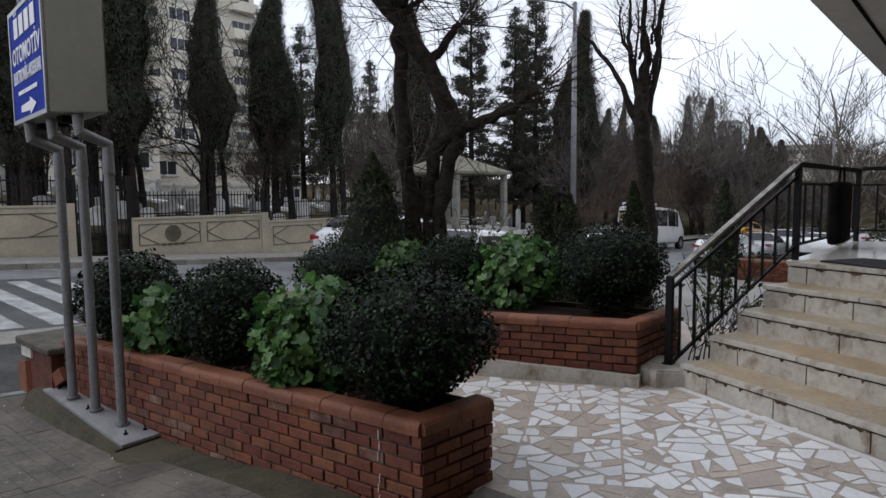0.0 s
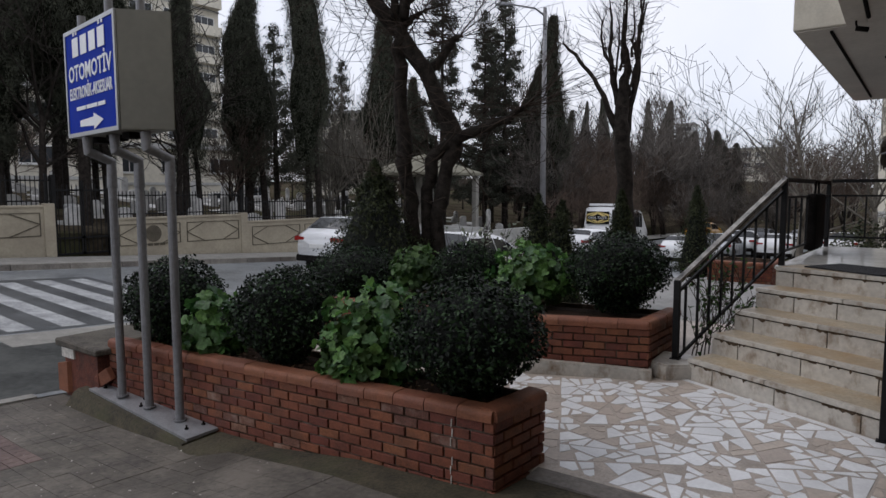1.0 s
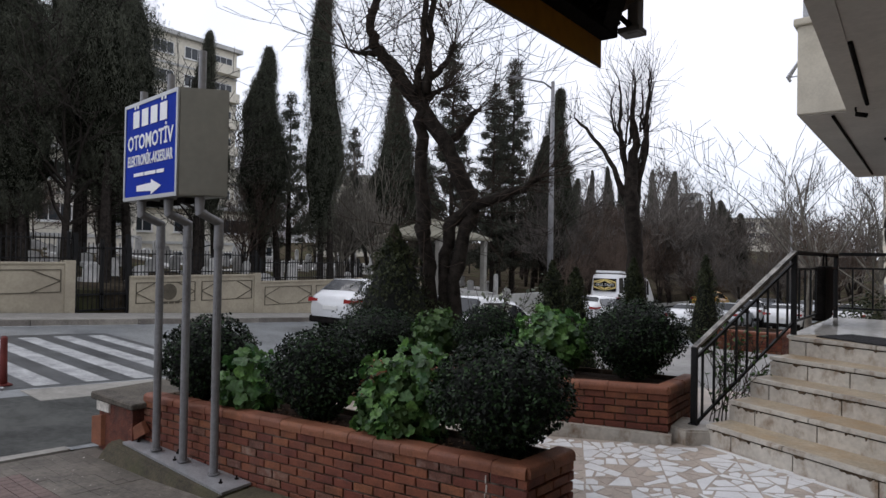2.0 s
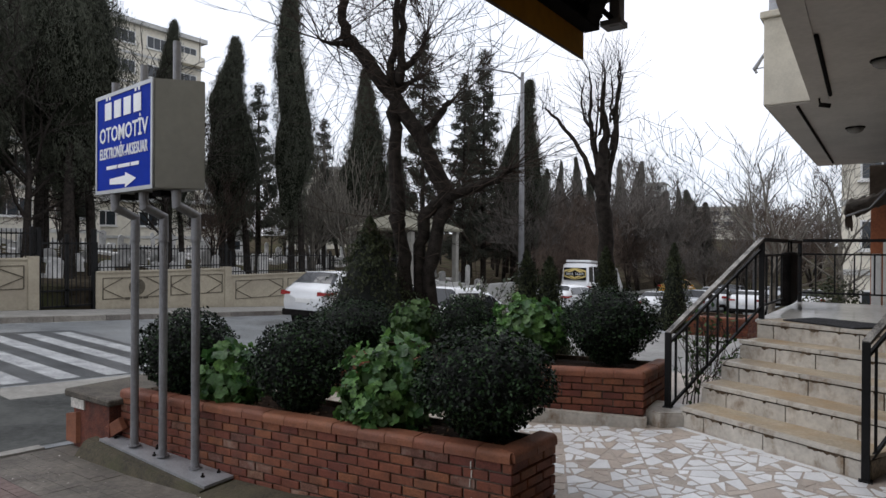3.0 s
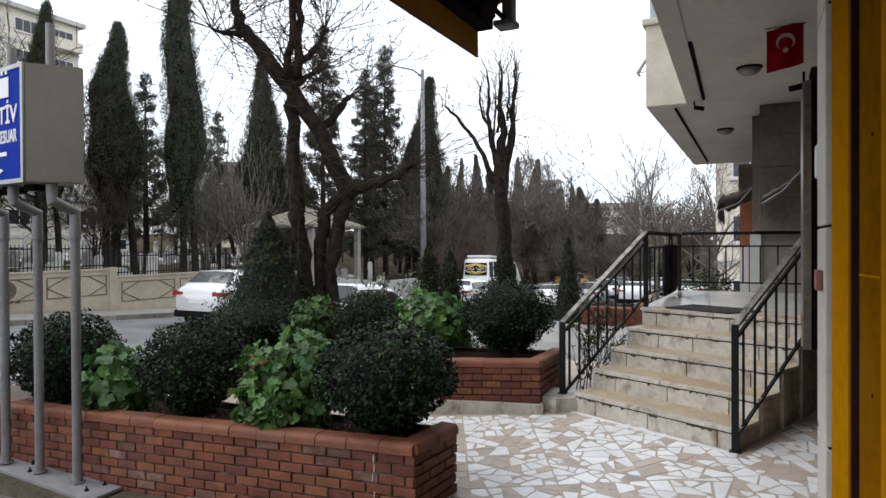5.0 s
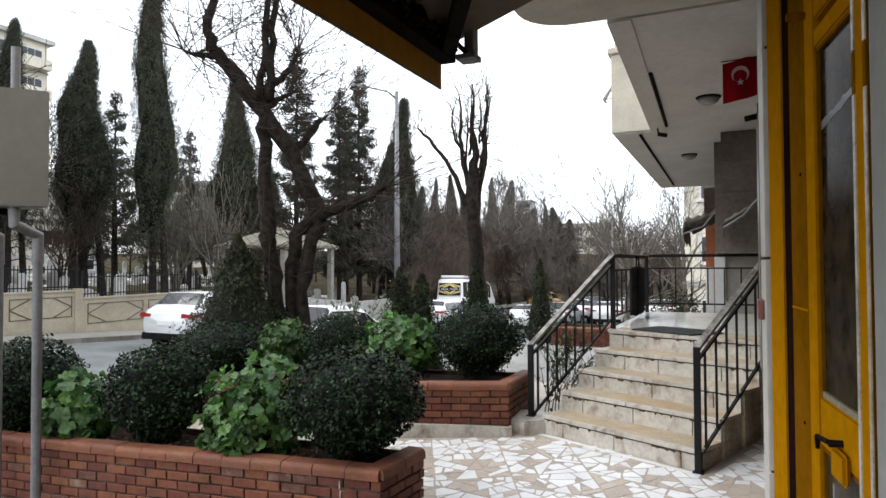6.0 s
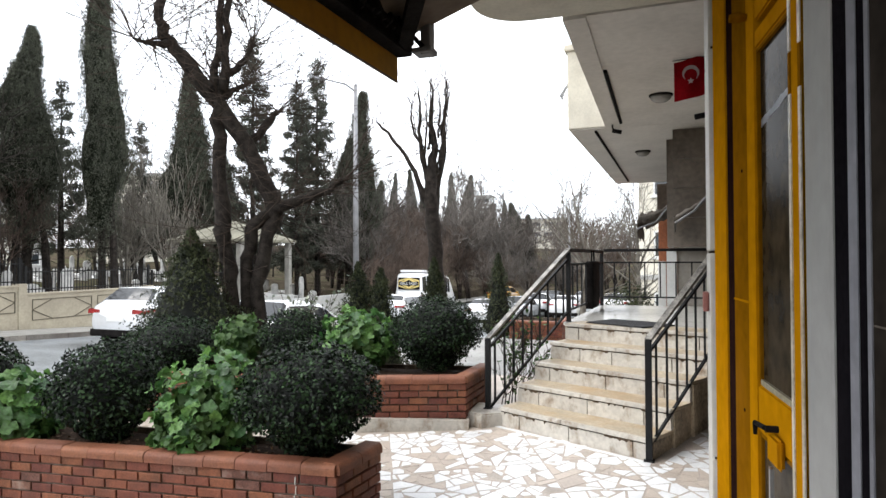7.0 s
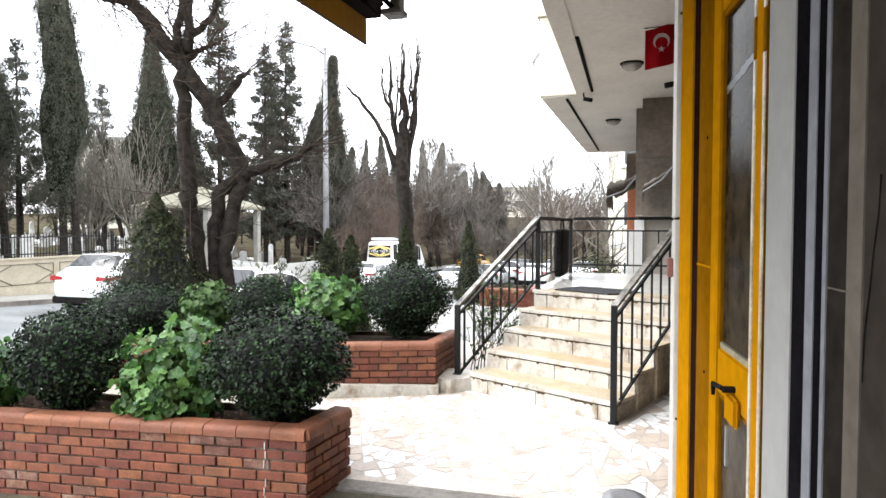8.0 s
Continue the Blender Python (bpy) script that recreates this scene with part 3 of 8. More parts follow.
near_pavement = tagged(link_mesh("pavement", bm, M["mossy_concrete"]), "worn damp concrete pavement with moss in its joints", "pavement", kind="structure")

bm = bmesh.new()
for k in range(9):
    a, b = -6.5 + k * 0.95, -6.5 + k * 0.95 + 0.94
    if b > 1.32:
        continue
    hexa(bm, [(x, y, walk_z(-6, y) + dz) for dz in (-0.2, 0.012) for x, y in ((-6.4, a), (-6.27, a), (-6.27, b), (-6.4, b))])
tagged(link_mesh("kerb_near", bm, M["concrete"]), "flush pale concrete kerb along the pavement", "kerb", kind="structure")

# ---- terrace bed ----
bm = bmesh.new()
prism(bm, [(-3.2, 2.06), (1.6, 2.06), (1.6, 6.2), (-3.2, 6.2)], -0.5, lambda x, y: terrace_z(x, y))
terrace = tagged(link_mesh("terrace_floor", bm, M["grout"]), "crazy paving of white marble pieces in beige mortar", "paving", kind="structure")
bm = bmesh.new()
prism(bm, [(-6.0, 2.2), (-3.2, 2.2), (-3.2, 4.2), (-6.0, 4.2)], -0.6, lambda x, y: terrace_z(-3.2, y) + 0.035 * (x + 3.2))
tagged(link_mesh("terrace_path", bm, M["marble_step"]), "pale stone path between the two planters", "paving", kind="structure")
bm = bmesh.new()
prism(bm, [(-6.0, 5.6), (-1.15, 5.6), (-1.15, 26), (-6.0, 26)], lambda x, y: -3, lambda x, y: max(road_z(-6, y), -2.2) + 0.1 + 0.3 * max(0, 1 - (y - 5.6) / 12))
tagged(link_mesh("pavement_side", bm, M["concrete"]), "pale concrete pavement beyond the planters", "pavement", kind="structure")
bm = bmesh.new()
hexa(bm, [(x, y, terrace_z(x, y) + dz) for dz in (-0.2, 0.004) for x, y in ((-1.74, 1.98), (1.6, 1.98), (1.6, 2.12), (-1.74, 2.12))])
tagged(link_mesh("terrace_edge", bm, M["kerb"]), "grey stone edge strip of the terrace", "trim", kind="structure")


# ---- brick planters ----
BRICK_L, BRICK_H, JOINT = 0.168, 0.0525, 0.0115
brick_meshes = {}


def brick_mesh(length, depth, height, material, round_top=False):
    key = (round(length, 3), round(depth, 3), round(height, 3), material.name, round_top)
    if key not in brick_meshes:
        bm = bmesh.new()
        box(bm, 0, -0.012, 0, length, depth, height)
        if round_top:
            edges = [e for e in bm.edges if all(abs(v.co.z - height) < 1e-5 for v in e.verts) and all(abs(v.co.y + 0.012) < 1e-5 for v in e.verts)]
            bmesh.ops.bevel(bm, geom=edges, offset=0.034, segments=4, affect="EDGES", profile=0.5)
        else:
            edges = [e for e in bm.edges if all(abs(v.co.y + 0.012) < 1e-5 for v in e.verts)]
            bmesh.ops.bevel(bm, geom=edges, offset=0.003, segments=1, affect="EDGES")
        me = bpy.data.meshes.new("brick")
        bm.to_mesh(me)
        bm.free()
        me.materials.append(material)
        brick_meshes[key] = me
    return brick_meshes[key]


def brick_face(parent, a, b, top_a, top_b, courses, rng, coping=True):
    """Bricks over the upright face from a to b (plan points, outside on the right hand), below tops top_a, top_b."""
    a, b = Vector(a), Vector(b)
    d = (b - a)
    length = d.length
    d.normalize()
    yaw = math.atan2(d.y, d.x)
    fall = math.atan2(top_b - top_a, length)
    base = Matrix.Translation((a.x, a.y, top_a)) @ Matrix.Rotation(yaw, 4, "Z") @ Matrix.Rotation(-fall, 4, "Y")
    run = length / math.cos(fall)
    pitch = BRICK_L + JOINT
    for c in range(courses):
        z = -0.066 - (c + 1) * (BRICK_H + JOINT) + JOINT * 0.5
        x = -(pitch / 2 if c % 2 else 0.0) + rng.uniform(-0.006, 0.006)
        while x < run - 0.02:
            x0, x1 = max(0.0, x), min(run, x + BRICK_L + rng.uniform(-0.004, 0.004))
            if x1 - x0 > 0.03:
                ob = new("brick", brick_mesh(round((x1 - x0) / 0.012) * 0.012, 0.06, BRICK_H, M["worn_brick"] if rng.random() < 0.08 else M["brick"]))
                ob.parent = parent
                ob.matrix_basis = base @ Matrix.Translation((x0, rng.uniform(-0.003, 0.003), z + rng.uniform(-0.0015, 0.0015))) @ Matrix.Rotation(rng.uniform(-0.006, 0.006), 4, "Y")
            x += pitch
    if coping:
        n = max(1, round(run / 0.23))
        for k in range(n):
            w = run / n
            ob = new("coping_brick", brick_mesh(round((w - 0.004) / 0.002) * 0.002, 0.115, 0.066, M["coping"], True))
            ob.parent = parent
            ob.matrix_basis = base @ Matrix.Translation((k * w + 0.002, -0.012 + rng.uniform(-0.003, 0.003), -0.066 + rng.uniform(-0.002, 0.002)))


def planter(name, label, outline, tops, floor, faces, courses, seed):
    """A walled bed: outline counter-clockwise, tops per corner; faces: pairs of corner numbers that carry bricks."""
    th = thing(name, label, "planter")
    rng = random.Random(seed)
    c = Vector((sum(p[0] for p in outline) / len(outline), sum(p[1] for p in outline) / len(outline)))

    def shrink(p, d):
        q = Vector(p)
        return tuple(q + (c - q).normalized() * d)

    outer = [shrink(p, 0.012) for p in outline]
    inner = [shrink(p, 0.15) for p in outline]
    bm = bmesh.new()
    n = len(outline)
    lo = [bm.verts.new((*p, floor)) for p in outer]
    hi = [bm.verts.new((*p, t - 0.03)) for p, t in zip(outer, tops)]
    hi2 = [bm.verts.new((*p, t - 0.03)) for p, t in zip(inner, tops)]
    lo2 = [bm.verts.new((*p, t - 0.3)) for p, t in zip(inner, tops)]
    for i in range(n):
        j = (i + 1) % n
        bm.faces.new((lo[i], lo[j], hi[j], hi[i]))
        bm.faces.new((hi[i], hi[j], hi2[j], hi2[i]))
        bm.faces.new((hi2[i], hi2[j], lo2[j], lo2[i]))
    part("core", bm, M["mortar"], th, "dark mortar between the bricks")
    bm = bmesh.new()
    mid = [shrink(p, 0.13) for p in outline]
    grid = [bm.verts.new((*p, t - 0.075)) for p, t in zip(mid, tops)]
    cen = bm.verts.new((c.x, c.y, sum(tops) / n - 0.03))
    for i in range(n):
        bm.faces.new((grid[i], grid[(i + 1) % n], cen))
    part("soil", bm, M["soil"], th, "dark damp planting soil")
    for i in faces:
        j = (i + 1) % n
        brick_face(th, outline[i], outline[j], tops[i], tops[j], courses, rng)
    return th


P1 = [(-5.6, 1.443), (-1.79, 1.71), (-1.76, 2.21), (-5.6, 2.25)]
planter_front = planter("brick_planter", "long red brick planter with rounded coping and clipped bushes", P1, [0.195, 0.29, 0.288, 0.185], -0.6, (0, 1), 10, 3)
P2 = [(-6.0, 3.75), (-2.95, 3.64), (-1.77, 4.01), (-1.83, 5.0), (-6.0, 5.1)]
planter("brick_planter", "low red brick planter with an oblique front beside the stairs", P2, [0.25, 0.38, 0.40, 0.36, 0.2], -0.6, (0, 1, 2), 7, 5)
P3 = [(-3.75, 13.2), (-2.5, 13.2), (-2.5, 14.5), (-3.75, 14.5)]
planter("brick_planter", "red brick planter seen behind the stair railing", P3, [-0.01, -0.01, -0.01, -0.01], -1.3, (0, 1), 8, 7)

# pale kerb at the foot of the back planter
bm = bmesh.new()
a, b = Vector((-2.95, 3.64)), Vector((-1.74, 4.03))
d = (b - a).normalized()
nrm = Vector((d.y, -d.x))
q = [a - nrm * 0.02, a + nrm * 0.065, b + nrm * 0.08, b - nrm * 0.02]
prism(bm, [(p.x, p.y) for p in q], -0.3, lambda x, y: 0.012 + 0.008 * math.sin(x * 23))
tagged(link_mesh("planter_foot", bm, M["marble_step"]), "pale stone skirting at the foot of the brick planter", "trim", kind="structure")
bm = bmesh.new()
prism(bm, [(-1.83, 4.10), (-1.62, 4.02), (-1.42, 4.17), (-1.48, 4.5), (-1.8, 4.5)], -0.3, 0.055)
bmesh.ops.bevel(bm, geom=[e for e in bm.edges if abs(e.verts[0].co.z - 0.055) < 1e-4 and abs(e.verts[1].co.z - 0.055) < 1e-4], offset=0.015, segments=2, affect="EDGES")
tagged(link_mesh("plinth_stone", bm, M["marble_step"]), "low stained beige stone block at the stair's foot", "plinth")

# pale pavement behind the planters
bm = bmesh.new()
prism(bm, [(-5.7, 5.12), (-1.75, 5.02), (-1.2, 5.65), (-1.12, 8.2), (-0.4, 12.9), (-5.4, 12.9)], -0.9, lambda x, y: -0.32 - 0.012 * (y - 5.6))
tagged(link_mesh("back_pavement", bm, M["pale_paving"]), "pale grey paved strip behind the brick planter", "pavement", kind="structure")

# broken end pillar of the front planter
pil = thing("end_pillar", "broken brick end pillar with a weathered grey-brown cap", "pillar")
bm = bmesh.new()
prism(bm, [(-6.22, 1.32), (-5.62, 1.34), (-5.62, 2.2), (-6.25, 2.2)], -0.6, 0.06)
part("body", bm, M["old_brick"], pil, "red painted rough brickwork", )
bm = bmesh.new()
prism(bm, [(-6.33, 1.28), (-5.56, 1.30), (-5.56, 2.26), (-6.38, 2.26)], 0.062, lambda x, y: 0.125 - 0.02 * (x + 6))
bmesh.ops.bevel(bm, geom=bm.edges[:], offset=0.012, segments=1, affect="EDGES")
part("cap", bm, M["old_cap"], pil, "weathered grey-brown cap slab")
bm = bmesh.new()
prism(bm, [(-6.30, 1.285), (-6.12, 1.29), (-6.10, 1.335), (-6.28, 1.335)], -0.35, lambda x, y: -0.08 + 0.2 * (x + 6.2))
part("broken_brick", bm, M["coping"], pil, "chipped orange brick edge")
bm = bmesh.new()
prism(bm, [(-6.24, 1.30), (-6.02, 1.31), (-6.02, 1.335), (-6.24, 1.335)], -0.03, 0.058)
part("plaster_patch", bm, M["lime"], pil, "remains of white plaster")


# ---- entrance stairs ----
def L(k):
    return Vector((-1.496 + 0.104 * (k - 1), 4.15 + 0.292 * (k - 1)))


def Rr(k):
    return Vector((-0.133 + 0.148 * (k - 1), 3.506 + 0.315 * (k - 1)))


RISE, Z0 = 0.168, -0.06
stairs = thing("stairs", "five marble steps with stained risers and sandy treads", "stairs", kind="structure")
NOSE = Vector((-0.488, -0.873)) * 0.036
rng = random.Random(11)
for k in range(1, 6):
    a, b, a2, b2 = L(k), Rr(k), L(k + 1), Rr(k + 1)
    back_a, back_b = (a2, b2) if k < 5 else (a + (L(2) - L(1)) * 1.0, b + (Rr(2) - Rr(1)) * 1.0)
    zt = Z0 + RISE * k
    cuts = sorted([0.0, 1.0] + [min(0.93, max(0.07, (i + rng.uniform(0.25, 0.75)) / 3)) for i in range(3)])
    for c0, c1 in zip(cuts, cuts[1:]):
        p0, p1 = a.lerp(b, c0 + 0.003) - NOSE * 0.32, a.lerp(b, c1 - 0.003) - NOSE * 0.32
        d2 = -NOSE * 1.2
        bm = bmesh.new()
        prism(bm, [(p0.x, p0.y), (p1.x, p1.y), (p1.x + d2.x, p1.y + d2.y), (p0.x + d2.x, p0.y + d2.y)], zt - RISE - 0.02, zt - 0.046)
        part("riser_slab", bm, M["marble_step"], stairs)
    bm = bmesh.new()
    chips = random.Random(30 + k)
    c = 0.02
    while c < 0.95:
        c += chips.uniform(0.02, 0.2)
        w = chips.uniform(0.008, 0.06)
        if c + w > 0.98:
            break
        cols = max(3, int(w / 0.008))
        low = [zt - 0.047 - chips.uniform(0.0, 0.022) * math.sin(math.pi * (i + 0.3) / (cols + 0.6)) for i in range(cols + 1)]
        row = []
        for i in range(cols + 1):
            q = a.lerp(b, c + w * i / cols) - NOSE * 0.22
            row.append((bm.verts.new((q.x, q.y, low[i])), bm.verts.new((q.x, q.y, zt - 0.036))))
        for (v0, v1), (v2, v3) in zip(row, row[1:]):
            bm.faces.new((v0, v2, v3, v1))
        ext = bmesh.ops.extrude_face_region(bm, geom=[f for f in bm.faces if all(v in [u for r2 in row for u in r2] for v in f.verts)])
        bmesh.ops.translate(bm, vec=(-NOSE.x * 0.2, -NOSE.y * 0.2, 0), verts=[v for v in ext["geom"] if isinstance(v, bmesh.types.BMVert)])
    part("old_mortar", bm, M["old_mortar"], stairs, "dark crumbled mortar under the nosing")
    for c0, c1 in ((0.0, 0.46), (0.46, 1.0)):
        p0, p1 = a.lerp(b, c0 + 0.001), a.lerp(b, c1 - 0.001)
        q0, q1 = back_a.lerp(back_b, c0 + 0.001) - NOSE * 2, back_a.lerp(back_b, c1 - 0.001) - NOSE * 2
        bm = bmesh.new()
        f0, f1 = p0 - NOSE * 1.35, p1 - NOSE * 1.35
        prism(bm, [(f0.x, f0.y), (f1.x, f1.y), (q1.x, q1.y), (q0.x, q0.y)], zt - 0.03, zt - 0.002)
        part("tread_slab", bm, M["tread"], stairs)
        bm = bmesh.new()
        g0, g1 = p0 - NOSE * 1.3, p1 - NOSE * 1.3
        prism(bm, [(p0.x, p0.y), (p1.x, p1.y), (g1.x, g1.y), (g0.x, g0.y)], zt - 0.034, zt)
        bmesh.ops.bevel(bm, geom=bm.edges[:], offset=0.005, segments=2, affect="EDGES")
        part("nosing", bm, M["marble_step"], stairs, "pale worn marble nosing")
    bm = bmesh.new()
    p0, p1 = a.lerp(b, 0.01) - NOSE * 0.62, a.lerp(b, 0.985) - NOSE * 0.62
    prism(bm, [(p0.x, p0.y), (p1.x, p1.y), (p1.x - NOSE.x * 0.7, p1.y - NOSE.y * 0.7), (p0.x - NOSE.x * 0.7, p0.y - NOSE.y * 0.7)], zt - RISE - 0.01, zt - 0.036)
    part("joint_bed", bm, M["open_joint"], stairs, "dark open joints behind the slabs")
bm = bmesh.new()
for k in range(1, 6):
    a, b, a2, b2 = L(k) - NOSE * 1.28, Rr(k) - NOSE * 1.28, L(k + 1), Rr(k + 1)
    e = 0.002 * k
    prism(bm, [(a.x, a.y), (b.x + 0.01, b.y), (b2.x + 0.01, b2.y + 0.05), (a2.x, a2.y + 0.05)], -0.5, Z0 + RISE * k - 0.033)
part("stone_core", bm, M["rough_stone"], stairs, "rough stone side of the stairs")

landing = thing("landing", "polished pale marble landing in front of the entrance", "landing", kind="structure")
bm = bmesh.new()
LAND = [(-1.09, 5.42), (0.47, 4.80), (2.2, 4.6), (2.2, 8.35), (-1.0, 8.2)]
prism(bm, LAND, -0.6, 0.748)
part("base", bm, M["rough_stone"], landing, "rough stone base under the landing")
bm = bmesh.new()
prism(bm, [(-1.11, 5.44), (0.47, 4.84), (2.2, 4.6), (2.2, 8.35), (-1.02, 8.2)], 0.75, 0.7735)
part("floor_slab", bm, M["landing_marble"], landing, "glossy cream marble floor")


# pale marble strip in the paving along the lowest riser
bm = bmesh.new()
a, b = L(1), Rr(1)
d = (b - a).normalized()
nrm = Vector((d.y, -d.x))
q = [a + nrm * 0.012, b + nrm * 0.012, b + nrm * 0.055, a + nrm * 0.055]
prism(bm, [(v.x, v.y) for v in (q if (q[1] - q[0]).cross(q[2] - q[1]) > 0 else q[::-1])], -0.2, lambda x, y: terrace_z(x, y) + 0.004)
tagged(link_mesh("step_border", bm, M["marble_chip"]), "narrow pale marble strip at the foot of the stairs", "trim", kind="structure")

# ---- railings ----
def railing(label, line, height, foot, n_bars, flat_top, gap=0.1, posts=(True, True), group="", low=0.1):
    """A straight railing over line = (plan a, z a, plan b, z b): handrail, second rail, foot rail, bars and posts."""
    (ax, ay, az), (bx, by, bz) = line
    th = thing("railing", label, "railing", group=group)
    a, b = Vector((ax, ay, az)), Vector((bx, by, bz))
    up = Vector((0, 0, 1))
    bm = bmesh.new()
    bar(bm, a + up * height, b + up * height, 0.055, 0.022)
    part("handrail", bm, flat_top, th, "worn handrail with bare metal on top" if flat_top is M["worn_rail"] else "")
    bm = bmesh.new()
    bar(bm, a + up * (height - 0.02), b + up * (height - 0.02), 0.03, 0.02)
    part("rail_strip", bm, M["black_iron"], th)
    for dz in (height - gap, low):
        bm = bmesh.new()
        bar(bm, a + up * dz, b + up * dz, 0.022, 0.022)
        part("rail", bm, M["black_iron"], th)
    for i in range(n_bars):
        p = a.lerp(b, (i + 0.7) / (n_bars + 0.4))
        bm = bmesh.new()
        bar(bm, p + up * (low - 0.01), p + up * (height - gap), 0.019, 0.019)
        part("bar", bm, M["black_iron"], th)
    for on, p, f in ((posts[0], a, foot[0]), (posts[1], b, foot[1])):
        if on:
            bm = bmesh.new()
            box(bm, p.x - 0.025, p.y - 0.025, f, p.x + 0.025, p.y + 0.025, p.z + height + 0.004, 0.004)
            part("post", bm, M["black_iron"], th)
            bm = bmesh.new()
            box(bm, p.x - 0.04, p.y - 0.04, f, p.x + 0.04, p.y + 0.04, f + 0.012, 0.003)
            part("foot_plate", bm, M["black_iron"], th)
    return th


railing("black iron stair railing with a worn handrail", ((-1.63, 4.28, -0.06), (-1.07, 5.56, 0.80)), 0.78, (0.05, 0.0), 9, M["worn_rail"])
railing("black iron stair railing at the building side", ((-0.135, 3.52, -0.06), (0.57, 5.02, 0.85)), 0.92, (-0.06, 0.75), 9, M["worn_rail"])
railing("black iron railing along the landing's open side", ((-1.07, 5.60, 0.80), (-1.0, 8.12, 0.80)), 0.78, (0.75, 0.75), 8, M["black_iron"], 0.17, posts=(False, True))
railing("black iron railing across the end of the landing", ((-0.97, 8.15, 0.80), (1.9, 8.28, 0.80)), 0.80, (0.75, 0.75), 13, M["black_iron"], 0.19, posts=(False, True))

# ---- the house with its overhang ----
house = thing("house_overhang", "cream plastered house with a projecting floor over the entrance", "house", kind="structure")
SOF = 2.95
# near slab with a rounded corner
bm = bmesh.new()
pts = [(3.0, -6.0), (3.0, 2.32), (-0.55, 2.30), (-0.74, 2.29)]
for k in range(7):
    a = math.pi / 2 + k * math.pi / 12
    pts.append((-0.74 + 0.28 * math.cos(a), 2.01 + 0.28 * math.sin(a)))
pts += [(-1.02, -6.0)]
prism(bm, pts, SOF + 0.004, SOF + 0.3)
part("near_slab", bm, M["cream_plaster"], house, "cream floor slab with a rounded corner")
bm = bmesh.new()
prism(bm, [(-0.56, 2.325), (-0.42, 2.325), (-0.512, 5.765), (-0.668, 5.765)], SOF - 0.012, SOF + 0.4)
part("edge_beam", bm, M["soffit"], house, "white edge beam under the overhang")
bm = bmesh.new()
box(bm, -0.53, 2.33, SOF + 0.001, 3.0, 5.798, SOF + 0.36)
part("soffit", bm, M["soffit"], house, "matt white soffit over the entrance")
bm = bmesh.new()
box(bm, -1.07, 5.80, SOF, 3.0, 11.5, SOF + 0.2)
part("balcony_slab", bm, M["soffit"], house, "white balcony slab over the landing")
bm = bmesh.new()
box(bm, -1.10, 5.77, SOF + 0.012, -0.47, 5.90, SOF + 0.91, 0.012)
part("parapet", bm, M["cream_plaster"], house, "cream rough-plastered balcony parapet")
bm = bmesh.new()
box(bm, -1.10, 5.90, SOF + 0.012, -0.97, 11.52, SOF + 0.91, 0.012)
part("parapet", bm, M["cream_plaster"], house, "cream rough-plastered balcony parapet")
bm = bmesh.new()
box(bm, -1.135, 5.735, SOF + 0.912, -0.47, 5.93, SOF + 0.985, 0.016)
part("coping", bm, M["cream_plaster"], house, "pale rounded coping on the parapet")
bm = bmesh.new()
box(bm, -1.135, 5.932, SOF + 0.912, -0.94, 11.54, SOF + 0.985, 0.016)
part("coping", bm, M["cream_plaster"], house, "pale rounded coping on the parapet")
bm = bmesh.new()
box(bm, -1.06, 5.80, SOF + 0.987, -0.935, 5.88, SOF + 2.7, 0.006)
box(bm, -0.933, 5.815, SOF + 0.987, -0.40, 5.865, SOF + 2.7, 0.004)
box(bm, -1.06, 5.882, SOF + 0.987, -0.99, 11.5, SOF + 2.7, 0.004)
part("balcony_screen", bm, M["galvanised"], house, "grey metal screen closing the balcony")
bm = bmesh.new()
tube(bm, [(-1.09, 6.6, SOF + 0.86), (-1.21, 6.6, SOF + 0.79), (-1.32, 6.6, SOF + 0.62), (-1.295, 6.6, SOF + 0.57)], [0.012, 0.018, 0.026, 0.014], 6)
tube(bm, [(-1.09, 6.6, SOF + 0.63), (-1.31, 6.6, SOF + 0.62)], 0.007, 6)
part("bracket", bm, M["galvanised"], house, "bent grey metal bracket on the parapet's side")
bm = bmesh.new()
box(bm, -0.55, 5.92, SOF + 0.2, 3.0, 11.5, SOF + 9)
part("upper_wall", bm, M["cream_plaster"], house, "cream plastered upper wall")
bm = bmesh.new()
box(bm, -0.40, -6.0, SOF + 0.37, 3.0, 5.9, SOF + 9)
part("upper_wall", bm, M["cream_plaster"], house, "cream plastered upper wall")
bm = bmesh.new()
tube(bm, [(-0.434, 3.5, SOF - 0.01), (-0.48, 5.26, SOF - 0.01), (-0.486, 5.5, SOF - 0.012)], 0.016, 8)
part("dark_conduit", bm, M["dark_part"], house, "black cable conduit along the beam")
bm = bmesh.new()
tube(bm, [(-0.80, 5.9, SOF - 0.012), (-0.82, 11.0, SOF - 0.012)], 0.016, 8)
part("dark_conduit", bm, M["dark_part"], house, "black cable conduit along the beam")
# clad column and entrance walls
for k in range(4):
    z0, z1 = 1.6 + k * 0.3375, 1.6 + (k + 1) * 0.3375 - 0.004
    bm = bmesh.new()
    box(bm, 0.03, 6.15, z0, 0.62, 6.75, min(z1, SOF))
    part("clad_panel", bm, M["clad"], house, "brown polished marble panel")
bm = bmesh.new()
box(bm, -0.05, 6.78, 1.62, 0.1, 11.4, SOF - 0.004)
part("entrance_wall", bm, M["clad"], house, "brown marble entrance wall")
bm = bmesh.new()
box(bm, 0.053, 8.45, 0.6, 2.2, 8.6, SOF - 0.006)
part("end_wall", bm, M["pale_wall"], house, "pale wall at the end of the landing")
bm = bmesh.new()
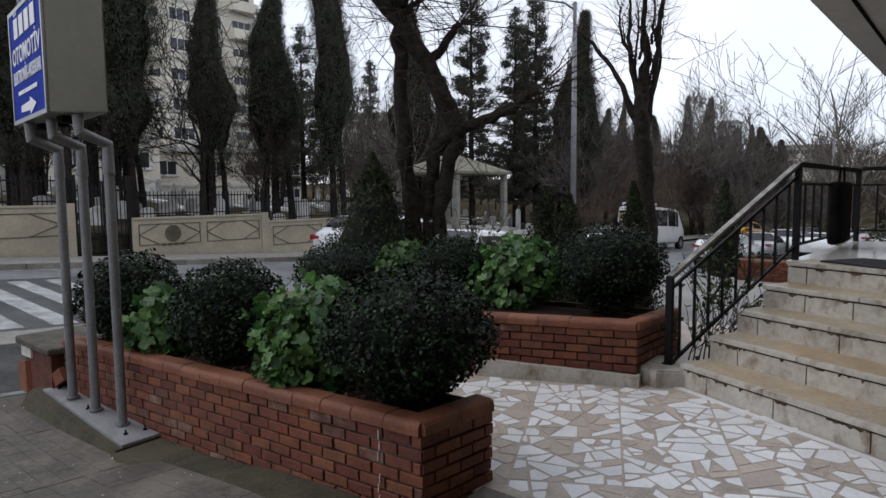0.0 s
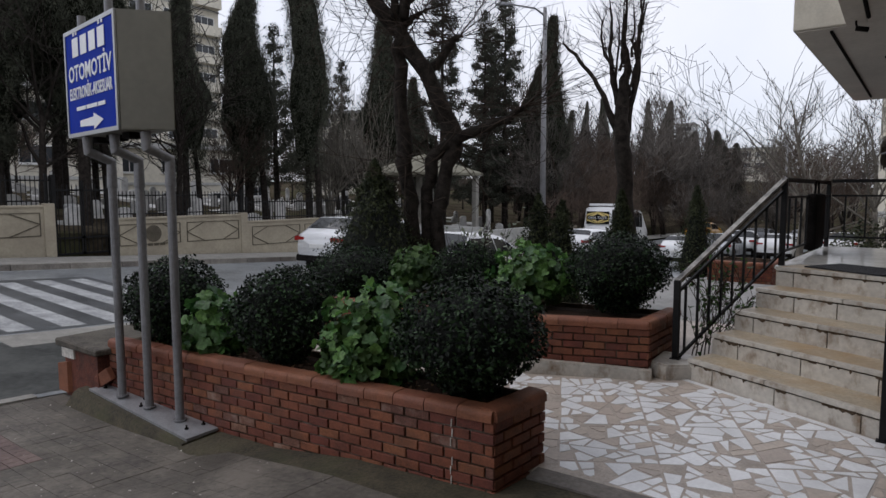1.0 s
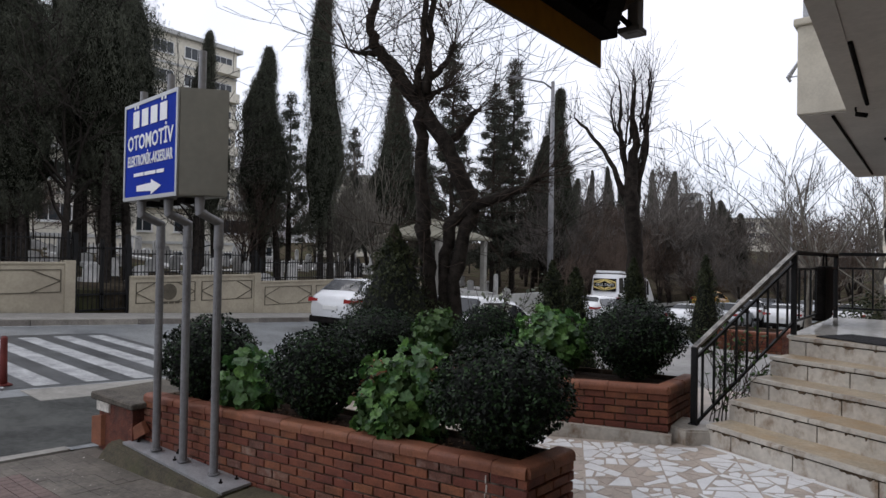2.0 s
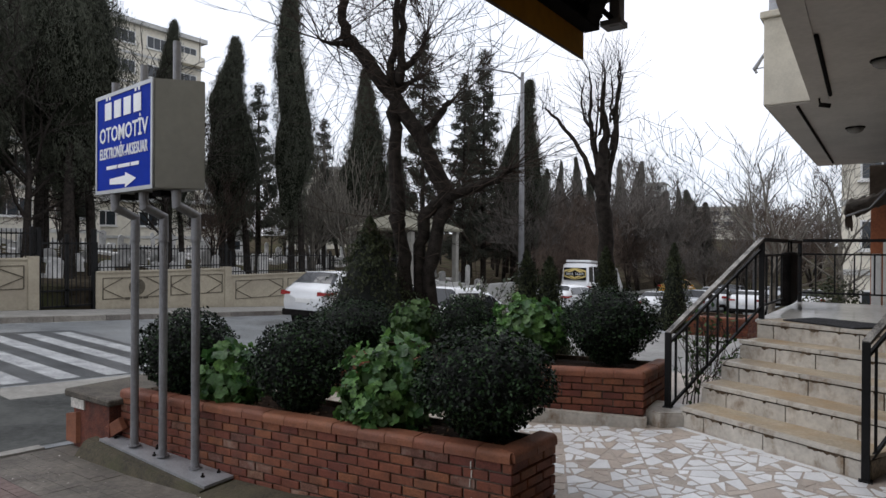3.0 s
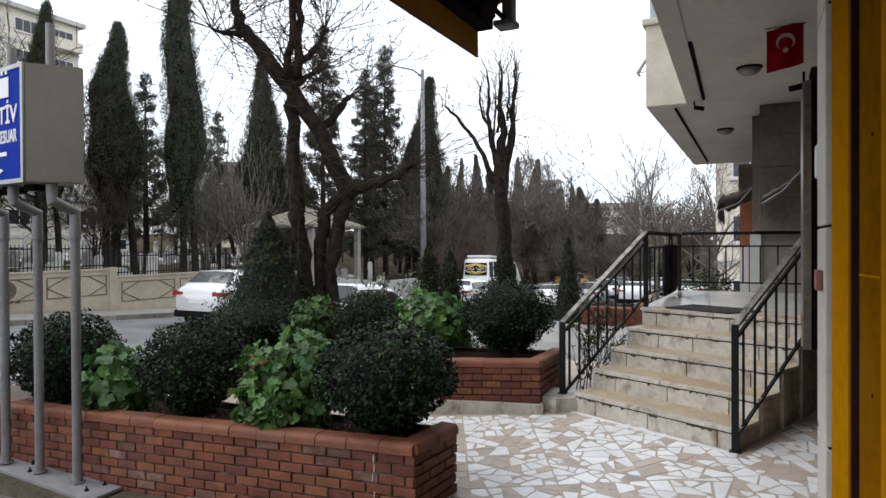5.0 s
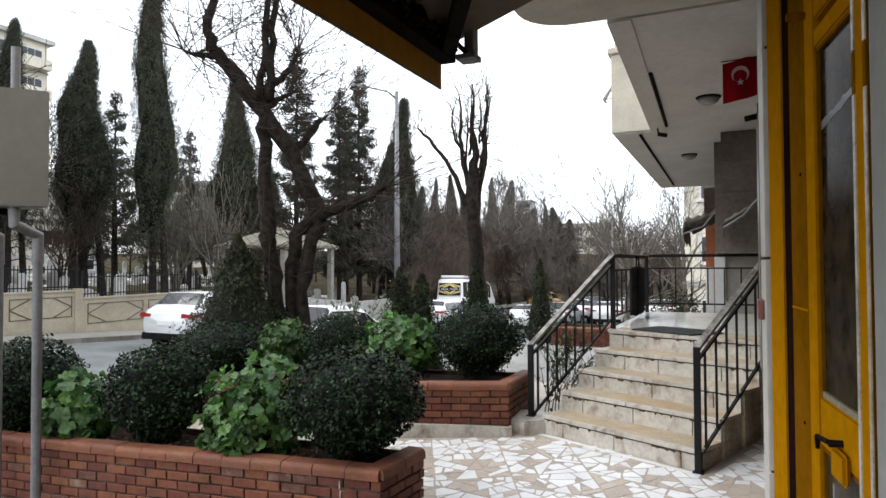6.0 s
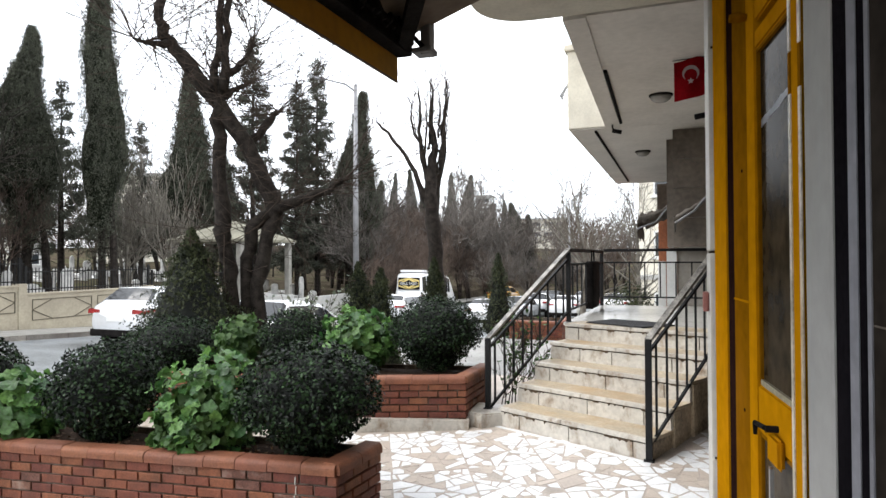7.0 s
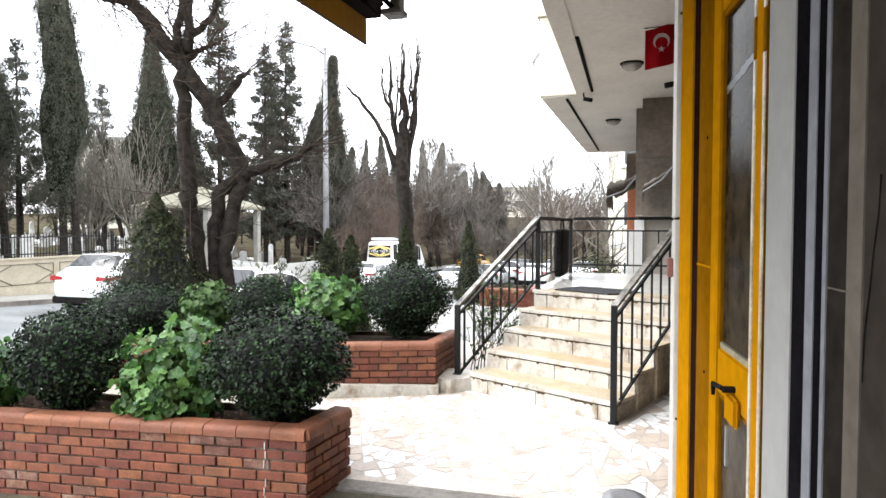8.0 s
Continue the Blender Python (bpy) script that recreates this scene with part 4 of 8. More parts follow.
box(bm, -0.092, 8.38, 0.6, 0.05, 8.52, 1.615, 0.006)
part("white_post", bm, M["white_plastic"], house, "white post beside the end wall")
bm = bmesh.new()
box(bm, -0.23, 8.95, 0.2, -0.115, 9.07, 1.42, 0.006)
part("low_post", bm, M["white_plastic"], house, "low white post")
# the wall's shade is put into its dark base colour
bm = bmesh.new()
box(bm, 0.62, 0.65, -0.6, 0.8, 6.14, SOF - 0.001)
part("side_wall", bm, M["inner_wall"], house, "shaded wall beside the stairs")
bm = bmesh.new()
box(bm, 2.21, 4.0, -0.6, 2.4, 11.4, SOF - 0.005)
part("back_wall", bm, M["cream_plaster"], house, "cream wall behind the landing")

# white tiled pier beside the shop door
for k in range(6):
    z0 = -0.35 + k * 0.62
    bm = bmesh.new()
    box(bm, 0.186, 0.53, z0, 0.70, 0.80, z0 + 0.612, 0.004)
    part("pier_tile", bm, M["pier_tile"], house, "white stone tile of the pier")
bm = bmesh.new()
box(bm, 0.194, 0.535, -0.4, 0.70, 0.79, 3.3)
part("pier_core", bm, M["inner_wall"], house)

# round ceiling lamps
for (x, y, r) in ((-0.05, 4.47, 0.104), (-0.37, 7.58, 0.104)):
    lz = SOF + 0.004 if y < 5.9 else SOF
    lamp = thing("ceiling_lamp", "round ceiling lamp with a dark rim and frosted glass, unlit", "lamp", (x, y, lz), group="entrance lamps")
    bm = bmesh.new()
    lathe(bm, [(r, 0.0), (r, -0.014), (r * 0.93, -0.02), (r * 0.9, -0.012)], 24)
    part("rim", bm, M["dark_part"], lamp, "dark metal rim")
    bm = bmesh.new()
    lathe(bm, [(r * 0.9, -0.016), (r * 0.8, -0.045), (r * 0.5, -0.066), (r * 0.1, -0.074)], 24)
    part("bowl", bm, M["lamp_glass"], lamp, "frosted glass bowl", True)

# flag hanging from the soffit
flag = thing("flag", "small red flag with a white crescent and star", "flag", (0.07, 3.407, 0.055))
verts, faces, n = [], [], 12
for j in range(9):
    for i in range(n + 1):
        u, w = i / n, j / 8
        verts.append((u * 0.235, 0.012 * math.sin(u * 7 + w * 2) + 0.02 * u, 2.998 - w * 0.30 - 0.03 * u * (1 - u) * w + 0.05 * u))
for j in range(8):
    for i in range(n):
        faces.append((j * (n + 1) + i, j * (n + 1) + i + 1, (j + 1) * (n + 1) + i + 1, (j + 1) * (n + 1) + i))
flag.scale = (0.955, 0.955, 0.955)
raw_mesh("cloth", verts, faces, M["flag_red"], flag, "red cloth", True)
bm = bmesh.new()
cr = []
for k in range(25):
    a = radians(-50 + k * 280 / 24)
    cr.append((0.12 + 0.06 * math.cos(a), 2.905 + 0.06 * math.sin(a)))
ci = []
for k in range(25):
    a = radians(-38 + k * 256 / 24)
    ci.append((0.12 + 0.047 * math.cos(a), 2.89 + 0.047 * math.sin(a)))
for k in range(24):
    bm.faces.new([bm.verts.new((x, -0.014, z)) for x, z in (cr[k], cr[k + 1], ci[k + 1], ci[k])])
part("crescent", bm, M["flag_white"], flag, "white crescent")
bm = bmesh.new()
sp = [((0.12 + (0.027 if k % 2 == 0 else 0.011) * math.cos(radians(90 + 36 * k))), 2.845 + (0.027 if k % 2 == 0 else 0.011) * math.sin(radians(90 + 36 * k))) for k in range(10)]
bm.faces.new([bm.verts.new((x, -0.0145, z)) for x, z in sp])
part("star", bm, M["flag_white"], flag, "white star")
bm = bmesh.new()
tube(bm, [(-0.01, 0.0, 3.015), (0.25, 0.02, 3.03)], 0.004, 6)
part("cord", bm, M["dark_part"], flag)

# ---- shop front: yellow door, white frame, shutters ----
A0, A1 = Vector((0.230, 0.295)), Vector((0.365, -0.75))


def wall_at(s, out=0.0):
    """A plan point s metres along the shop front from the pier, out metres in front of it."""
    d = (A1 - A0).normalized()
    nrm = Vector((d.y, -d.x)) * 1.0
    if nrm.x > 0:
        nrm = -nrm
    return A0 + d * s + nrm * out


def wall_box(bm, s0, s1, z0, z1, o0, o1):
    p = [wall_at(s0, o1), wall_at(s1, o1), wall_at(s1, o0), wall_at(s0, o0)]
    c = [(q.x, q.y, z0) for q in p] + [(q.x, q.y, z1) for q in p]
    hexa(bm, c)


door = thing("shop_door", "yellow painted shop door with glass panes and a lever handle", "door")
bm = bmesh.new()
wall_box(bm, -0.205, -0.039, -0.3, 2.9, -0.05, 0.006)
part("outer_jamb", bm, M["yellow"], door, "glossy yellow jamb")
# flush strip: the open gap's darkness is put into its colour
bm = bmesh.new()
wall_box(bm, -0.038, 0.038, -0.3, 2.9, -0.05, 0.001)
part("jamb_gap_strip", bm, M["near_black_brown"], door, "dark strip standing in for the open gap between the jambs")
# inner jamb: its shade is painted in with the darker yellow
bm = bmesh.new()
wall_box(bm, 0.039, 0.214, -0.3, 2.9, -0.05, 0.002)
part("inner_jamb", bm, M["old_yellow"], door, "yellow inner jamb with its shade put into the brownish colour")
bm = bmesh.new()
wall_box(bm, 0.05, 0.2, 1.382, 1.387, 0.0025, 0.006)
part("latch_plate", bm, M["yellow"], door, "thin painted latch strip")
for z in (1.7, 1.12):
    bm = bmesh.new()
    w0, w1 = wall_at(0.14, 0.0025), wall_at(0.14, 0.0045)
    tube(bm, [(w0.x, w0.y, z), (w1.x, w1.y, z)], 0.004, 8)
    part("screw", bm, M["near_black_brown"], door, "dark screw head")
for (s0, s1) in ((0.216, 0.284), (0.5405, 0.6)):
    bm = bmesh.new()
    wall_box(bm, s0, s1, -0.3, 2.6, -0.03, 0.008)
    part("stile", bm, M["yellow"], door)
for (z0, z1) in ((-0.2, -0.05), (1.108, 1.21), (1.95, 1.992), (2.012, 2.06), (2.5, 2.62)):
    bm = bmesh.new()
    wall_box(bm, 0.285, 0.5395, z0, z1, -0.03, 0.006)
    bmesh.ops.bevel(bm, geom=bm.edges[:], offset=0.004, segments=2, affect="EDGES")
    part("door_rail", bm, M["yellow"], door)
for (z0, z1) in ((-0.05, 1.108), (1.21, 1.95), (2.06, 2.5)):
    bm = bmesh.new()
    wall_box(bm, 0.285, 0.5395, z0, z1, -0.012, -0.004)
    part("glass_pane", bm, M["brown_glass"], door, "dark brown glass with a dim reflection in its colour")
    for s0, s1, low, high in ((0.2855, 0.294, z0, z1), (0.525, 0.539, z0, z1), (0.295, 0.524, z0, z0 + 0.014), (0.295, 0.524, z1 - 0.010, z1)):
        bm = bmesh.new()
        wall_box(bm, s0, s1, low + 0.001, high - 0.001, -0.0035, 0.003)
        part("glazing_bead", bm, M["pale_bead" if high == z0 + 0.014 else "old_yellow"], door, "pale beige bead under the glass" if high == z0 + 0.014 else "thin yellow bead round the glass")
# groove shadow comes from the darker yellow
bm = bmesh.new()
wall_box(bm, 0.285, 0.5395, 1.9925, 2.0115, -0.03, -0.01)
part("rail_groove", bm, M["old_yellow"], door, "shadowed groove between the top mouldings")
bm = bmesh.new()
q0, q1, q2 = wall_at(0.225, 0.008), wall_at(0.225, 0.025), wall_at(0.225, 0.045)
tube(bm, [(q0.x, q0.y, 2.045), (q1.x, q1.y, 2.045), (q2.x, q2.y, 2.045)], [0.008, 0.012, 0.009], 12)
part("knob", bm, M["old_yellow"], door, "small pale yellow knob")
for (s0, s1) in ((0.5405, 0.5525), (0.5965, 0.6085)):
    for (z0, z1, m, lab) in ((-0.3, 1.785, "bare_edge", "worn edge strip with a gloss highlight in its colour"), (1.787, 1.861, "old_yellow", "yellow tape patch over the edge strip"), (1.863, 2.6, "bare_edge", "worn edge strip with a gloss highlight in its colour")):
        bm = bmesh.new()
        wall_box(bm, s0, s1, z0, z1, 0.008, 0.0105)
        part("edge_strip", bm, M[m], door, lab)
h0, h1, h2 = wall_at(0.435, 0.006), wall_at(0.435, 0.03), wall_at(0.37, 0.033)
bm = bmesh.new()
tube(bm, [(h0.x, h0.y, 1.15), (h1.x, h1.y, 1.15)], 0.007, 8)
tube(bm, [(h1.x, h1.y, 1.152), (h2.x, h2.y, 1.146), (h2.x, h2.y, 1.122)], [0.0055, 0.0055, 0.004], 8)
part("handle", bm, M["dark_part"], door, "black lever handle")
bm = bmesh.new()
wall_box(bm, 0.405, 0.485, 1.08, 1.14, 0.0065, 0.02)
bmesh.ops.bevel(bm, geom=bm.edges[:], offset=0.006, segments=2, affect="EDGES")
part("lock_case", bm, M["yellow"], door, "yellow lock case")
bm = bmesh.new()
k0 = wall_at(0.455, 0.024)
box(bm, k0.x - 0.004, k0.y - 0.008, 1.0, k0.x + 0.003, k0.y + 0.008, 1.08)
part("key_tag", bm, M["aluminium"], door, "keys hanging in the lock")
# ragged tape running up across the glass
bm = bmesh.new()
tear = random.Random(5)
edge = []
for k in range(15):
    q = wall_at(0.297 + 0.0163 * k, -0.0032)
    z = 1.772 + 0.0022 * k
    edge.append((bm.verts.new((q.x, q.y, z + tear.uniform(-0.002, 0.002))), bm.verts.new((q.x, q.y, z + 0.017 + tear.uniform(-0.003, 0.003)))))
for (a, b), (c, d) in zip(edge, edge[1:]):
    bm.faces.new((a, c, d, b))
bmesh.ops.solidify(bm, geom=bm.faces[:], thickness=0.0006)
part("tape_strip", bm, M["galvanised"], door, "torn strip of pale tape on the glass")
bm = bmesh.new()
wall_box(bm, 0.6095, 0.627, -0.3, 2.9, -0.05, 0.004)
part("frame_gap", bm, M["bare_edge"], door, "pale worn rebate beside the frame, highlight in its colour")

win = thing("shop_window_frame", "white and aluminium shop window frame beside the yellow door", "window frame", kind="structure")
bm = bmesh.new()
wall_box(bm, 0.628, 0.735, -0.3, 2.9, -0.05, 0.009)
wall_box(bm, 0.737, 0.750, -0.3, 2.9, -0.05, 0.0095)
part("white_post", bm, M["white_frame"], win, "scuffed white frame post")
for (s0, s1, o, m) in ((0.752, 0.804, 0.0075, "dark_profile"), (0.806, 0.836, 0.0085, "grey_profile"), (0.838, 0.862, 0.0075, "dark_profile"), (0.864, 0.876, 0.008, "grey_profile"), (0.878, 0.935, 0.0065, "dark_reveal"), (0.937, 0.978, 0.0075, "brown_beam")):
    bm = bmesh.new()
    wall_box(bm, s0, s1, -0.3, 2.9, -0.08, o)
    part("profile", bm, M[m], win)
for z in (0.75, 1.40):
    bm = bmesh.new()
    wall_box(bm, 0.880, 0.934, z, z + 0.0025, 0.0065, 0.0072)
    part("cross_bar", bm, M["brown_beam"], win, "thin cross bar between the profiles")
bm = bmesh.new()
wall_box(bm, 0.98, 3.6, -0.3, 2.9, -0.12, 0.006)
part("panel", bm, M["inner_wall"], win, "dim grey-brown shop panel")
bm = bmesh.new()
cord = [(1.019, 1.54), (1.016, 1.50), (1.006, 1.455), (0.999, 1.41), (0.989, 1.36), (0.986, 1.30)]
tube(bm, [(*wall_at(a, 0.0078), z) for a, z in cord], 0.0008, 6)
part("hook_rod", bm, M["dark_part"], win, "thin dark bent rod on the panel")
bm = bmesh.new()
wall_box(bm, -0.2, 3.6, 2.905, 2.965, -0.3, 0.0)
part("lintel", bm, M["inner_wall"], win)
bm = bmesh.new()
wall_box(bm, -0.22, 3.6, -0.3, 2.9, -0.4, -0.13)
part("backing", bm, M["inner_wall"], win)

# red box on the pier
bm = bmesh.new()
box(bm, 0.168, 0.60, 1.32, 0.185, 0.67, 1.38, 0.004)
tagged(link_mesh("alarm_box", bm, M["faded_red"]), "small faded red box fixed to the white pier", "box")

# ---- awning over the shop ----
awn = thing("awning", "folded yellow shop awning with black arms", "awning")
bm = bmesh.new()
prism(bm, [(-1.112, -4.0), (-1.100, -4.0), (-1.100, 1.085), (-1.112, 1.085)], 2.30, 2.475)
part("valance", bm, M["awning"], awn, "sunlit yellow cloth valance")
bm = bmesh.new()
tube(bm, [(-1.106, -4.0, 2.30), (-1.106, 1.088, 2.30)], 0.007, 6)
part("hem", bm, M["awning_brown"], awn, "dark hem")
bm = bmesh.new()
hexa(bm, [(-1.098, -4, 2.475), (-0.02, -4, 2.85), (-0.02, 1.08, 2.85), (-1.098, 1.08, 2.475), (-1.098, -4, 2.482), (-0.02, -4, 2.857), (-0.02, 1.08, 2.857), (-1.098, 1.08, 2.482)])
part("canopy", bm, M["awning_brown"], awn, "dark folded cloth")
bm = bmesh.new()
box(bm, -1.095, -4.0, 2.40, -1.02, 1.075, 2.47, 0.01)
part("front_bar", bm, M["dark_part"], awn, "black front bar")
for (p, q) in (((-1.03, 1.0, 2.43), (-0.55, 0.2, 2.55)), ((-0.55, 0.2, 2.55), (-0.05, 0.9, 2.72))):
    bm = bmesh.new()
    bar(bm, p, q, 0.06, 0.05)
    part("folding_arm", bm, M["dark_part"], awn, "black folding arm")
bm = bmesh.new()
for k in range(26):
    y = 0.15 + k * 0.035
    tube(bm, [(-1.02 + 0.03 * math.sin(k), y, 2.5), (-0.98 + 0.02 * math.cos(k * 2), y + 0.02, 2.43)], 0.012, 5)
part("cloth_folds", bm, M["dark_part"], awn, "crumpled black cloth folds")
bm = bmesh.new()
box(bm, -0.975, 1.05, 2.40, -0.93, 1.12, 2.72, 0.008)
box(bm, -1.01, 1.04, 2.405, -0.92, 1.13, 2.43, 0.005)
part("end_bracket", bm, M["pole_grey"], awn, "grey metal end bracket")

# ---- plants ----
def leaf_cloud(name, pts, nrm, size, material, parent, aspect=0.55, rng=None, round_leaf=False, label="", droop=0.0):
    """Many single leaves, each its own small piece: points, facing directions, sizes."""
    rng = rng or np.random.default_rng(1)
    n = len(pts)
    nrm = nrm / np.linalg.norm(nrm, axis=1, keepdims=True)
    r = rng.normal(size=(n, 3))
    r[:, 2] -= droop
    t = r - (r * nrm).sum(1, keepdims=True) * nrm
    t /= np.linalg.norm(t, axis=1, keepdims=True) + 1e-9
    b = np.cross(nrm, t)
    s = np.asarray(size).reshape(-1, 1) * np.ones((n, 1))
    if round_leaf:
        k = 15
        ang = np.arange(k) * 2 * np.pi / k
        lob = 1 + 0.1 * np.cos(ang * 5) - 0.3 * (np.cos(ang) < -0.97)
        rings = [pts + s * (lob[i] * np.cos(ang[i]) * t + lob[i] * np.sin(ang[i]) * b) + nrm * s * (0.22 * np.cos(ang[i] * 2 + 0.6) + 0.2 * np.cos(ang[i] * 5 + 1.2) + 0.14) for i in range(k)]
        v = np.stack([pts] + rings, 1).reshape(-1, 3)
        base = np.arange(n)[:, None] * (k + 1)
        f = np.concatenate([np.stack([base[:, 0], base[:, 0] + 1 + i, base[:, 0] + 1 + (i + 1) % k], 1) for i in range(k)])
    else:
        a, c = pts + t * s, pts - t * s
        e, g = pts + b * s * aspect - nrm * s * 0.15, pts - b * s * aspect - nrm * s * 0.15
        v = np.stack([a, e, c, g], 1).reshape(-1, 3)
        base = np.arange(n)[:, None] * 4
        f = np.concatenate([base + [0, 1, 2], base + [0, 2, 3]])
    me = bpy.data.meshes.new(name)
    me.vertices.add(len(v))
    me.vertices.foreach_set("co", v.astype(np.float32).ravel())
    me.loops.add(f.size)
    me.loops.foreach_set("vertex_index", f.astype(np.int32).ravel())
    me.polygons.add(len(f))
    me.polygons.foreach_set("loop_start", np.arange(len(f), dtype=np.int32) * 3)
    me.update()
    me.validate()
    me.materials.append(material)
    ob = new(name, me)
    ob.parent = parent
    if label:
        ob["label"] = label
    return ob


def lump(d, seed, freq=3.0, amount=0.12):
    """Uneven outline: a factor for each direction."""
    return np.array([1 + amount * noise.noise(Vector(v) * freq + Vector((seed * 7.1, seed * 3.3, 0))) + amount * 0.5 * noise.noise(Vector(v) * freq * 2.7 + Vector((0, seed, 9))) for v in d])


def on_sphere(rng, n):
    d = rng.normal(size=(n, 3))
    return d / np.linalg.norm(d, axis=1, keepdims=True)


def boxwood(at, rx, rz, seed, label, n=5200, size=0.015, flat=0.0):
    """A clipped ball of small dark leaves, on a short hidden stem."""
    rng = np.random.default_rng(seed)
    th = thing("boxwood_bush", label, "bush", at, group="clipped bushes")
    d = on_sphere(rng, n)
    d = d[d[:, 2] > -0.86]
    f = lump(d, seed, 2.6, 0.1)
    r = f * (1 - 0.26 * rng.random(len(d)) ** 1.8)
    stray = rng.random(len(d)) < 0.012
    r[stray] *= 1.04
    tuft = on_sphere(rng, 420)
    near = (d @ tuft.T).argmax(1)
    r = r * (1.02 + 0.05 * np.sin(near * 1.7)) * (1 + 0.045 * (1 - 55 * (1 - (d * tuft[near]).sum(1))))
    slim = (1 - 0.58 * np.clip(-d[:, 2] - 0.05, 0, 1))[:, None]
    pts = d * r[:, None] * [rx, rx, rz * 1.04] * np.concatenate([slim, slim, np.ones_like(slim)], 1)
    nrm = d * 0.9 + rng.normal(size=d.shape) * 0.65 + [0, 0, 0.35]
    leaf_cloud("leaves", pts, nrm, size * 1.08 * (0.7 + 0.6 * rng.random(len(d))), M["box_leaf"], th, 0.55, rng)
    # solid near-black core paints the darkness between the leaves
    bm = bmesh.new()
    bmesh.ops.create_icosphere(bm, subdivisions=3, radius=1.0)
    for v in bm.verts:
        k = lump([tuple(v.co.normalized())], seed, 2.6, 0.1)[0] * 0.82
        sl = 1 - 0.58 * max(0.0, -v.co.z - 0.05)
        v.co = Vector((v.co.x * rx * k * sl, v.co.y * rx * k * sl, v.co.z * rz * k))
    part("inner_core", bm, M["box_core"], th, "near-black filling for the shaded inside", True)
    bm = bmesh.new()
    tube(bm, [(0, 0, -rz * 0.7), (0.02, 0, -rz * 1.25)], [0.03, 0.035], 7)
    part("stem", bm, M["bark"], th)
    return th


def geranium(at, rx, rz, seed, label, n=230, size=0.045, lean=(0, 0), material="ger_leaf", dark=0.4):
    """A loose mound of round lobed leaves on thin stems."""
    rng = np.random.default_rng(seed)
    th = thing("geranium", label, "plant", at, group="leafy plants")
    # low and inner leaves take ger_dark: the mound's shade put into leaf colour
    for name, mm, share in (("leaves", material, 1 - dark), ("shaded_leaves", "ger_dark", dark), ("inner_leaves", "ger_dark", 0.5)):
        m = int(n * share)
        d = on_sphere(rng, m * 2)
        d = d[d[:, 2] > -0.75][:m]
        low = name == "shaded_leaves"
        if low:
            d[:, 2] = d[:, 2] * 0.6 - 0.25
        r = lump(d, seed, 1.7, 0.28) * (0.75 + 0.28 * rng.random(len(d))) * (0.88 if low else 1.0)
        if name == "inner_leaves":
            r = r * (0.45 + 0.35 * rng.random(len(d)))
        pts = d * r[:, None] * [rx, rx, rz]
        pts[:, 0] += lean[0] * (pts[:, 2] + rz)
        pts[:, 1] += lean[1] * (pts[:, 2] + rz)
        nrm = d * [1.0, 1.0, 0.5] + [0, 0, 0.5] + rng.normal(size=d.shape) * 0.45
        sz = size * 0.95 * (0.55 + 0.75 * rng.random(len(d)) ** 1.3)
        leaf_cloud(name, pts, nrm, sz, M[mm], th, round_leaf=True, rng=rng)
    bm = bmesh.new()
    for k in range(16):
        a = rng.random() * 6.28
        q = Vector((math.cos(a) * rx * 0.7, math.sin(a) * rx * 0.7, rz * (0.6 * rng.random() - 0.2)))
        tube(bm, [(0.03 * math.cos(a), 0.03 * math.sin(a), -rz * 1.05), tuple(q * 0.5 + Vector((0, 0, -0.05))), tuple(q)], [0.008, 0.006, 0.003], 4)
    tagged(part("stalk", bm, M["ger_stem"], th), kind="stuff")
    return th


def thuja(at, r, h, seed, label, n=4200, size=0.03, category="conifer", name="young_conifer", power=0.85, material="thuja_leaf", tiers=0):
    """A small cone of upright sprays."""
    rng = np.random.default_rng(seed)
    th = thing(name, label, category, at, group="young conifers")
    u = rng.random(n) ** 1.5
    a = rng.random(n) * 2 * np.pi
    z = u * h
    prof = r * (1 - u) ** power * np.minimum(1, (u + 0.05) * 8) + 0.02
    d = np.stack([np.cos(a), np.sin(a), np.zeros(n)], 1)
    k = lump(np.stack([np.cos(a), np.sin(a), u * 7], 1), seed, 2.1, 0.5)
    rr = prof * k * (0.55 + 0.5 * rng.random(n))
    if tiers:
        rr *= 0.62 + 0.6 * (1 - (u * tiers + 0.35 * np.sin(3 * a + seed) + 0.25 * np.sin(5 * a)) % 1)
        z = z - 0.10 * rr
    pts = np.stack([d[:, 0] * rr, d[:, 1] * rr, z], 1)
    nrm = d + rng.normal(size=(n, 3)) * 0.6
    leaf_cloud("sprays", pts, nrm, size * (0.7 + 0.7 * rng.random(n)), M[material], th, 0.42, rng, droop=-1.2)
    # solid near-black cone, the inner shade painted as its colour
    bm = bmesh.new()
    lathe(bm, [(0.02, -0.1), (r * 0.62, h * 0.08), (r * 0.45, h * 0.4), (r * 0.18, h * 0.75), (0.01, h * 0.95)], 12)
    part("inner_core", bm, M["box_core"], th, "near-black filling for the shaded inside", True)
    return th


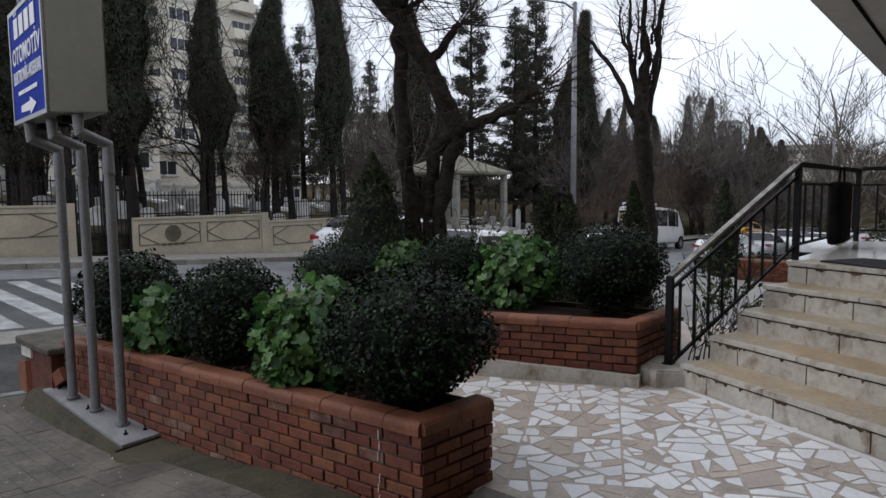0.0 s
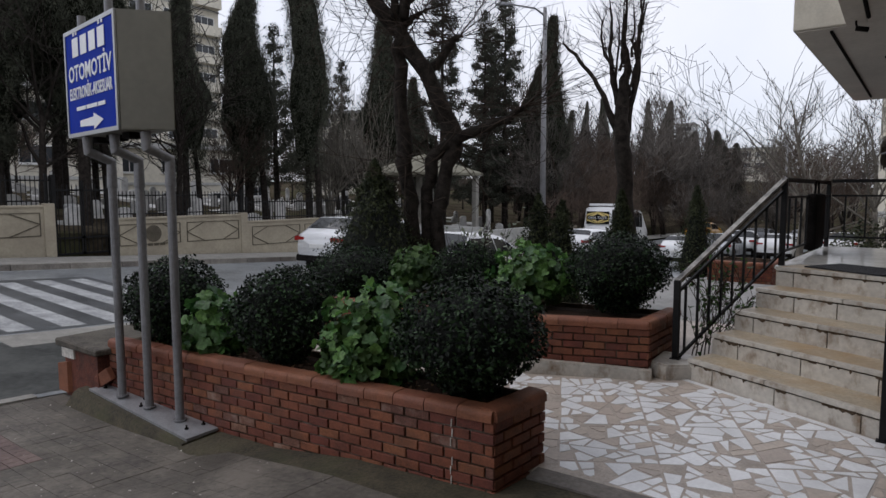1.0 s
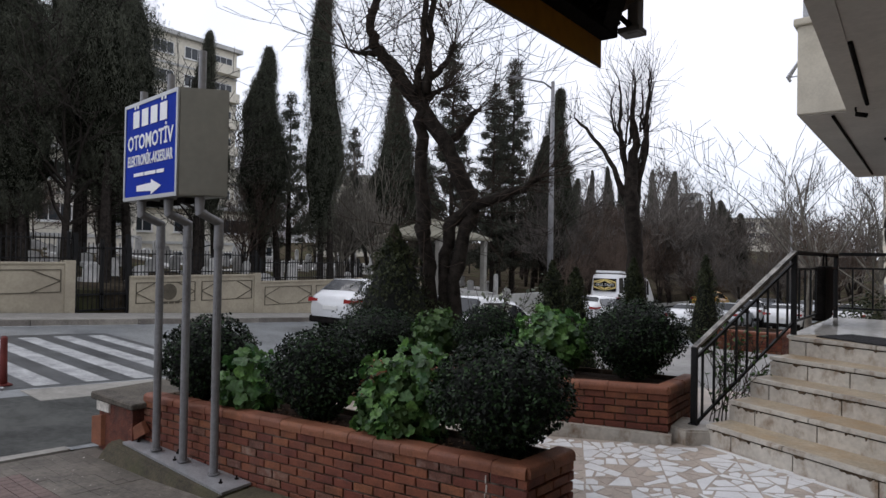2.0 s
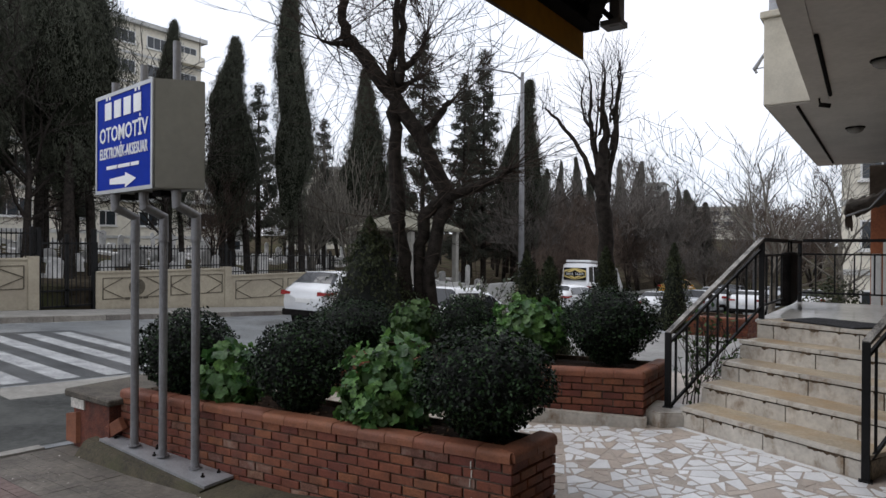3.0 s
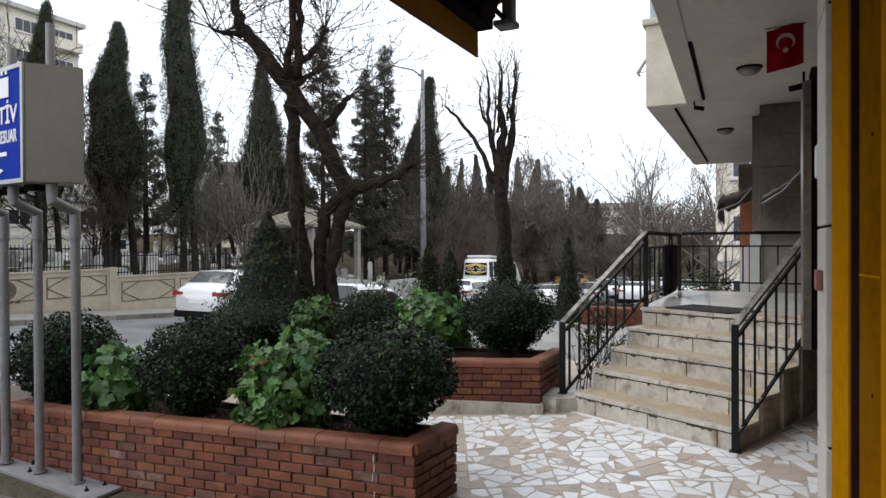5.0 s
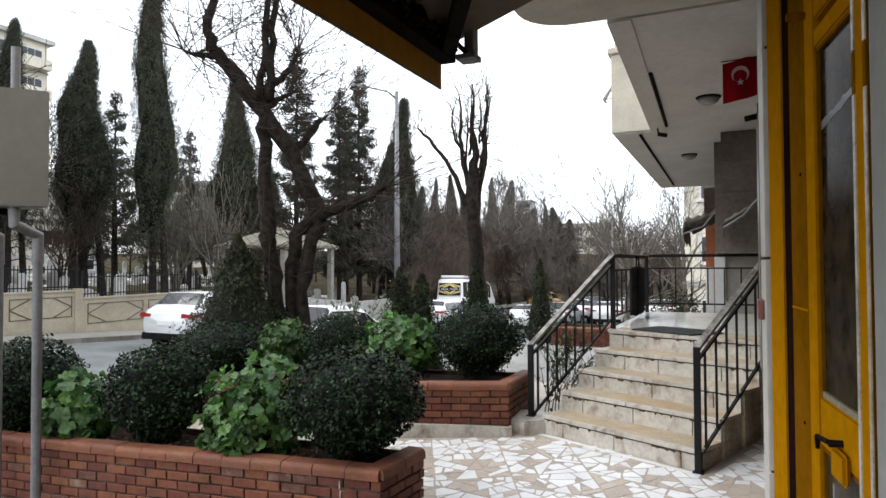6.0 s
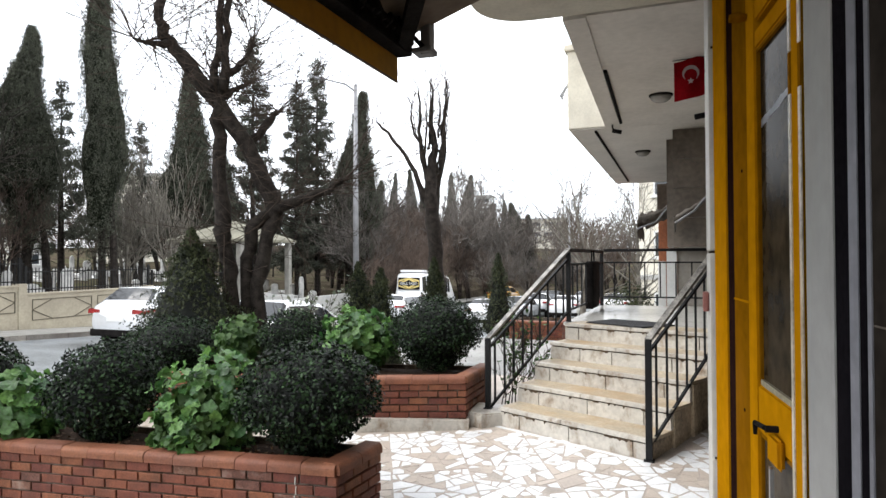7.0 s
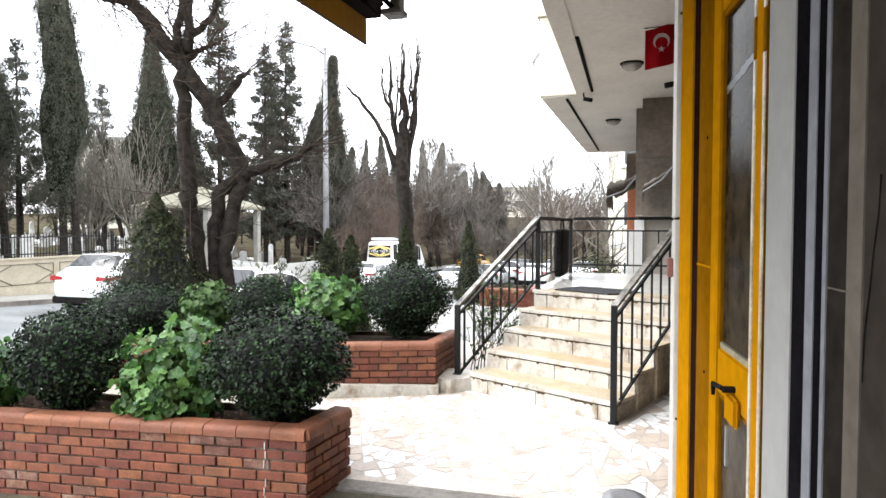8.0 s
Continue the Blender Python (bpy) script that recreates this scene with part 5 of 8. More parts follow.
def cypress(name, label, r, h, seed, n, size, material, lobes=0.3, bare=0.1, power=0.7, stems=1):
    """A tall evergreen: upright pointed sprays over a dark, uneven inner mass, on one or more bare stems."""
    rng = np.random.default_rng(seed)
    th = thing(name, label, "tree", group="graveyard evergreens")

    def profile(u):
        return r * np.minimum(1, ((1 - u) / 0.8 + 0.01) ** power) * np.minimum(1, 0.42 + u * 2.4)

    def ridges(a, u):
        return lump(np.stack([np.cos(a) * 1.3, np.sin(a) * 1.3, u * h * 0.22], 1), seed, 1.5, lobes)

    m = n // 26
    u = rng.random(m) ** 0.9
    a = rng.random(m) * 2 * np.pi
    prof = profile(u)
    rr = prof * ridges(a, u) * (0.7 + 0.34 * rng.random(m))
    stray = rng.random(m) < 0.1
    rr[stray] *= 1.0 + 0.5 * lobes
    out = np.stack([np.cos(a), np.sin(a), np.zeros(m)], 1)
    sway = 0.12 * r * np.stack([np.sin(u * 9 + seed), np.cos(u * 7 + seed), 0 * u], 1)
    foot = out * rr[:, None] * 0.86 + sway + np.stack([0 * u, 0 * u, (bare + (1 - bare) * u) * h - 0.2], 1)
    # ragged lower hem
    foot[:, 2] -= np.where(u < 0.15, rng.random(m) * 0.09 * h * lobes * 2, 0)
    long = (0.35 + 0.45 * rng.random(m)) * np.clip(prof / r, 0.4, 1) * (0.7 + 0.3 * r)
    axis = out * (0.22 + 0.2 * rng.random((m, 1))) + [0, 0, 1]
    own = rng.integers(0, m, n)
    k = rng.random(n)
    pts = foot[own] + axis[own] * (k * long[own])[:, None] + rng.normal(size=(n, 3)) * (0.105 * (1.05 - k) * (0.6 + 0.4 * r))[:, None]
    nrm = out[own] + rng.normal(size=(n, 3)) * 0.6
    leaf_cloud("crown", pts, nrm, size * 1.35 * (0.5 + 0.7 * rng.random(n)) * (1.1 - 0.5 * k), M[material], th, 0.2, rng, droop=-2.2)
    # opaque filler; the crown's inner shade is put into its dark colour
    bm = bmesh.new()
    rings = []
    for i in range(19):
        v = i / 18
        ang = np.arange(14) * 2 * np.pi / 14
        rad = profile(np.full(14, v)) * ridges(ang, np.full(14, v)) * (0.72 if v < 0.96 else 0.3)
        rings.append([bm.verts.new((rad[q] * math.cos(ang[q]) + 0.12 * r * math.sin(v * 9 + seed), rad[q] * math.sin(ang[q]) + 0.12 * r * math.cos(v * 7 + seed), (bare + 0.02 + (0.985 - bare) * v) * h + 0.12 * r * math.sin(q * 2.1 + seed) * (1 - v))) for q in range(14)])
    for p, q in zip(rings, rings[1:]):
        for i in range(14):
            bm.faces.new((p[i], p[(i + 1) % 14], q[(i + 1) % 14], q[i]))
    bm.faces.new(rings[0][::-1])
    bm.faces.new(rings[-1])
    part("inner_mass", bm, M["cypress_core"], th, "dark solid filling inside the crown", True)
    bm = bmesh.new()
    for q in range(stems):
        ox, oy = (0, 0) if q == 0 else (r * 0.5 * math.cos(q * 2.3 + seed), r * 0.5 * math.sin(q * 2.3 + seed))
        tube(bm, [(ox, oy, -0.6), (ox * 0.8, oy * 0.8, h * 0.2), (ox * 0.2, oy * 0.2, h * (0.9 if q == 0 else 0.5))], [r * 0.06 + 0.09, r * 0.05 + 0.06, 0.02], 8)
    for i in range(10):
        aa = i * 2.4 + seed
        z0 = h * bare * (0.45 + 0.05 * i)
        tube(bm, [(0, 0, z0), (math.cos(aa) * r * 0.5, math.sin(aa) * r * 0.5, z0 + r * 0.1), (math.cos(aa) * r * 0.85, math.sin(aa) * r * 0.85, z0 - 0.1)], [0.04, 0.022, 0.008], 4)
    part("trunk", bm, M["bark"], th)
    return th


def ragged_conifer(name, label, r, h, seed, n, size, material, bare=0.15, boughs=70):
    """An open conifer: a straight trunk with uneven, slightly drooping boughs that carry tufts with gaps between them."""
    rng = np.random.default_rng(seed)
    th = thing(name, label, "tree", group="graveyard evergreens")
    bm = bmesh.new()
    tube(bm, [(0, 0, -0.6), (0.04, 0.02, h * 0.4), (0, 0, h * 0.97)], [0.2, 0.13, 0.015], 8)
    base, way, reach = [], [], []
    for i in range(boughs):
        u = (i + rng.random()) / boughs
        z = h * (bare + (1 - bare) * u)
        a = i * 2.4 + rng.normal() * 0.4
        ln = r * (1 - u) ** 0.75 * rng.uniform(0.45, 1.25) + 0.12
        d = np.array([math.cos(a), math.sin(a), rng.uniform(-0.25, 0.35)])
        tube(bm, [(0, 0, z), tuple(d * ln * 0.55 + [0, 0, z + 0.05 * ln]), tuple(d * ln + [0, 0, z + 0.16 * ln])], [0.03, 0.018, 0.006], 4)
        base.append((0, 0, z))
        way.append(d)
        reach.append(ln)
    part("trunk", bm, M["bark"], th)
    base, way, reach = np.array(base), np.array(way), np.array(reach)
    share = reach / reach.sum()
    own = rng.choice(boughs, n // 14, p=share)
    k = 0.25 + 0.75 * np.sqrt(rng.random(len(own)))
    knot = base[own] + way[own] * (k * reach[own])[:, None] + np.stack([0 * k, 0 * k, 0.12 * k * reach[own]], 1) + rng.normal(size=(len(own), 3)) * [0.13, 0.13, 0.07]
    sub = rng.integers(0, len(own), n)
    pts = knot[sub] + rng.normal(size=(n, 3)) * [0.09, 0.09, 0.07]
    nrm = rng.normal(size=(n, 3)) * 0.7 + [0, 0, 0.7]
    leaf_cloud("crown", pts, nrm, size * (0.5 + 0.8 * rng.random(n)), M[material], th, 0.4, rng, droop=-0.6)
    return th


class Twigs:
    """Collects thin three- or four-sided branches into one mesh."""

    def __init__(self, seed):
        self.v, self.f, self.rng = [], [], random.Random(seed)

    def add(self, pts, radii, n=3):
        side = None
        prev = None
        for i, p in enumerate(pts):
            d = (pts[min(i + 1, len(pts) - 1)] - pts[max(i - 1, 0)])
            d = d.normalized() if d.length > 1e-6 else Vector((0, 0, 1))
            if side is None:
                side = d.orthogonal().normalized()
            side = side - d * side.dot(d)
            side = side.normalized() if side.length > 1e-6 else d.orthogonal().normalized()
            up = d.cross(side)
            ring = []
            for k in range(n):
                a = 2 * math.pi * k / n
                ring.append(len(self.v))
                self.v.append(tuple(p + radii[i] * (math.cos(a) * side + math.sin(a) * up)))
            if prev:
                for k in range(n):
                    self.f.append((prev[k], prev[(k + 1) % n], ring[(k + 1) % n], ring[k]))
            prev = ring

    def grow(self, p, d, length, radius, depth, spread=0.55, kids=3, lift=0.15, steps=4, thin=0.0035, crook=0.13):
        rng = self.rng
        pts, rad = [p], [radius]
        cur, dirn = p.copy(), d.normalized()
        for s in range(steps):
            dirn = (dirn + Vector((rng.gauss(0, crook), rng.gauss(0, crook), rng.gauss(0, crook) + lift * 0.3))).normalized()
            cur = cur + dirn * length / steps
            pts.append(cur.copy())
            rad.append(max(thin, radius * (1 - 0.75 * (s + 1) / steps)))
        self.add(pts, rad, 4 if radius > 0.02 else 3)
        if depth <= 0:
            return
        for k in range(kids):
            i = rng.randint(1, steps)
            dd = (pts[i] - pts[i - 1]).normalized()
            q = Vector((rng.gauss(0, 1), rng.gauss(0, 1), rng.gauss(0.25, 0.8)))
            q = (q - dd * q.dot(dd)).normalized()
            nd = (dd * (1 - spread) + q * spread + Vector((0, 0, lift))).normalized()
            self.grow(pts[i], nd, length * rng.uniform(0.5, 0.8), max(thin, rad[i] * 0.65), depth - 1, spread, kids, lift, steps, thin, crook)

    def mesh(self, name, material, parent, label=""):
        return raw_mesh(name, self.v, self.f, material, parent, label)


def limb_tree(name, label, at, face, limbs, seed, twig):
    """A leafless tree from a few heavy limbs (across, back, up, radius) that end in fine twigs. face: the way across, in degrees."""
    th = thing(name, label, "tree", at, face)
    tw = Twigs(seed)
    rng = tw.rng
    for i, limb in enumerate(limbs):
        bm = bmesh.new()
        pts, rad = [], []
        for (a, b) in zip(limb, limb[1:]):
            for s in range(3):
                t = s / 3
                p = Vector(a[:3]).lerp(Vector(b[:3]), t)
                pts.append(p + Vector((rng.gauss(0, 0.02), rng.gauss(0, 0.02), rng.gauss(0, 0.015))) * (1 if pts else 0))
                rad.append((a[3] + (b[3] - a[3]) * t) * rng.uniform(0.93, 1.1))
        pts.append(Vector(limb[-1][:3]))
        rad.append(limb[-1][3])
        tube(bm, pts, rad, 10)
        part("trunk" if i == 0 else "limb", bm, M["bark"], th, "", True)
        n0 = twig["from"]
        for k in range(twig["count"]):
            t = rng.uniform(n0, 1.0) if rng.random() < 0.65 else rng.uniform(0.85, 1.0)
            j = min(len(pts) - 2, int(t * (len(pts) - 1)))
            p = pts[j].lerp(pts[j + 1], rng.random())
            if p.z < twig["low"]:
                continue
            d = Vector((rng.gauss(0, 1), rng.gauss(0, 1), rng.gauss(twig["up"], 0.7))).normalized()
            tw.grow(p, d, twig["length"] * rng.uniform(0.5, 1.2), twig["radius"] * rng.uniform(0.6, 1.2), twig["depth"], 0.5, twig["kids"], twig["lift"], 4, twig["thin"], twig["crook"])
        end = pts[-1]
        for k in range(twig["ends"]):
            d = (pts[-1] - pts[-3]).normalized() + Vector((rng.gauss(0, 0.55), rng.gauss(0, 0.55), rng.gauss(0.2, 0.4)))
            tw.grow(end, d, twig["length"] * rng.uniform(0.7, 1.5), twig["radius"], twig["depth"], 0.5, twig["kids"], twig["lift"], 4, twig["thin"], twig["crook"])
    tw.mesh("crown", M["twig"], th, "fine leafless twigs")
    return th


def bare_tree(name, label, h, seed, material, depth=4, kids=4, thin=0.012, trunk_r=0.14, spread=0.5, lift=0.2, stems=1, group="bare trees"):
    th = thing(name, label, "tree", group=group)
    tw = Twigs(seed)
    rng = tw.rng
    bm = bmesh.new()
    for s in range(stems):
        a = rng.uniform(0, 6.28)
        lean = rng.uniform(0.05, 0.3) if stems > 1 else 0.06
        p = [Vector((math.cos(a) * lean * t * h * 0.4, math.sin(a) * lean * t * h * 0.4, t * h * 0.42 - (0.4 if t == 0 else 0))) for t in (0, 0.35, 0.7, 1.0)]
        tube(bm, p, [trunk_r, trunk_r * 0.8, trunk_r * 0.65, trunk_r * 0.5], 7)
        for k in range(7 if stems == 1 else 4):
            q = p[1].lerp(p[3], rng.uniform(0.1, 1))
            aa = rng.uniform(0, 6.28)
            d = Vector((math.cos(aa) * 0.8, math.sin(aa) * 0.8, rng.uniform(0.4, 1.3)))
            tw.grow(q, d, h * rng.uniform(0.25, 0.42), trunk_r * 0.4, depth - 1, spread, kids, lift, 4, thin)
        tw.grow(p[3], Vector((0, 0, 1)), h * 0.4, trunk_r * 0.45, depth - 1, spread, kids, lift, 4, thin)
    part("trunk", bm, M["bark"] if material != "pale_bark" else M["pale_bark"], th, "", True)
    tw.mesh("crown", M[material], th)
    return th


# bushes in the front planter
boxwood((-2.16, 2.02, 0.565), 0.455, 0.345, 21, "clipped dark green boxwood ball at the planter's corner", 10500, 0.0145)
boxwood((-3.78, 1.91, 0.52), 0.385, 0.355, 22, "clipped dark green boxwood ball in the brick planter", 8500, 0.0155)
boxwood((-5.25, 1.86, 0.47), 0.42, 0.395, 23, "clipped dark green boxwood ball near the planter's far end", 7800, 0.017)
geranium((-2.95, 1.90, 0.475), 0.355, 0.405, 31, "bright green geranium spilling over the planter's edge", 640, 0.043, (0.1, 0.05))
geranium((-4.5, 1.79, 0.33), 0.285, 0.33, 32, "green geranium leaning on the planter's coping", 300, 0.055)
# bushes in the back planter
boxwood((-2.33, 4.72, 0.675), 0.47, 0.37, 24, "clipped dark green boxwood ball beside the stair railing", 12000, 0.014)
boxwood((-4.02, 4.62, 0.58), 0.40, 0.30, 25, "low clipped boxwood ball in the back planter", 8000, 0.0145)
boxwood((-5.75, 4.60, 0.40), 0.58, 0.36, 26, "wide clipped boxwood at the back planter's far end", 9000, 0.016)
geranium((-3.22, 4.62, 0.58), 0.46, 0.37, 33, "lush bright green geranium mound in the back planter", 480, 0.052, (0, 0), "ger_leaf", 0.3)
geranium((-4.78, 4.62, 0.54), 0.32, 0.30, 34, "dark green geranium between boxwood balls", 280, 0.046, (0, 0), "ger_dark")
# young conifers
thuja((-6.75, 6.0, -0.4), 1.3, 2.36, 41, "young cone-shaped conifer beside the street tree", 26000, 0.026, power=1.0, tiers=11)
thuja((-4.80, 7.6, -0.35), 0.55, 1.78, 42, "slender dark young conifer behind the planter", 7000, 0.025)
thuja((-4.40, 7.6, -0.35), 0.50, 1.68, 43, "slender dark young conifer behind the planter", 7000, 0.025)
thuja((-3.75, 8.3, -0.4), 0.48, 1.9, 44, "narrow young conifer at the trunk's foot", 7000, 0.025)
thuja((-4.15, 13.7, -0.45), 0.55, 2.05, 45, "narrow young conifer beside the far planter", 6500, 0.026)
# straggly shrub behind the geranium
shrub = thing("rose_shrub", "straggly rose shrub with a few grey-green leaves", "shrub", (-3.95, 4.82, 0.3))
tw = Twigs(5)
for k in range(16):
    a = k * 0.4
    tw.grow(Vector((0, 0, 0)), Vector((math.cos(a) * 0.6, math.sin(a) * 0.6, 1.2)), 0.5, 0.008, 2, 0.4, 2, 0.1, 4, 0.003)
tw.mesh("brushwood", M["twig"], shrub)
rg = np.random.default_rng(6)
ids = rg.integers(0, len(tw.v), 300)
leaf_cloud("leaves", np.array(tw.v)[ids] + rg.normal(size=(300, 3)) * 0.02, rg.normal(size=(300, 3)) + [0, 0, 1.2], 0.035 * (0.6 + rg.random(300) * 0.6), leaf_mat("rose_leaf", (0.1, 0.13, 0.09), (0.28, 0.3, 0.22), 0.6, 0.2), shrub, 0.6, rg)
# climbing rose between stair and railing
vine = thing("climbing_plant", "half-bare climbing plant winding through the stair railing", "plant", (-1.52, 4.45, 0.02))
tw = Twigs(8)
for k in range(12):
    tw.grow(Vector((-0.03 + 0.02 * k, 0.06 * k, 0)), Vector((0.02 * (k % 3) - 0.02, 0.35, 0.9)), 0.5, 0.007, 2, 0.4, 3, 0.1, 5, 0.003)
tw.mesh("brushwood", M["twig"], vine)
ids = rg.integers(0, len(tw.v), 300)
leaf_cloud("leaves", np.array(tw.v)[ids] + rg.normal(size=(300, 3)) * 0.025, rg.normal(size=(300, 3)) + [0, 0, 1], 0.03 * (0.6 + rg.random(300) * 0.7), M["ger_dark"], vine, 0.6, rg)

# ---- street trees ----
old_limbs = [
    [(-0.50, -0.7, 0.165), (-0.55, 1.08, 0.115), (-0.62, 1.75, 0.11), (-0.65, 2.02, 0.135), (-0.74, 2.9, 0.105), (-0.71, 3.7, 0.09), (-0.72, 4.2, 0.075)],
    [(-0.05, -0.7, 0.15), (-0.11, 1.07, 0.114), (0.02, 1.85, 0.114), (0.16, 2.22, 0.145), (-0.14, 2.99, 0.132), (-0.42, 3.5, 0.12), (-0.87, 4.15, 0.136), (-1.3, 4.72, 0.104), (-1.52, 4.95, 0.096), (-1.58, 5.35, 0.072), (-1.42, 6.2, 0.04)],
    [(-0.30, -0.5, 0.123), (-0.31, 1.5, 0.097), (-0.23, 1.99, 0.101), (-0.05, 2.16, 0.097), (0.1, 2.24, 0.088)],
]
old_boughs = [
    [(0.16, 2.24, 0.101), (0.44, 2.39, 0.088), (0.78, 2.54, 0.075), (1.05, 2.67, 0.057), (1.24, 2.8, 0.035)],
    [(-0.32, 3.32, 0.08), (-0.14, 3.5, 0.064), (0.04, 3.74, 0.06), (0.2, 3.88, 0.048)],
    [(-0.80, 4.1, 0.088), (-0.74, 4.5, 0.064), (-0.71, 5.3, 0.056), (-0.66, 6.4, 0.028)],
    [(-0.66, 4.15, 0.08), (-0.62, 4.75, 0.068), (-0.60, 5.3, 0.06), (-0.45, 6.3, 0.024)],
    [(-0.66, 4.35, 0.072), (-0.40, 4.63, 0.052), (-0.2, 4.95, 0.032)],
    [(-0.70, 4.05, 0.064), (-0.53, 4.18, 0.048), (-0.36, 4.27, 0.036)],
    [(-1.45, 4.84, 0.072), (-1.71, 4.78, 0.04), (-1.95, 4.88, 0.024)],
]
limb_tree("street_tree", "old pollarded leafless street tree with three leaning trunks", (-6.15, 7.0, 0), 36.3, [[(a, 0.05 * math.sin(3 * u + i), u, r) for a, u, r in limb] for i, limb in enumerate(old_limbs + old_boughs)],
          51, {"from": 0.36, "low": 1.7, "up": 0.12, "count": 22, "ends": 6, "length": 1.35, "radius": 0.0115, "depth": 2, "kids": 2, "lift": 0.03, "thin": 0.0042, "crook": 0.055})
young_limbs = [
    [(0.02, -0.9, 0.212), (-0.05, 1.33, 0.17), (-0.10, 2.2, 0.166), (-0.16, 2.75, 0.15), (-0.12, 3.3, 0.12), (-0.08, 3.9, 0.085), (-0.13, 4.5, 0.05), (-0.1, 5.3, 0.018)],
    [(-0.16, 2.9, 0.08), (-0.3, 3.5, 0.055), (-0.38, 4.1, 0.043), (-0.41, 4.74, 0.03), (-0.43, 5.3, 0.014)],
    [(-0.2, 2.7, 0.092), (-0.52, 3.4, 0.05), (-0.83, 3.94, 0.04), (-1.14, 4.3, 0.036), (-1.36, 4.54, 0.022)],
    [(-0.16, 2.8, 0.101), (-0.16, 3.35, 0.054), (-0.10, 4.03, 0.036), (-0.16, 4.74, 0.026), (-0.1, 5.2, 0.014)],
    [(-0.10, 2.55, 0.11), (0.05, 3.22, 0.061), (0.13, 4.03, 0.043), (0.17, 4.75, 0.032), (0.22, 5.4, 0.014)],
    [(-0.34, 3.9, 0.032), (-0.55, 4.4, 0.025), (-0.58, 4.95, 0.014)],
    [(0.13, 4.1, 0.032), (0.02, 4.5, 0.025), (0.04, 5.1, 0.013)],
]
shoots = random.Random(4)
for k in range(9):
    a, u = shoots.uniform(-0.5, 0.25), shoots.uniform(3.1, 4.4)
    lean = shoots.uniform(-0.25, 0.25)
    young_limbs.append([(a * 0.6 - 0.05, u, 0.03), (a * 0.8 + lean * 0.4, u + 0.5, 0.024), (a + lean, u + shoots.uniform(0.9, 1.3), 0.012)])
limb_tree("street_tree", "pollarded leafless street tree with upright shoots", (-4.95, 11.6, 0), 21.1, [[(a, 0.09 * math.sin(2 * u + 2 * i), u, r) for a, u, r in limb] for i, limb in enumerate(young_limbs)],
          58, {"from": 0.45, "low": 2.5, "up": 0.9, "count": 7, "ends": 3, "length": 0.6, "radius": 0.0085, "depth": 1, "kids": 2, "lift": 0.12, "thin": 0.0036, "crook": 0.07})
t3 = bare_tree("street_tree", "pale spreading leafless tree near the neighbouring house", 6.6, 57, "pale_bark", 4, 3, 0.006, 0.11, 0.5, 0.14)
t3.matrix_basis = pose(-2.75, 18.0, -1.5, 0, 0, 40) @ Matrix.Diagonal((1.15, 1.15, 1.02, 1))
copy_thing(t3, pose(-1.2, 22.5, -1.8, 0, 0, 130))

# ---- graveyard evergreens ----
slim = cypress("cypress_tree", "tall narrow dark green cypress", 0.9, 14.0, 61, 62000, 0.046, "cypress_leaf", 0.5, 0.21, 0.62, 2)
cone = cypress("cypress_tree", "tapering dark green cypress with ragged tufts", 1.3, 10.5, 62, 60000, 0.05, "cypress_leaf", 0.62, 0.28, 0.85, 4)
broad = cypress("cedar_tree", "broad dark evergreen with hanging sprays", 2.0, 14.0, 64, 80000, 0.06, "cypress_leaf", 0.65, 0.33, 0.42, 3)
open_a = ragged_conifer("pine_tree", "ragged dark pine with open branches", 1.7, 11.5, 63, 46000, 0.06, "pine_leaf", 0.12, 105)
open_b = ragged_conifer("pine_tree", "thin ragged pine with gaps between its boughs", 1.4, 9.0, 65, 22000, 0.06, "pine_leaf", 0.2, 60)
sizes = {"slim": (slim, 0.9, 14.0), "cone": (cone, 1.3, 10.5), "broad": (broad, 2.0, 14.0), "open_a": (open_a, 1.7, 11.5), "open_b": (open_b, 1.4, 9.0)}
stand = [("slim", -20.7, 16.6, 13.2, 1.02), ("cone", -24.2, 16.2, 10.9, 1.45), ("broad", -21.0, 7.9, 13.0, 1.75), ("open_a", -22.9, 28.7, 14.2, 1.8), ("open_b", -25.9, 19.0, 9.6, 1.2),
         ("cone", -23.9, 13.0, 10.2, 0.95), ("broad", -21.8, 5.5, 9.2, 1.6), ("cone", -25.5, 26.5, 11.6, 1.5), ("open_a", -22.0, 31.8, 9.2, 1.5), ("open_a", -21.5, 33.3, 10.6, 1.7),
         ("slim", -19.5, 35.6, 13.1, 1.15), ("cone", -21.4, 36.9, 9.4, 1.2), ("broad", -23.5, 2.6, 13.0, 2.2), ("broad", -30.0, 8.0, 15.0, 2.3), ("cone", -28.5, 11.5, 9.5, 1.2), ("open_b", -28.0, 25.5, 8.6, 1.3),
         ("broad", -26.4, 4.5, 14.0, 2.4), ("broad", -26.3, 6.6, 13.0, 2.2), ("broad", -27.4, 9.8, 14.5, 2.3), ("open_a", -24.6, 36.5, 9.5, 1.7), ("cone", -27.5, 31.5, 8.6, 1.3)]
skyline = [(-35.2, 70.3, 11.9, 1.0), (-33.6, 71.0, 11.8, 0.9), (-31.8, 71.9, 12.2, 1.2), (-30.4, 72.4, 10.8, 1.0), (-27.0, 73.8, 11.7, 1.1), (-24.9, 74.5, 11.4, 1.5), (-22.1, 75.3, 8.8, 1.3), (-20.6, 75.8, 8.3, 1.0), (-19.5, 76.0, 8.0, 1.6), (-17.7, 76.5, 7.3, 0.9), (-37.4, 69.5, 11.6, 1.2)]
placed = set()
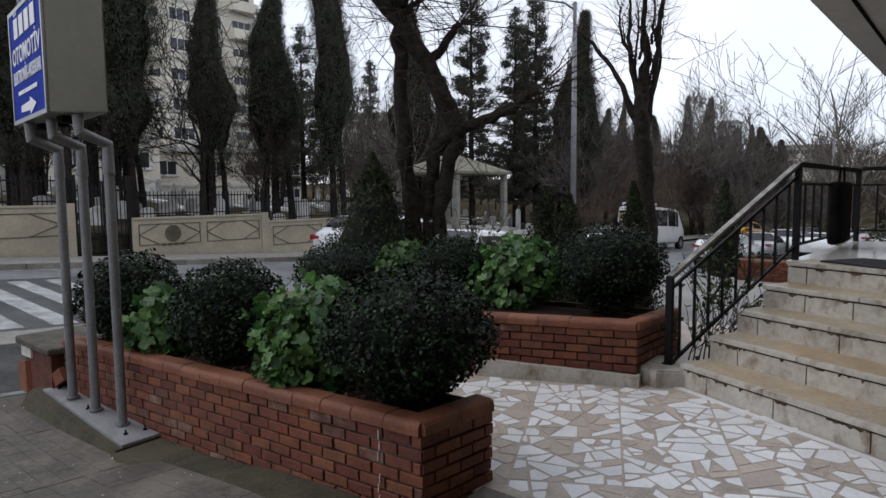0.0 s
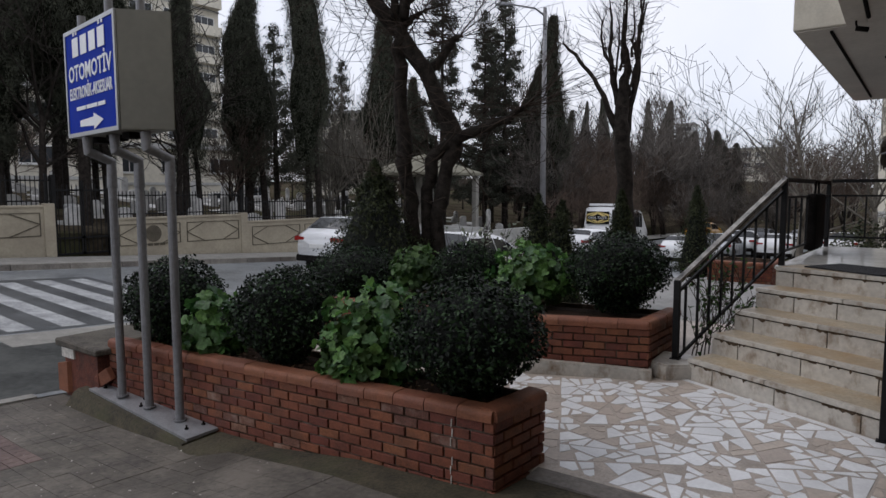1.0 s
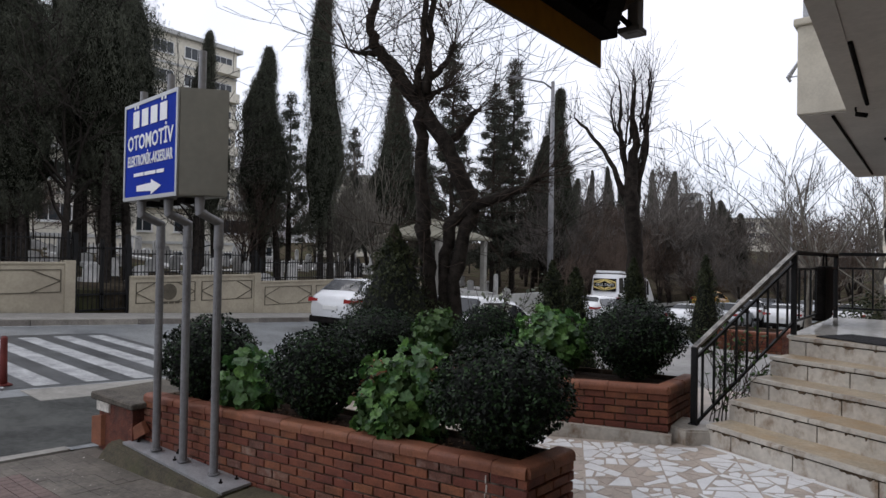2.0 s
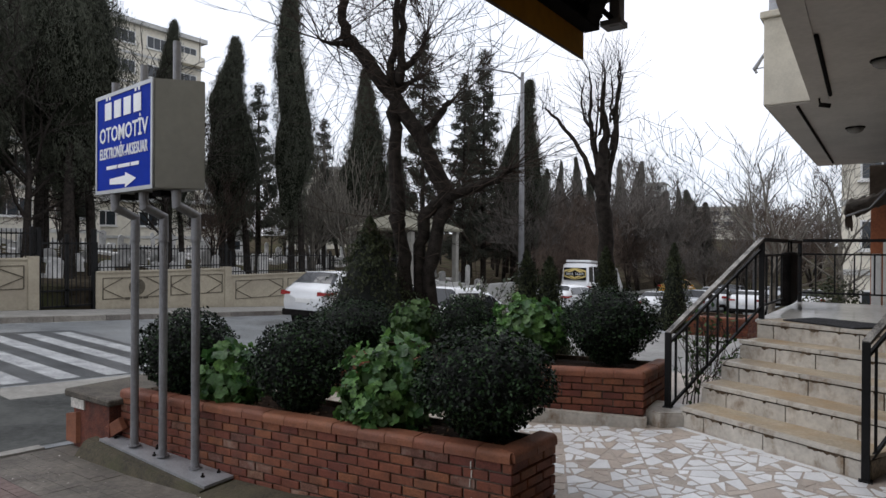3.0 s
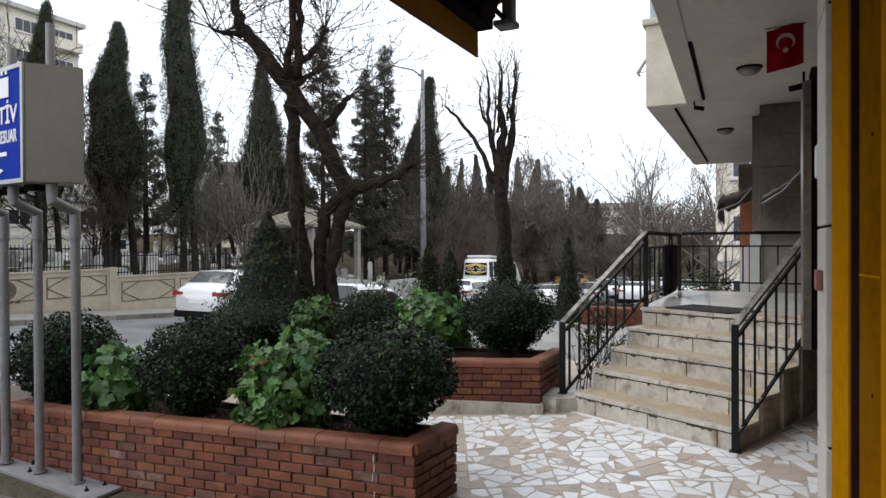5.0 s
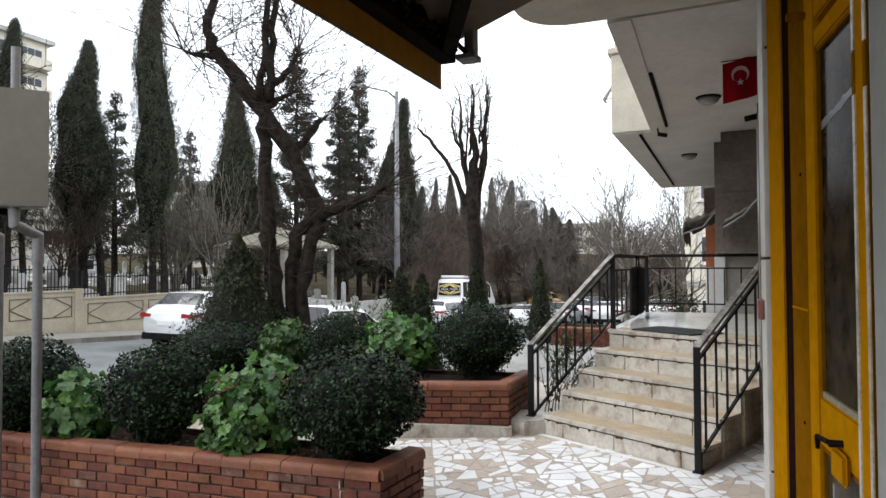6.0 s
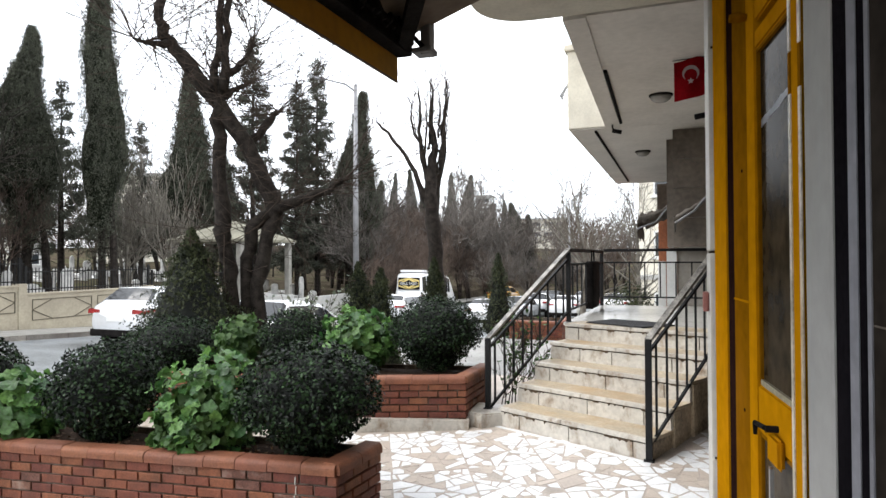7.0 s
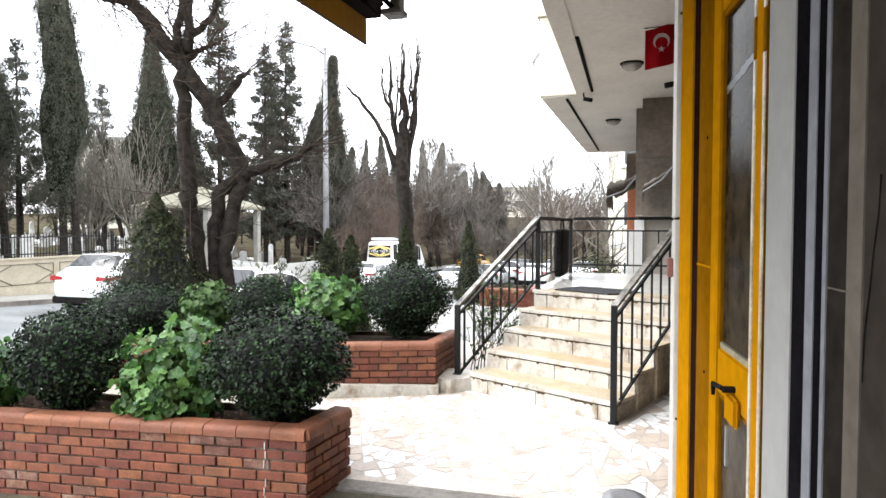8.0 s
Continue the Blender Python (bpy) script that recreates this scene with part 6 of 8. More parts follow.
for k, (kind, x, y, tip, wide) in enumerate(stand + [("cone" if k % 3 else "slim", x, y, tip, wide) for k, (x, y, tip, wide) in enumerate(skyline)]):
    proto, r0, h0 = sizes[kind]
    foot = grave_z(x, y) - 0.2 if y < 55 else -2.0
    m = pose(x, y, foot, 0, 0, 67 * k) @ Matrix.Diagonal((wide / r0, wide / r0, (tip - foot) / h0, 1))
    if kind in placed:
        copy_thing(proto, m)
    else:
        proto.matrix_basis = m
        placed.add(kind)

# ---- bare woods ----
woods = [bare_tree("bare_tree", "leafless brown graveyard tree with dense twigs", 7.0, 80 + k, ("brush", "brush_grey", "brush")[k], 4, 4, 0.0125, 0.12, 0.5, 0.18, (1, 2, 3)[k]) for k in range(3)]
spots = []
rng = random.Random(71)
for k in range(15):
    spots.append((rng.uniform(-44, -20.5), rng.uniform(3, 44), rng.uniform(0.7, 1.2)))
for k in range(58):
    y = rng.uniform(46, 84)
    f = rng.uniform(-0.62, -0.03)
    spots.append((f * y, y, rng.uniform(0.85, 1.35) * (1.08 if f > -0.42 else 1.0)))
for k in range(14):
    y = rng.uniform(43, 52)
    spots.append((rng.uniform(-0.36, -0.13) * y, y, rng.uniform(0.5, 0.75)))
for k in range(12):
    y = rng.uniform(30, 46)
    spots.append((rng.uniform(-0.55, -0.4) * y, y, rng.uniform(0.6, 0.9)))
for k, (x, y, s) in enumerate(spots):
    m = pose(x, y, ground_z(x, y) - 0.1, 0, 0, rng.uniform(0, 360)) @ Matrix.Scale(s, 4)
    if k < 3:
        woods[k].matrix_basis = m
    else:
        copy_thing(woods[k % 3], m)
front_tree = bare_tree("bare_tree", "dark leafless graveyard tree with crooked spreading limbs", 7.0, 84, "bark", 4, 4, 0.011, 0.13, 0.55, 0.12)
front_tree.matrix_basis = pose(-20.9, 6.6, grave_z(-20.9, 6.6) - 0.1, 0, 0, 110) @ Matrix.Scale(1.1, 4)
copy_thing(front_tree, pose(-20.4, 10.6, grave_z(-20.4, 10.6) - 0.1, 0, 0, 200) @ Matrix.Scale(0.9, 4))
rng = random.Random(72)
for k in range(30):
    y = rng.uniform(38, 60)
    x = rng.uniform(-1.35, -0.6) * y
    if x < -60 and y < 56:
        continue
    copy_thing(woods[k % 3], pose(x, y, ground_z(x, y) - 0.1, 0, 0, rng.uniform(0, 360)) @ Matrix.Scale(rng.uniform(0.55, 0.85) / woods[k % 3].scale[0], 4))
saps = bare_tree("sapling", "slender pale-barked leafless sapling", 5.0, 91, "pale_bark", 3, 3, 0.012, 0.07, 0.3, 0.45, 4)
saps.matrix_basis = pose(-19.8, 19.2, 0.1)
for x, y, k, turn in ((-21.4, 18.3, 1.1, 160), (-25.6, 22.4, 1.15, 300)):
    copy_thing(saps, pose(x, y, grave_z(x, y) - 0.1, 0, 0, turn) @ Matrix.Scale(k, 4))

# ---- sign on three poles ----
slab = thing("sign_footing", "mossy sloping concrete footing under the sign poles", "footing")
bm = bmesh.new()
hexa(bm, [(-6.0, 1.07, -0.6), (-4.1, 1.10, -0.6), (-4.1, 1.535, -0.6), (-5.95, 1.41, -0.6), (-5.85, 1.235, -0.246), (-4.1, 1.22, -0.322), (-4.1, 1.53, -0.312), (-5.85, 1.405, -0.236)])
bmesh.ops.bevel(bm, geom=bm.edges[:], offset=0.02, segments=2, affect="EDGES")
part("block", bm, M["mossy_concrete"], slab)
bm = bmesh.new()
hexa(bm, [(-4.098, 1.06, -0.6), (-3.56, 1.04, -0.6), (-3.40, 1.575, -0.6), (-4.098, 1.535, -0.6), (-4.098, 1.20, -0.327), (-3.62, 1.12, -0.325), (-3.48, 1.572, -0.298), (-4.098, 1.532, -0.314)])
part("apron", bm, M["mossy_concrete"], slab, "thin cement apron tapering out along the bricks")
sign = thing("shop_sign", "blue lightbox sign on three grey poles pointing the way", "sign")
bm = bmesh.new()
hexa(bm, [(x, y, z + dz) for dz in (0.0, 0.02) for x, y, z in ((-5.68, 1.285, -0.246), (-4.13, 1.28, -0.320), (-4.115, 1.528, -0.306), (-5.62, 1.425, -0.234))])
part("base_plate", bm, M["galvanised"], sign, "galvanised steel base plate")
for (x, y, z) in ((-5.57, 1.375, -0.225), (-4.95, 1.37, -0.26), (-4.28, 1.37, -0.293), (-4.25, 1.49, -0.288), (-5.05, 1.455, -0.24)):
    bm = bmesh.new()
    tube(bm, [(x, y, z - 0.01), (x, y, z + 0.035)], 0.007, 6)
    tube(bm, [(x, y, z), (x, y, z + 0.014)], 0.016, 6)
    part("bolt", bm, M["dark_part"], sign, "rusty bolt and nut")
for (x, y, zb, zt) in ((-5.26, 1.372, -0.23, 2.81), (-4.87, 1.397, -0.252, 2.90), (-4.46, 1.423, -0.275, 3.02)):
    u, v = x + 0.035, y - 0.19
    bm = bmesh.new()
    tube(bm, [(x, y, zb), (x, y, 1.6)], 0.033, 14)
    tube(bm, [(x, y, zb), (x, y, zb + 0.012)], 0.05, 14)
    tube(bm, [(x, y, 1.505), (x, y, 1.512)], 0.0415, 14)
    tube(bm, [(x, y, 1.513), (x, y, 1.515), (x, y, 1.712), (u, v, 1.785), (u, v, 1.895)], [0.036, 0.0395, 0.0395, 0.038, 0.038], 14)
    tube(bm, [(u, v, 1.88), (u, v, zt)], 0.03, 12)
    part("pole", bm, M["pole_grey"], sign, "grey painted steel pole with a mitred elbow")
F0, F1 = Vector((-5.52, 1.178, 0)), Vector((-4.47, 1.077, 0))
fd = (F1 - F0).normalized()
fn = Vector((-fd.y, fd.x, 0))
B0, B1 = F0 + fn * 0.30, F1 + fn * 0.30 + fd * 0.20
bm = bmesh.new()
hexa(bm, [(*p.xy, z) for z in (1.90, 2.72) for p in (F0, F1, B1, B0)])
bmesh.ops.bevel(bm, geom=bm.edges[:], offset=0.008, segments=2, affect="EDGES")
part("case", bm, M["sign_case"], sign, "grey-brown metal case")
bm = bmesh.new()
w = (F1 - F0).length
for (u0, u1, z0, z1) in ((0, w, 1.90, 1.93), (0, w, 2.69, 2.72), (0, 0.03, 1.93, 2.69), (w - 0.03, w, 1.93, 2.69)):
    p = [F0 + fd * u0 - fn * 0.012, F0 + fd * u1 - fn * 0.012, F0 + fd * u1 + fn * 0.002, F0 + fd * u0 + fn * 0.002]
    hexa(bm, [(*q.xy, z0) for q in p] + [(*q.xy, z1) for q in p])
part("frame", bm, M["aluminium"], sign, "light metal edge frame")
bm = bmesh.new()
p = [F0 + fd * 0.03 - fn * 0.006, F0 + fd * (w - 0.03) - fn * 0.006, F0 + fd * (w - 0.03) + fn * 0.002, F0 + fd * 0.03 + fn * 0.002]
hexa(bm, [(*q.xy, 1.93) for q in p] + [(*q.xy, 2.69) for q in p])
part("blue_face", bm, M["sign_blue"], sign, "blue plastic face")


def on_sign(u, z, out=0.009):
    q = F0 + fd * (w / 2 + u) - fn * out
    m = Matrix.Translation((q.x, q.y, z)) @ Matrix.Rotation(math.atan2(fd.y, fd.x), 4, "Z") @ Matrix.Rotation(radians(90), 4, "X")
    return m


# company mark: four plain white block shapes
for k in range(4):
    bm = bmesh.new()
    u = -0.27 + 0.18 * k
    box(bm, u - 0.065, -0.07, 0, u + 0.065, 0.07, 0.003)
    if k in (0, 3):
        box(bm, u - 0.045, 0.09, 0, u - 0.015, 0.115, 0.003)
        box(bm, u + 0.015, 0.09, 0, u + 0.045, 0.115, 0.003)
    bm.transform(on_sign(0, 2.575))
    part("mark_block", bm, M["white_letter"], sign, "plain white block")
text_mesh("lettering", "OTOMOTİV", 0.172, on_sign(0, 2.375), M["white_letter"], sign, 0.95, bold=0.0025)
text_mesh("lettering", "ELEKTRONİK-AKSESUAR", 0.125, on_sign(0, 2.225), M["white_letter"], sign, 0.64, bold=0.0018)
bm = bmesh.new()
for u0, u1 in ((-0.3, -0.1), (-0.08, 0.14), (0.16, 0.3)):
    box(bm, u0, -0.014, 0, u1, 0.014, 0.003)
bm.transform(on_sign(0, 2.11))
part("small_line", bm, M["white_letter"], sign, "small white line of bars")
bm = bmesh.new()
vs = [bm.verts.new((x, y, 0.003)) for x, y in ((-0.29, -0.028), (0.07, -0.04), (0.07, -0.075), (0.31, 0.0), (0.07, 0.075), (0.07, 0.04), (-0.29, 0.028))]
bm.faces.new(vs)
bm.transform(on_sign(0, 1.995) @ Matrix.Scale(0.82, 4))
part("arrow", bm, M["white_letter"], sign, "white arrow")
for k in range(3):
    bm = bmesh.new()
    q = F0.lerp(F1, 0.25 + 0.3 * k) + fn * 0.15
    box(bm, q.x - 0.06, q.y - 0.06, 1.855, q.x + 0.06, q.y + 0.06, 1.903, 0.01)
    part("clamp", bm, M["dark_part"], sign, "dark clamp under the case")
bm = bmesh.new()
box(bm, 0, 0, 0, 0.2, 0.05, 0.11, 0.008)
bm.transform(pose(-5.625, 1.355, -0.222, 8, -28, 6))
tagged(link_mesh("loose_brick", bm, M["coping"]), "broken loose brick leaning on the planter", "brick")

# ---- red bollards ----
for k, (x, y) in enumerate(((-10.0, 1.58), (-9.5, 1.55))):
    z = road_z(x, y)
    bol = thing("bollard", "faded red plastic street bollard on a square foot", "bollard", (x, y, z), group="red bollards")
    bm = bmesh.new()
    lathe(bm, [(0.048, 0.02), (0.043, 0.3), (0.04, 0.62), (0.025, 0.645)], 14)
    part("post", bm, M["bollard_red"], bol, "", True)
    bm = bmesh.new()
    box(bm, -0.085, -0.085, 0, 0.085, 0.085, 0.025, 0.01)
    part("foot", bm, M["bollard_red"], bol)

# ---- graveyard wall, fence and gate ----
WX = -17.8


def panel_lines(th, y0, y1, z0, z1):
    """A dark line frame with a chevron at each end, raised on the wall's face."""
    bm = bmesh.new()
    x = WX + 0.004
    zm, c = (z0 + z1) / 2, (y1 - y0) * 0.32
    segs = [((y0, z0), (y1, z0)), ((y0, z1), (y1, z1)), ((y0, z0), (y0, z1)), ((y1, z0), (y1, z1)), ((y0, zm), (y0 + c, z1)), ((y0, zm), (y0 + c, z0)), ((y1, zm), (y1 - c, z1)), ((y1, zm), (y1 - c, z0))]
    for i, (p, q) in enumerate(segs):
        bar(bm, (x + 0.0006 * i, *p), (x + 0.0006 * i, *q), 0.022, 0.022)
    part("panel_line", bm, M["wall_line"], th, "thin dark line frame")


def wall_section(y0, y1, top, n, fence=True):
    base = min(far_walk_z(WX, y0), far_walk_z(WX, y1)) - 0.3
    th = thing("graveyard_wall", "beige plastered wall section with dark line panels and iron fence", "wall", group="graveyard wall", kind="structure")
    bm = bmesh.new()
    box(bm, WX - 0.25, y0, base, WX, y1, top)
    part("plaster", bm, M["wall_beige"], th)
    bm = bmesh.new()
    box(bm, WX - 0.28, y0, top + 0.002, WX + 0.03, y1, top + 0.06, 0.01)
    part("cap", bm, M["wall_beige"], th, "projecting cap")
    bm = bmesh.new()
    box(bm, WX - 0.27, y1 - 0.26, base, WX + 0.035, y1 - 0.002, top + 0.10, 0.01)
    part("pier", bm, M["wall_beige"], th, "plain end pier")
    span = (y1 - y0 - 0.3) / n
    zb = max(far_walk_z(WX, y0), far_walk_z(WX, y1)) + 0.25
    for k in range(n):
        panel_lines(th, y0 + 0.18 + k * span, y0 + (k + 1) * span - 0.05, max(zb, top - 0.78), top - 0.14)
    if fence:
        zt = top + 0.06
        for z in (zt + 0.10, zt + 0.62):
            bm = bmesh.new()
            bar(bm, (WX - 0.12, y0, z), (WX - 0.12, y1, z), 0.035, 0.035)
            part("fence_rail", bm, M["black_iron"], th)
        bm = bmesh.new()
        m = int((y1 - y0) / 0.105)
        for k in range(m):
            y = y0 + (k + 0.5) * (y1 - y0) / m
            bar(bm, (WX - 0.12, y, zt), (WX - 0.12, y, zt + 0.74), 0.018, 0.018)
        tagged(part("fence_bars", bm, M["black_iron"], th, "thin black iron bars"), kind="stuff")
        for y in (y0 + 0.05, y1 - 0.13):
            bm = bmesh.new()
            box(bm, WX - 0.155, y - 0.035, zt, WX - 0.085, y + 0.035, zt + 0.8)
            part("fence_post", bm, M["black_iron"], th)
    return th


wall_section(-9.5, -4.4, 1.45, 2)
wall_section(-4.4, 0.6, 1.3, 2)
wall_section(0.6, 5.72, 1.09, 2)
wall_section(7.15, 11.5, 0.70, 2)
wall_section(11.5, 16.25, 0.46, 2)
wall_section(16.25, 20.3, 0.26, 2)
wall_section(31.0, 36.0, -0.75, 2, False)
wall_section(36.0, 41.0, -0.95, 2, False)
wall_section(41.0, 46.0, -1.1, 2, False)
# grey coursed stone steps below the pavilion
th = thing("stone_retaining_wall", "grey coursed stone wall below the pavilion", "wall", kind="structure")
for k in range(4):
    bm = bmesh.new()
    box(bm, WX - 0.3 - 0.02 * k, 20.32, -2.2 + k * 0.42, WX - 0.01 - 0.02 * k, 30.98, -1.79 + k * 0.42 + 0.005)
    part("course", bm, M["flat_grey"], th, "grey stone course")

gate = thing("iron_gate", "black iron double gate standing between the wall's ends", "gate", kind="structure")
g0, g1 = 5.74, 7.13
gz = far_walk_z(WX, 6.4)
for (a, b) in ((g0, (g0 + g1) / 2 - 0.01), ((g0 + g1) / 2 + 0.01, g1)):
    leaf = new("gate_leaf")
    leaf.parent = gate
    bm = bmesh.new()
    for z in (gz + 0.08, gz + 0.5, gz + 1.75):
        bar(bm, (WX - 0.1, a, z), (WX - 0.1, b, z), 0.04, 0.05)
    for y in (a + 0.02, b - 0.02):
        bar(bm, (WX - 0.1, y, gz + 0.05), (WX - 0.1, y, gz + 2.0), 0.04, 0.04)
    part("leaf_frame", bm, M["black_iron"], leaf)
    bm = bmesh.new()
    for k in range(5):
        y = a + (k + 1) * (b - a) / 6
        bar(bm, (WX - 0.1, y, gz + 0.06), (WX - 0.1, y, gz + 1.9), 0.02, 0.02)
    part("leaf_bars", bm, M["black_iron"], leaf)
for y in (g0 - 0.0, g1 + 0.0):
    bm = bmesh.new()
    box(bm, WX - 0.16, y - 0.05, gz - 0.2, WX - 0.04, y + 0.05, gz + 2.15)
    part("gate_post", bm, M["black_iron"], gate)

crest = thing("wall_crest", "dark round town crest with a line of plain bars below", "plaque")
bm = bmesh.new()
tube(bm, [(WX + 0.001, 8.3, 0.28), (WX + 0.02, 8.3, 0.28)], 0.24, 20)
part("disc", bm, M["wall_line"], crest)
bm = bmesh.new()
for k in range(4):
    box(bm, WX + 0.001, 7.95 + k * 0.18, -0.07, WX + 0.012, 8.09 + k * 0.18, 0.0)
part("bars", bm, M["wall_line"], crest, "plain dark bars")

# ---- gravestones ----
rng = random.Random(17)
gs_protos = []
for k in range(3):
    g = thing("gravestone", "pale weathered upright gravestone", "gravestone", group="gravestones")
    bm = bmesh.new()
    h = (0.9, 1.15, 0.75)[k]
    w2 = (0.24, 0.2, 0.3)[k]
    pts = [(-w2, 0.0), (w2, 0.0), (w2, h * 0.8)] + [(w2 * math.cos(a), h * 0.8 + w2 * 0.8 * math.sin(a)) for a in (0.5, 1.05, 1.57, 2.09, 2.64)] + [(-w2, h * 0.8)]
    f = [bm.verts.new((-0.05, y, z)) for y, z in pts]
    b = [bm.verts.new((0.05, y, z)) for y, z in pts]
    bm.faces.new(f[::-1])
    bm.faces.new(b)
    for i in range(len(pts)):
        bm.faces.new((f[i], f[(i + 1) % len(pts)], b[(i + 1) % len(pts)], b[i]))
    part("stone", bm, M["stone_grave"], g)
    bm = bmesh.new()
    box(bm, -1.7, -w2 - 0.1, -0.3, -0.06, w2 + 0.1, 0.22, 0.02)
    part("grave_kerb", bm, M["stone_grave"], g, "low stone grave surround")
    gs_protos.append(g)
k = 0
for row in range(10):
    for j in range(22 + row):
        x = -20.4 - row * 2.3 + rng.uniform(-0.4, 0.4)
        y = 1.5 + j * 1.4 + rng.uniform(-0.5, 0.5)
        if rng.random() < 0.25 or (20 < y < 29 and x > -24):
            continue
        m = pose(x, y, grave_z(x, y) - 0.05, rng.uniform(-4, 4), rng.uniform(-5, 5), rng.uniform(-15, 15)) @ Matrix.Diagonal((1, rng.uniform(0.5, 1.2), rng.uniform(0.55, 1.15), 1))
        if k < 3:
            gs_protos[k].matrix_basis = m
        else:
            copy_thing(gs_protos[k % 3], m)
        k += 1

# ---- pavilion ----
pav = thing("pavilion", "open pavilion with a shallow pyramid roof on pale columns", "pavilion", (-20.75, 24.3, 0), 0)
bm = bmesh.new()
e = 2.2
base4 = [bm.verts.new((x, y, 2.3)) for x, y in ((-e, -e), (e, -e), (e, e), (-e, e))]
fasc = [bm.verts.new((x, y, 2.42)) for x, y in ((-e, -e), (e, -e), (e, e), (-e, e))]
apex = bm.verts.new((0, 0, 3.42))
bm.faces.new(base4[::-1])
for i in range(4):
    bm.faces.new((base4[i], base4[(i + 1) % 4], fasc[(i + 1) % 4], fasc[i]))
    bm.faces.new((fasc[i], fasc[(i + 1) % 4], apex))
part("roof", bm, M["roof_felt"], pav, "moss-tinted grey roof")
for sx in (-1, 1):
    for sy in (-1, 1):
        bm = bmesh.new()
        box(bm, sx * 1.9 - 0.13, sy * 1.9 - 0.13, -1.4, sx * 1.9 + 0.13, sy * 1.9 + 0.13, 2.3, 0.02)
        part("column", bm, M["concrete"], pav, "pale stone column")
bm = bmesh.new()
box(bm, -2.1, -2.1, -1.6, 2.1, 2.1, -0.35)
part("plinth", bm, M["flat_grey"], pav, "grey stone plinth")

# ---- street lamp ----
lampx, lampy = -16.15, 28.5
lz = far_walk_z(lampx, lampy)
sl = thing("street_lamp", "tall grey steel street lamp with a single arm", "street lamp", (lampx, lampy, lz))
bm = bmesh.new()
tube(bm, [(0, 0, -0.1), (0, 0, 6), (0, 0, 12.4)], [0.17, 0.14, 0.10], 12)
part("pole", bm, M["pole_grey"], sl, "", True)
bm = bmesh.new()
ax = Vector((-0.85, -0.5, 0)).normalized()
tube(bm, [(0, 0, 12.0), tuple(ax * 0.5 + Vector((0, 0, 12.38))), tuple(ax * 1.7 + Vector((0, 0, 12.62)))], [0.06, 0.05, 0.045], 8)
part("arm", bm, M["pole_grey"], sl, "", True)
bm = bmesh.new()
bar(bm, tuple(ax * 1.6 + Vector((0, 0, 12.62))), tuple(ax * 2.4 + Vector((0, 0, 12.70))), 0.26, 0.13)
bmesh.ops.bevel(bm, geom=bm.edges[:], offset=0.04, segments=2, affect="EDGES")
part("lamp_head", bm, M["galvanised"], sl)
copy_thing(sl, pose(-7.5, 45, -2.6, 0, 0, 10) @ Matrix.Scale(0.58, 4))


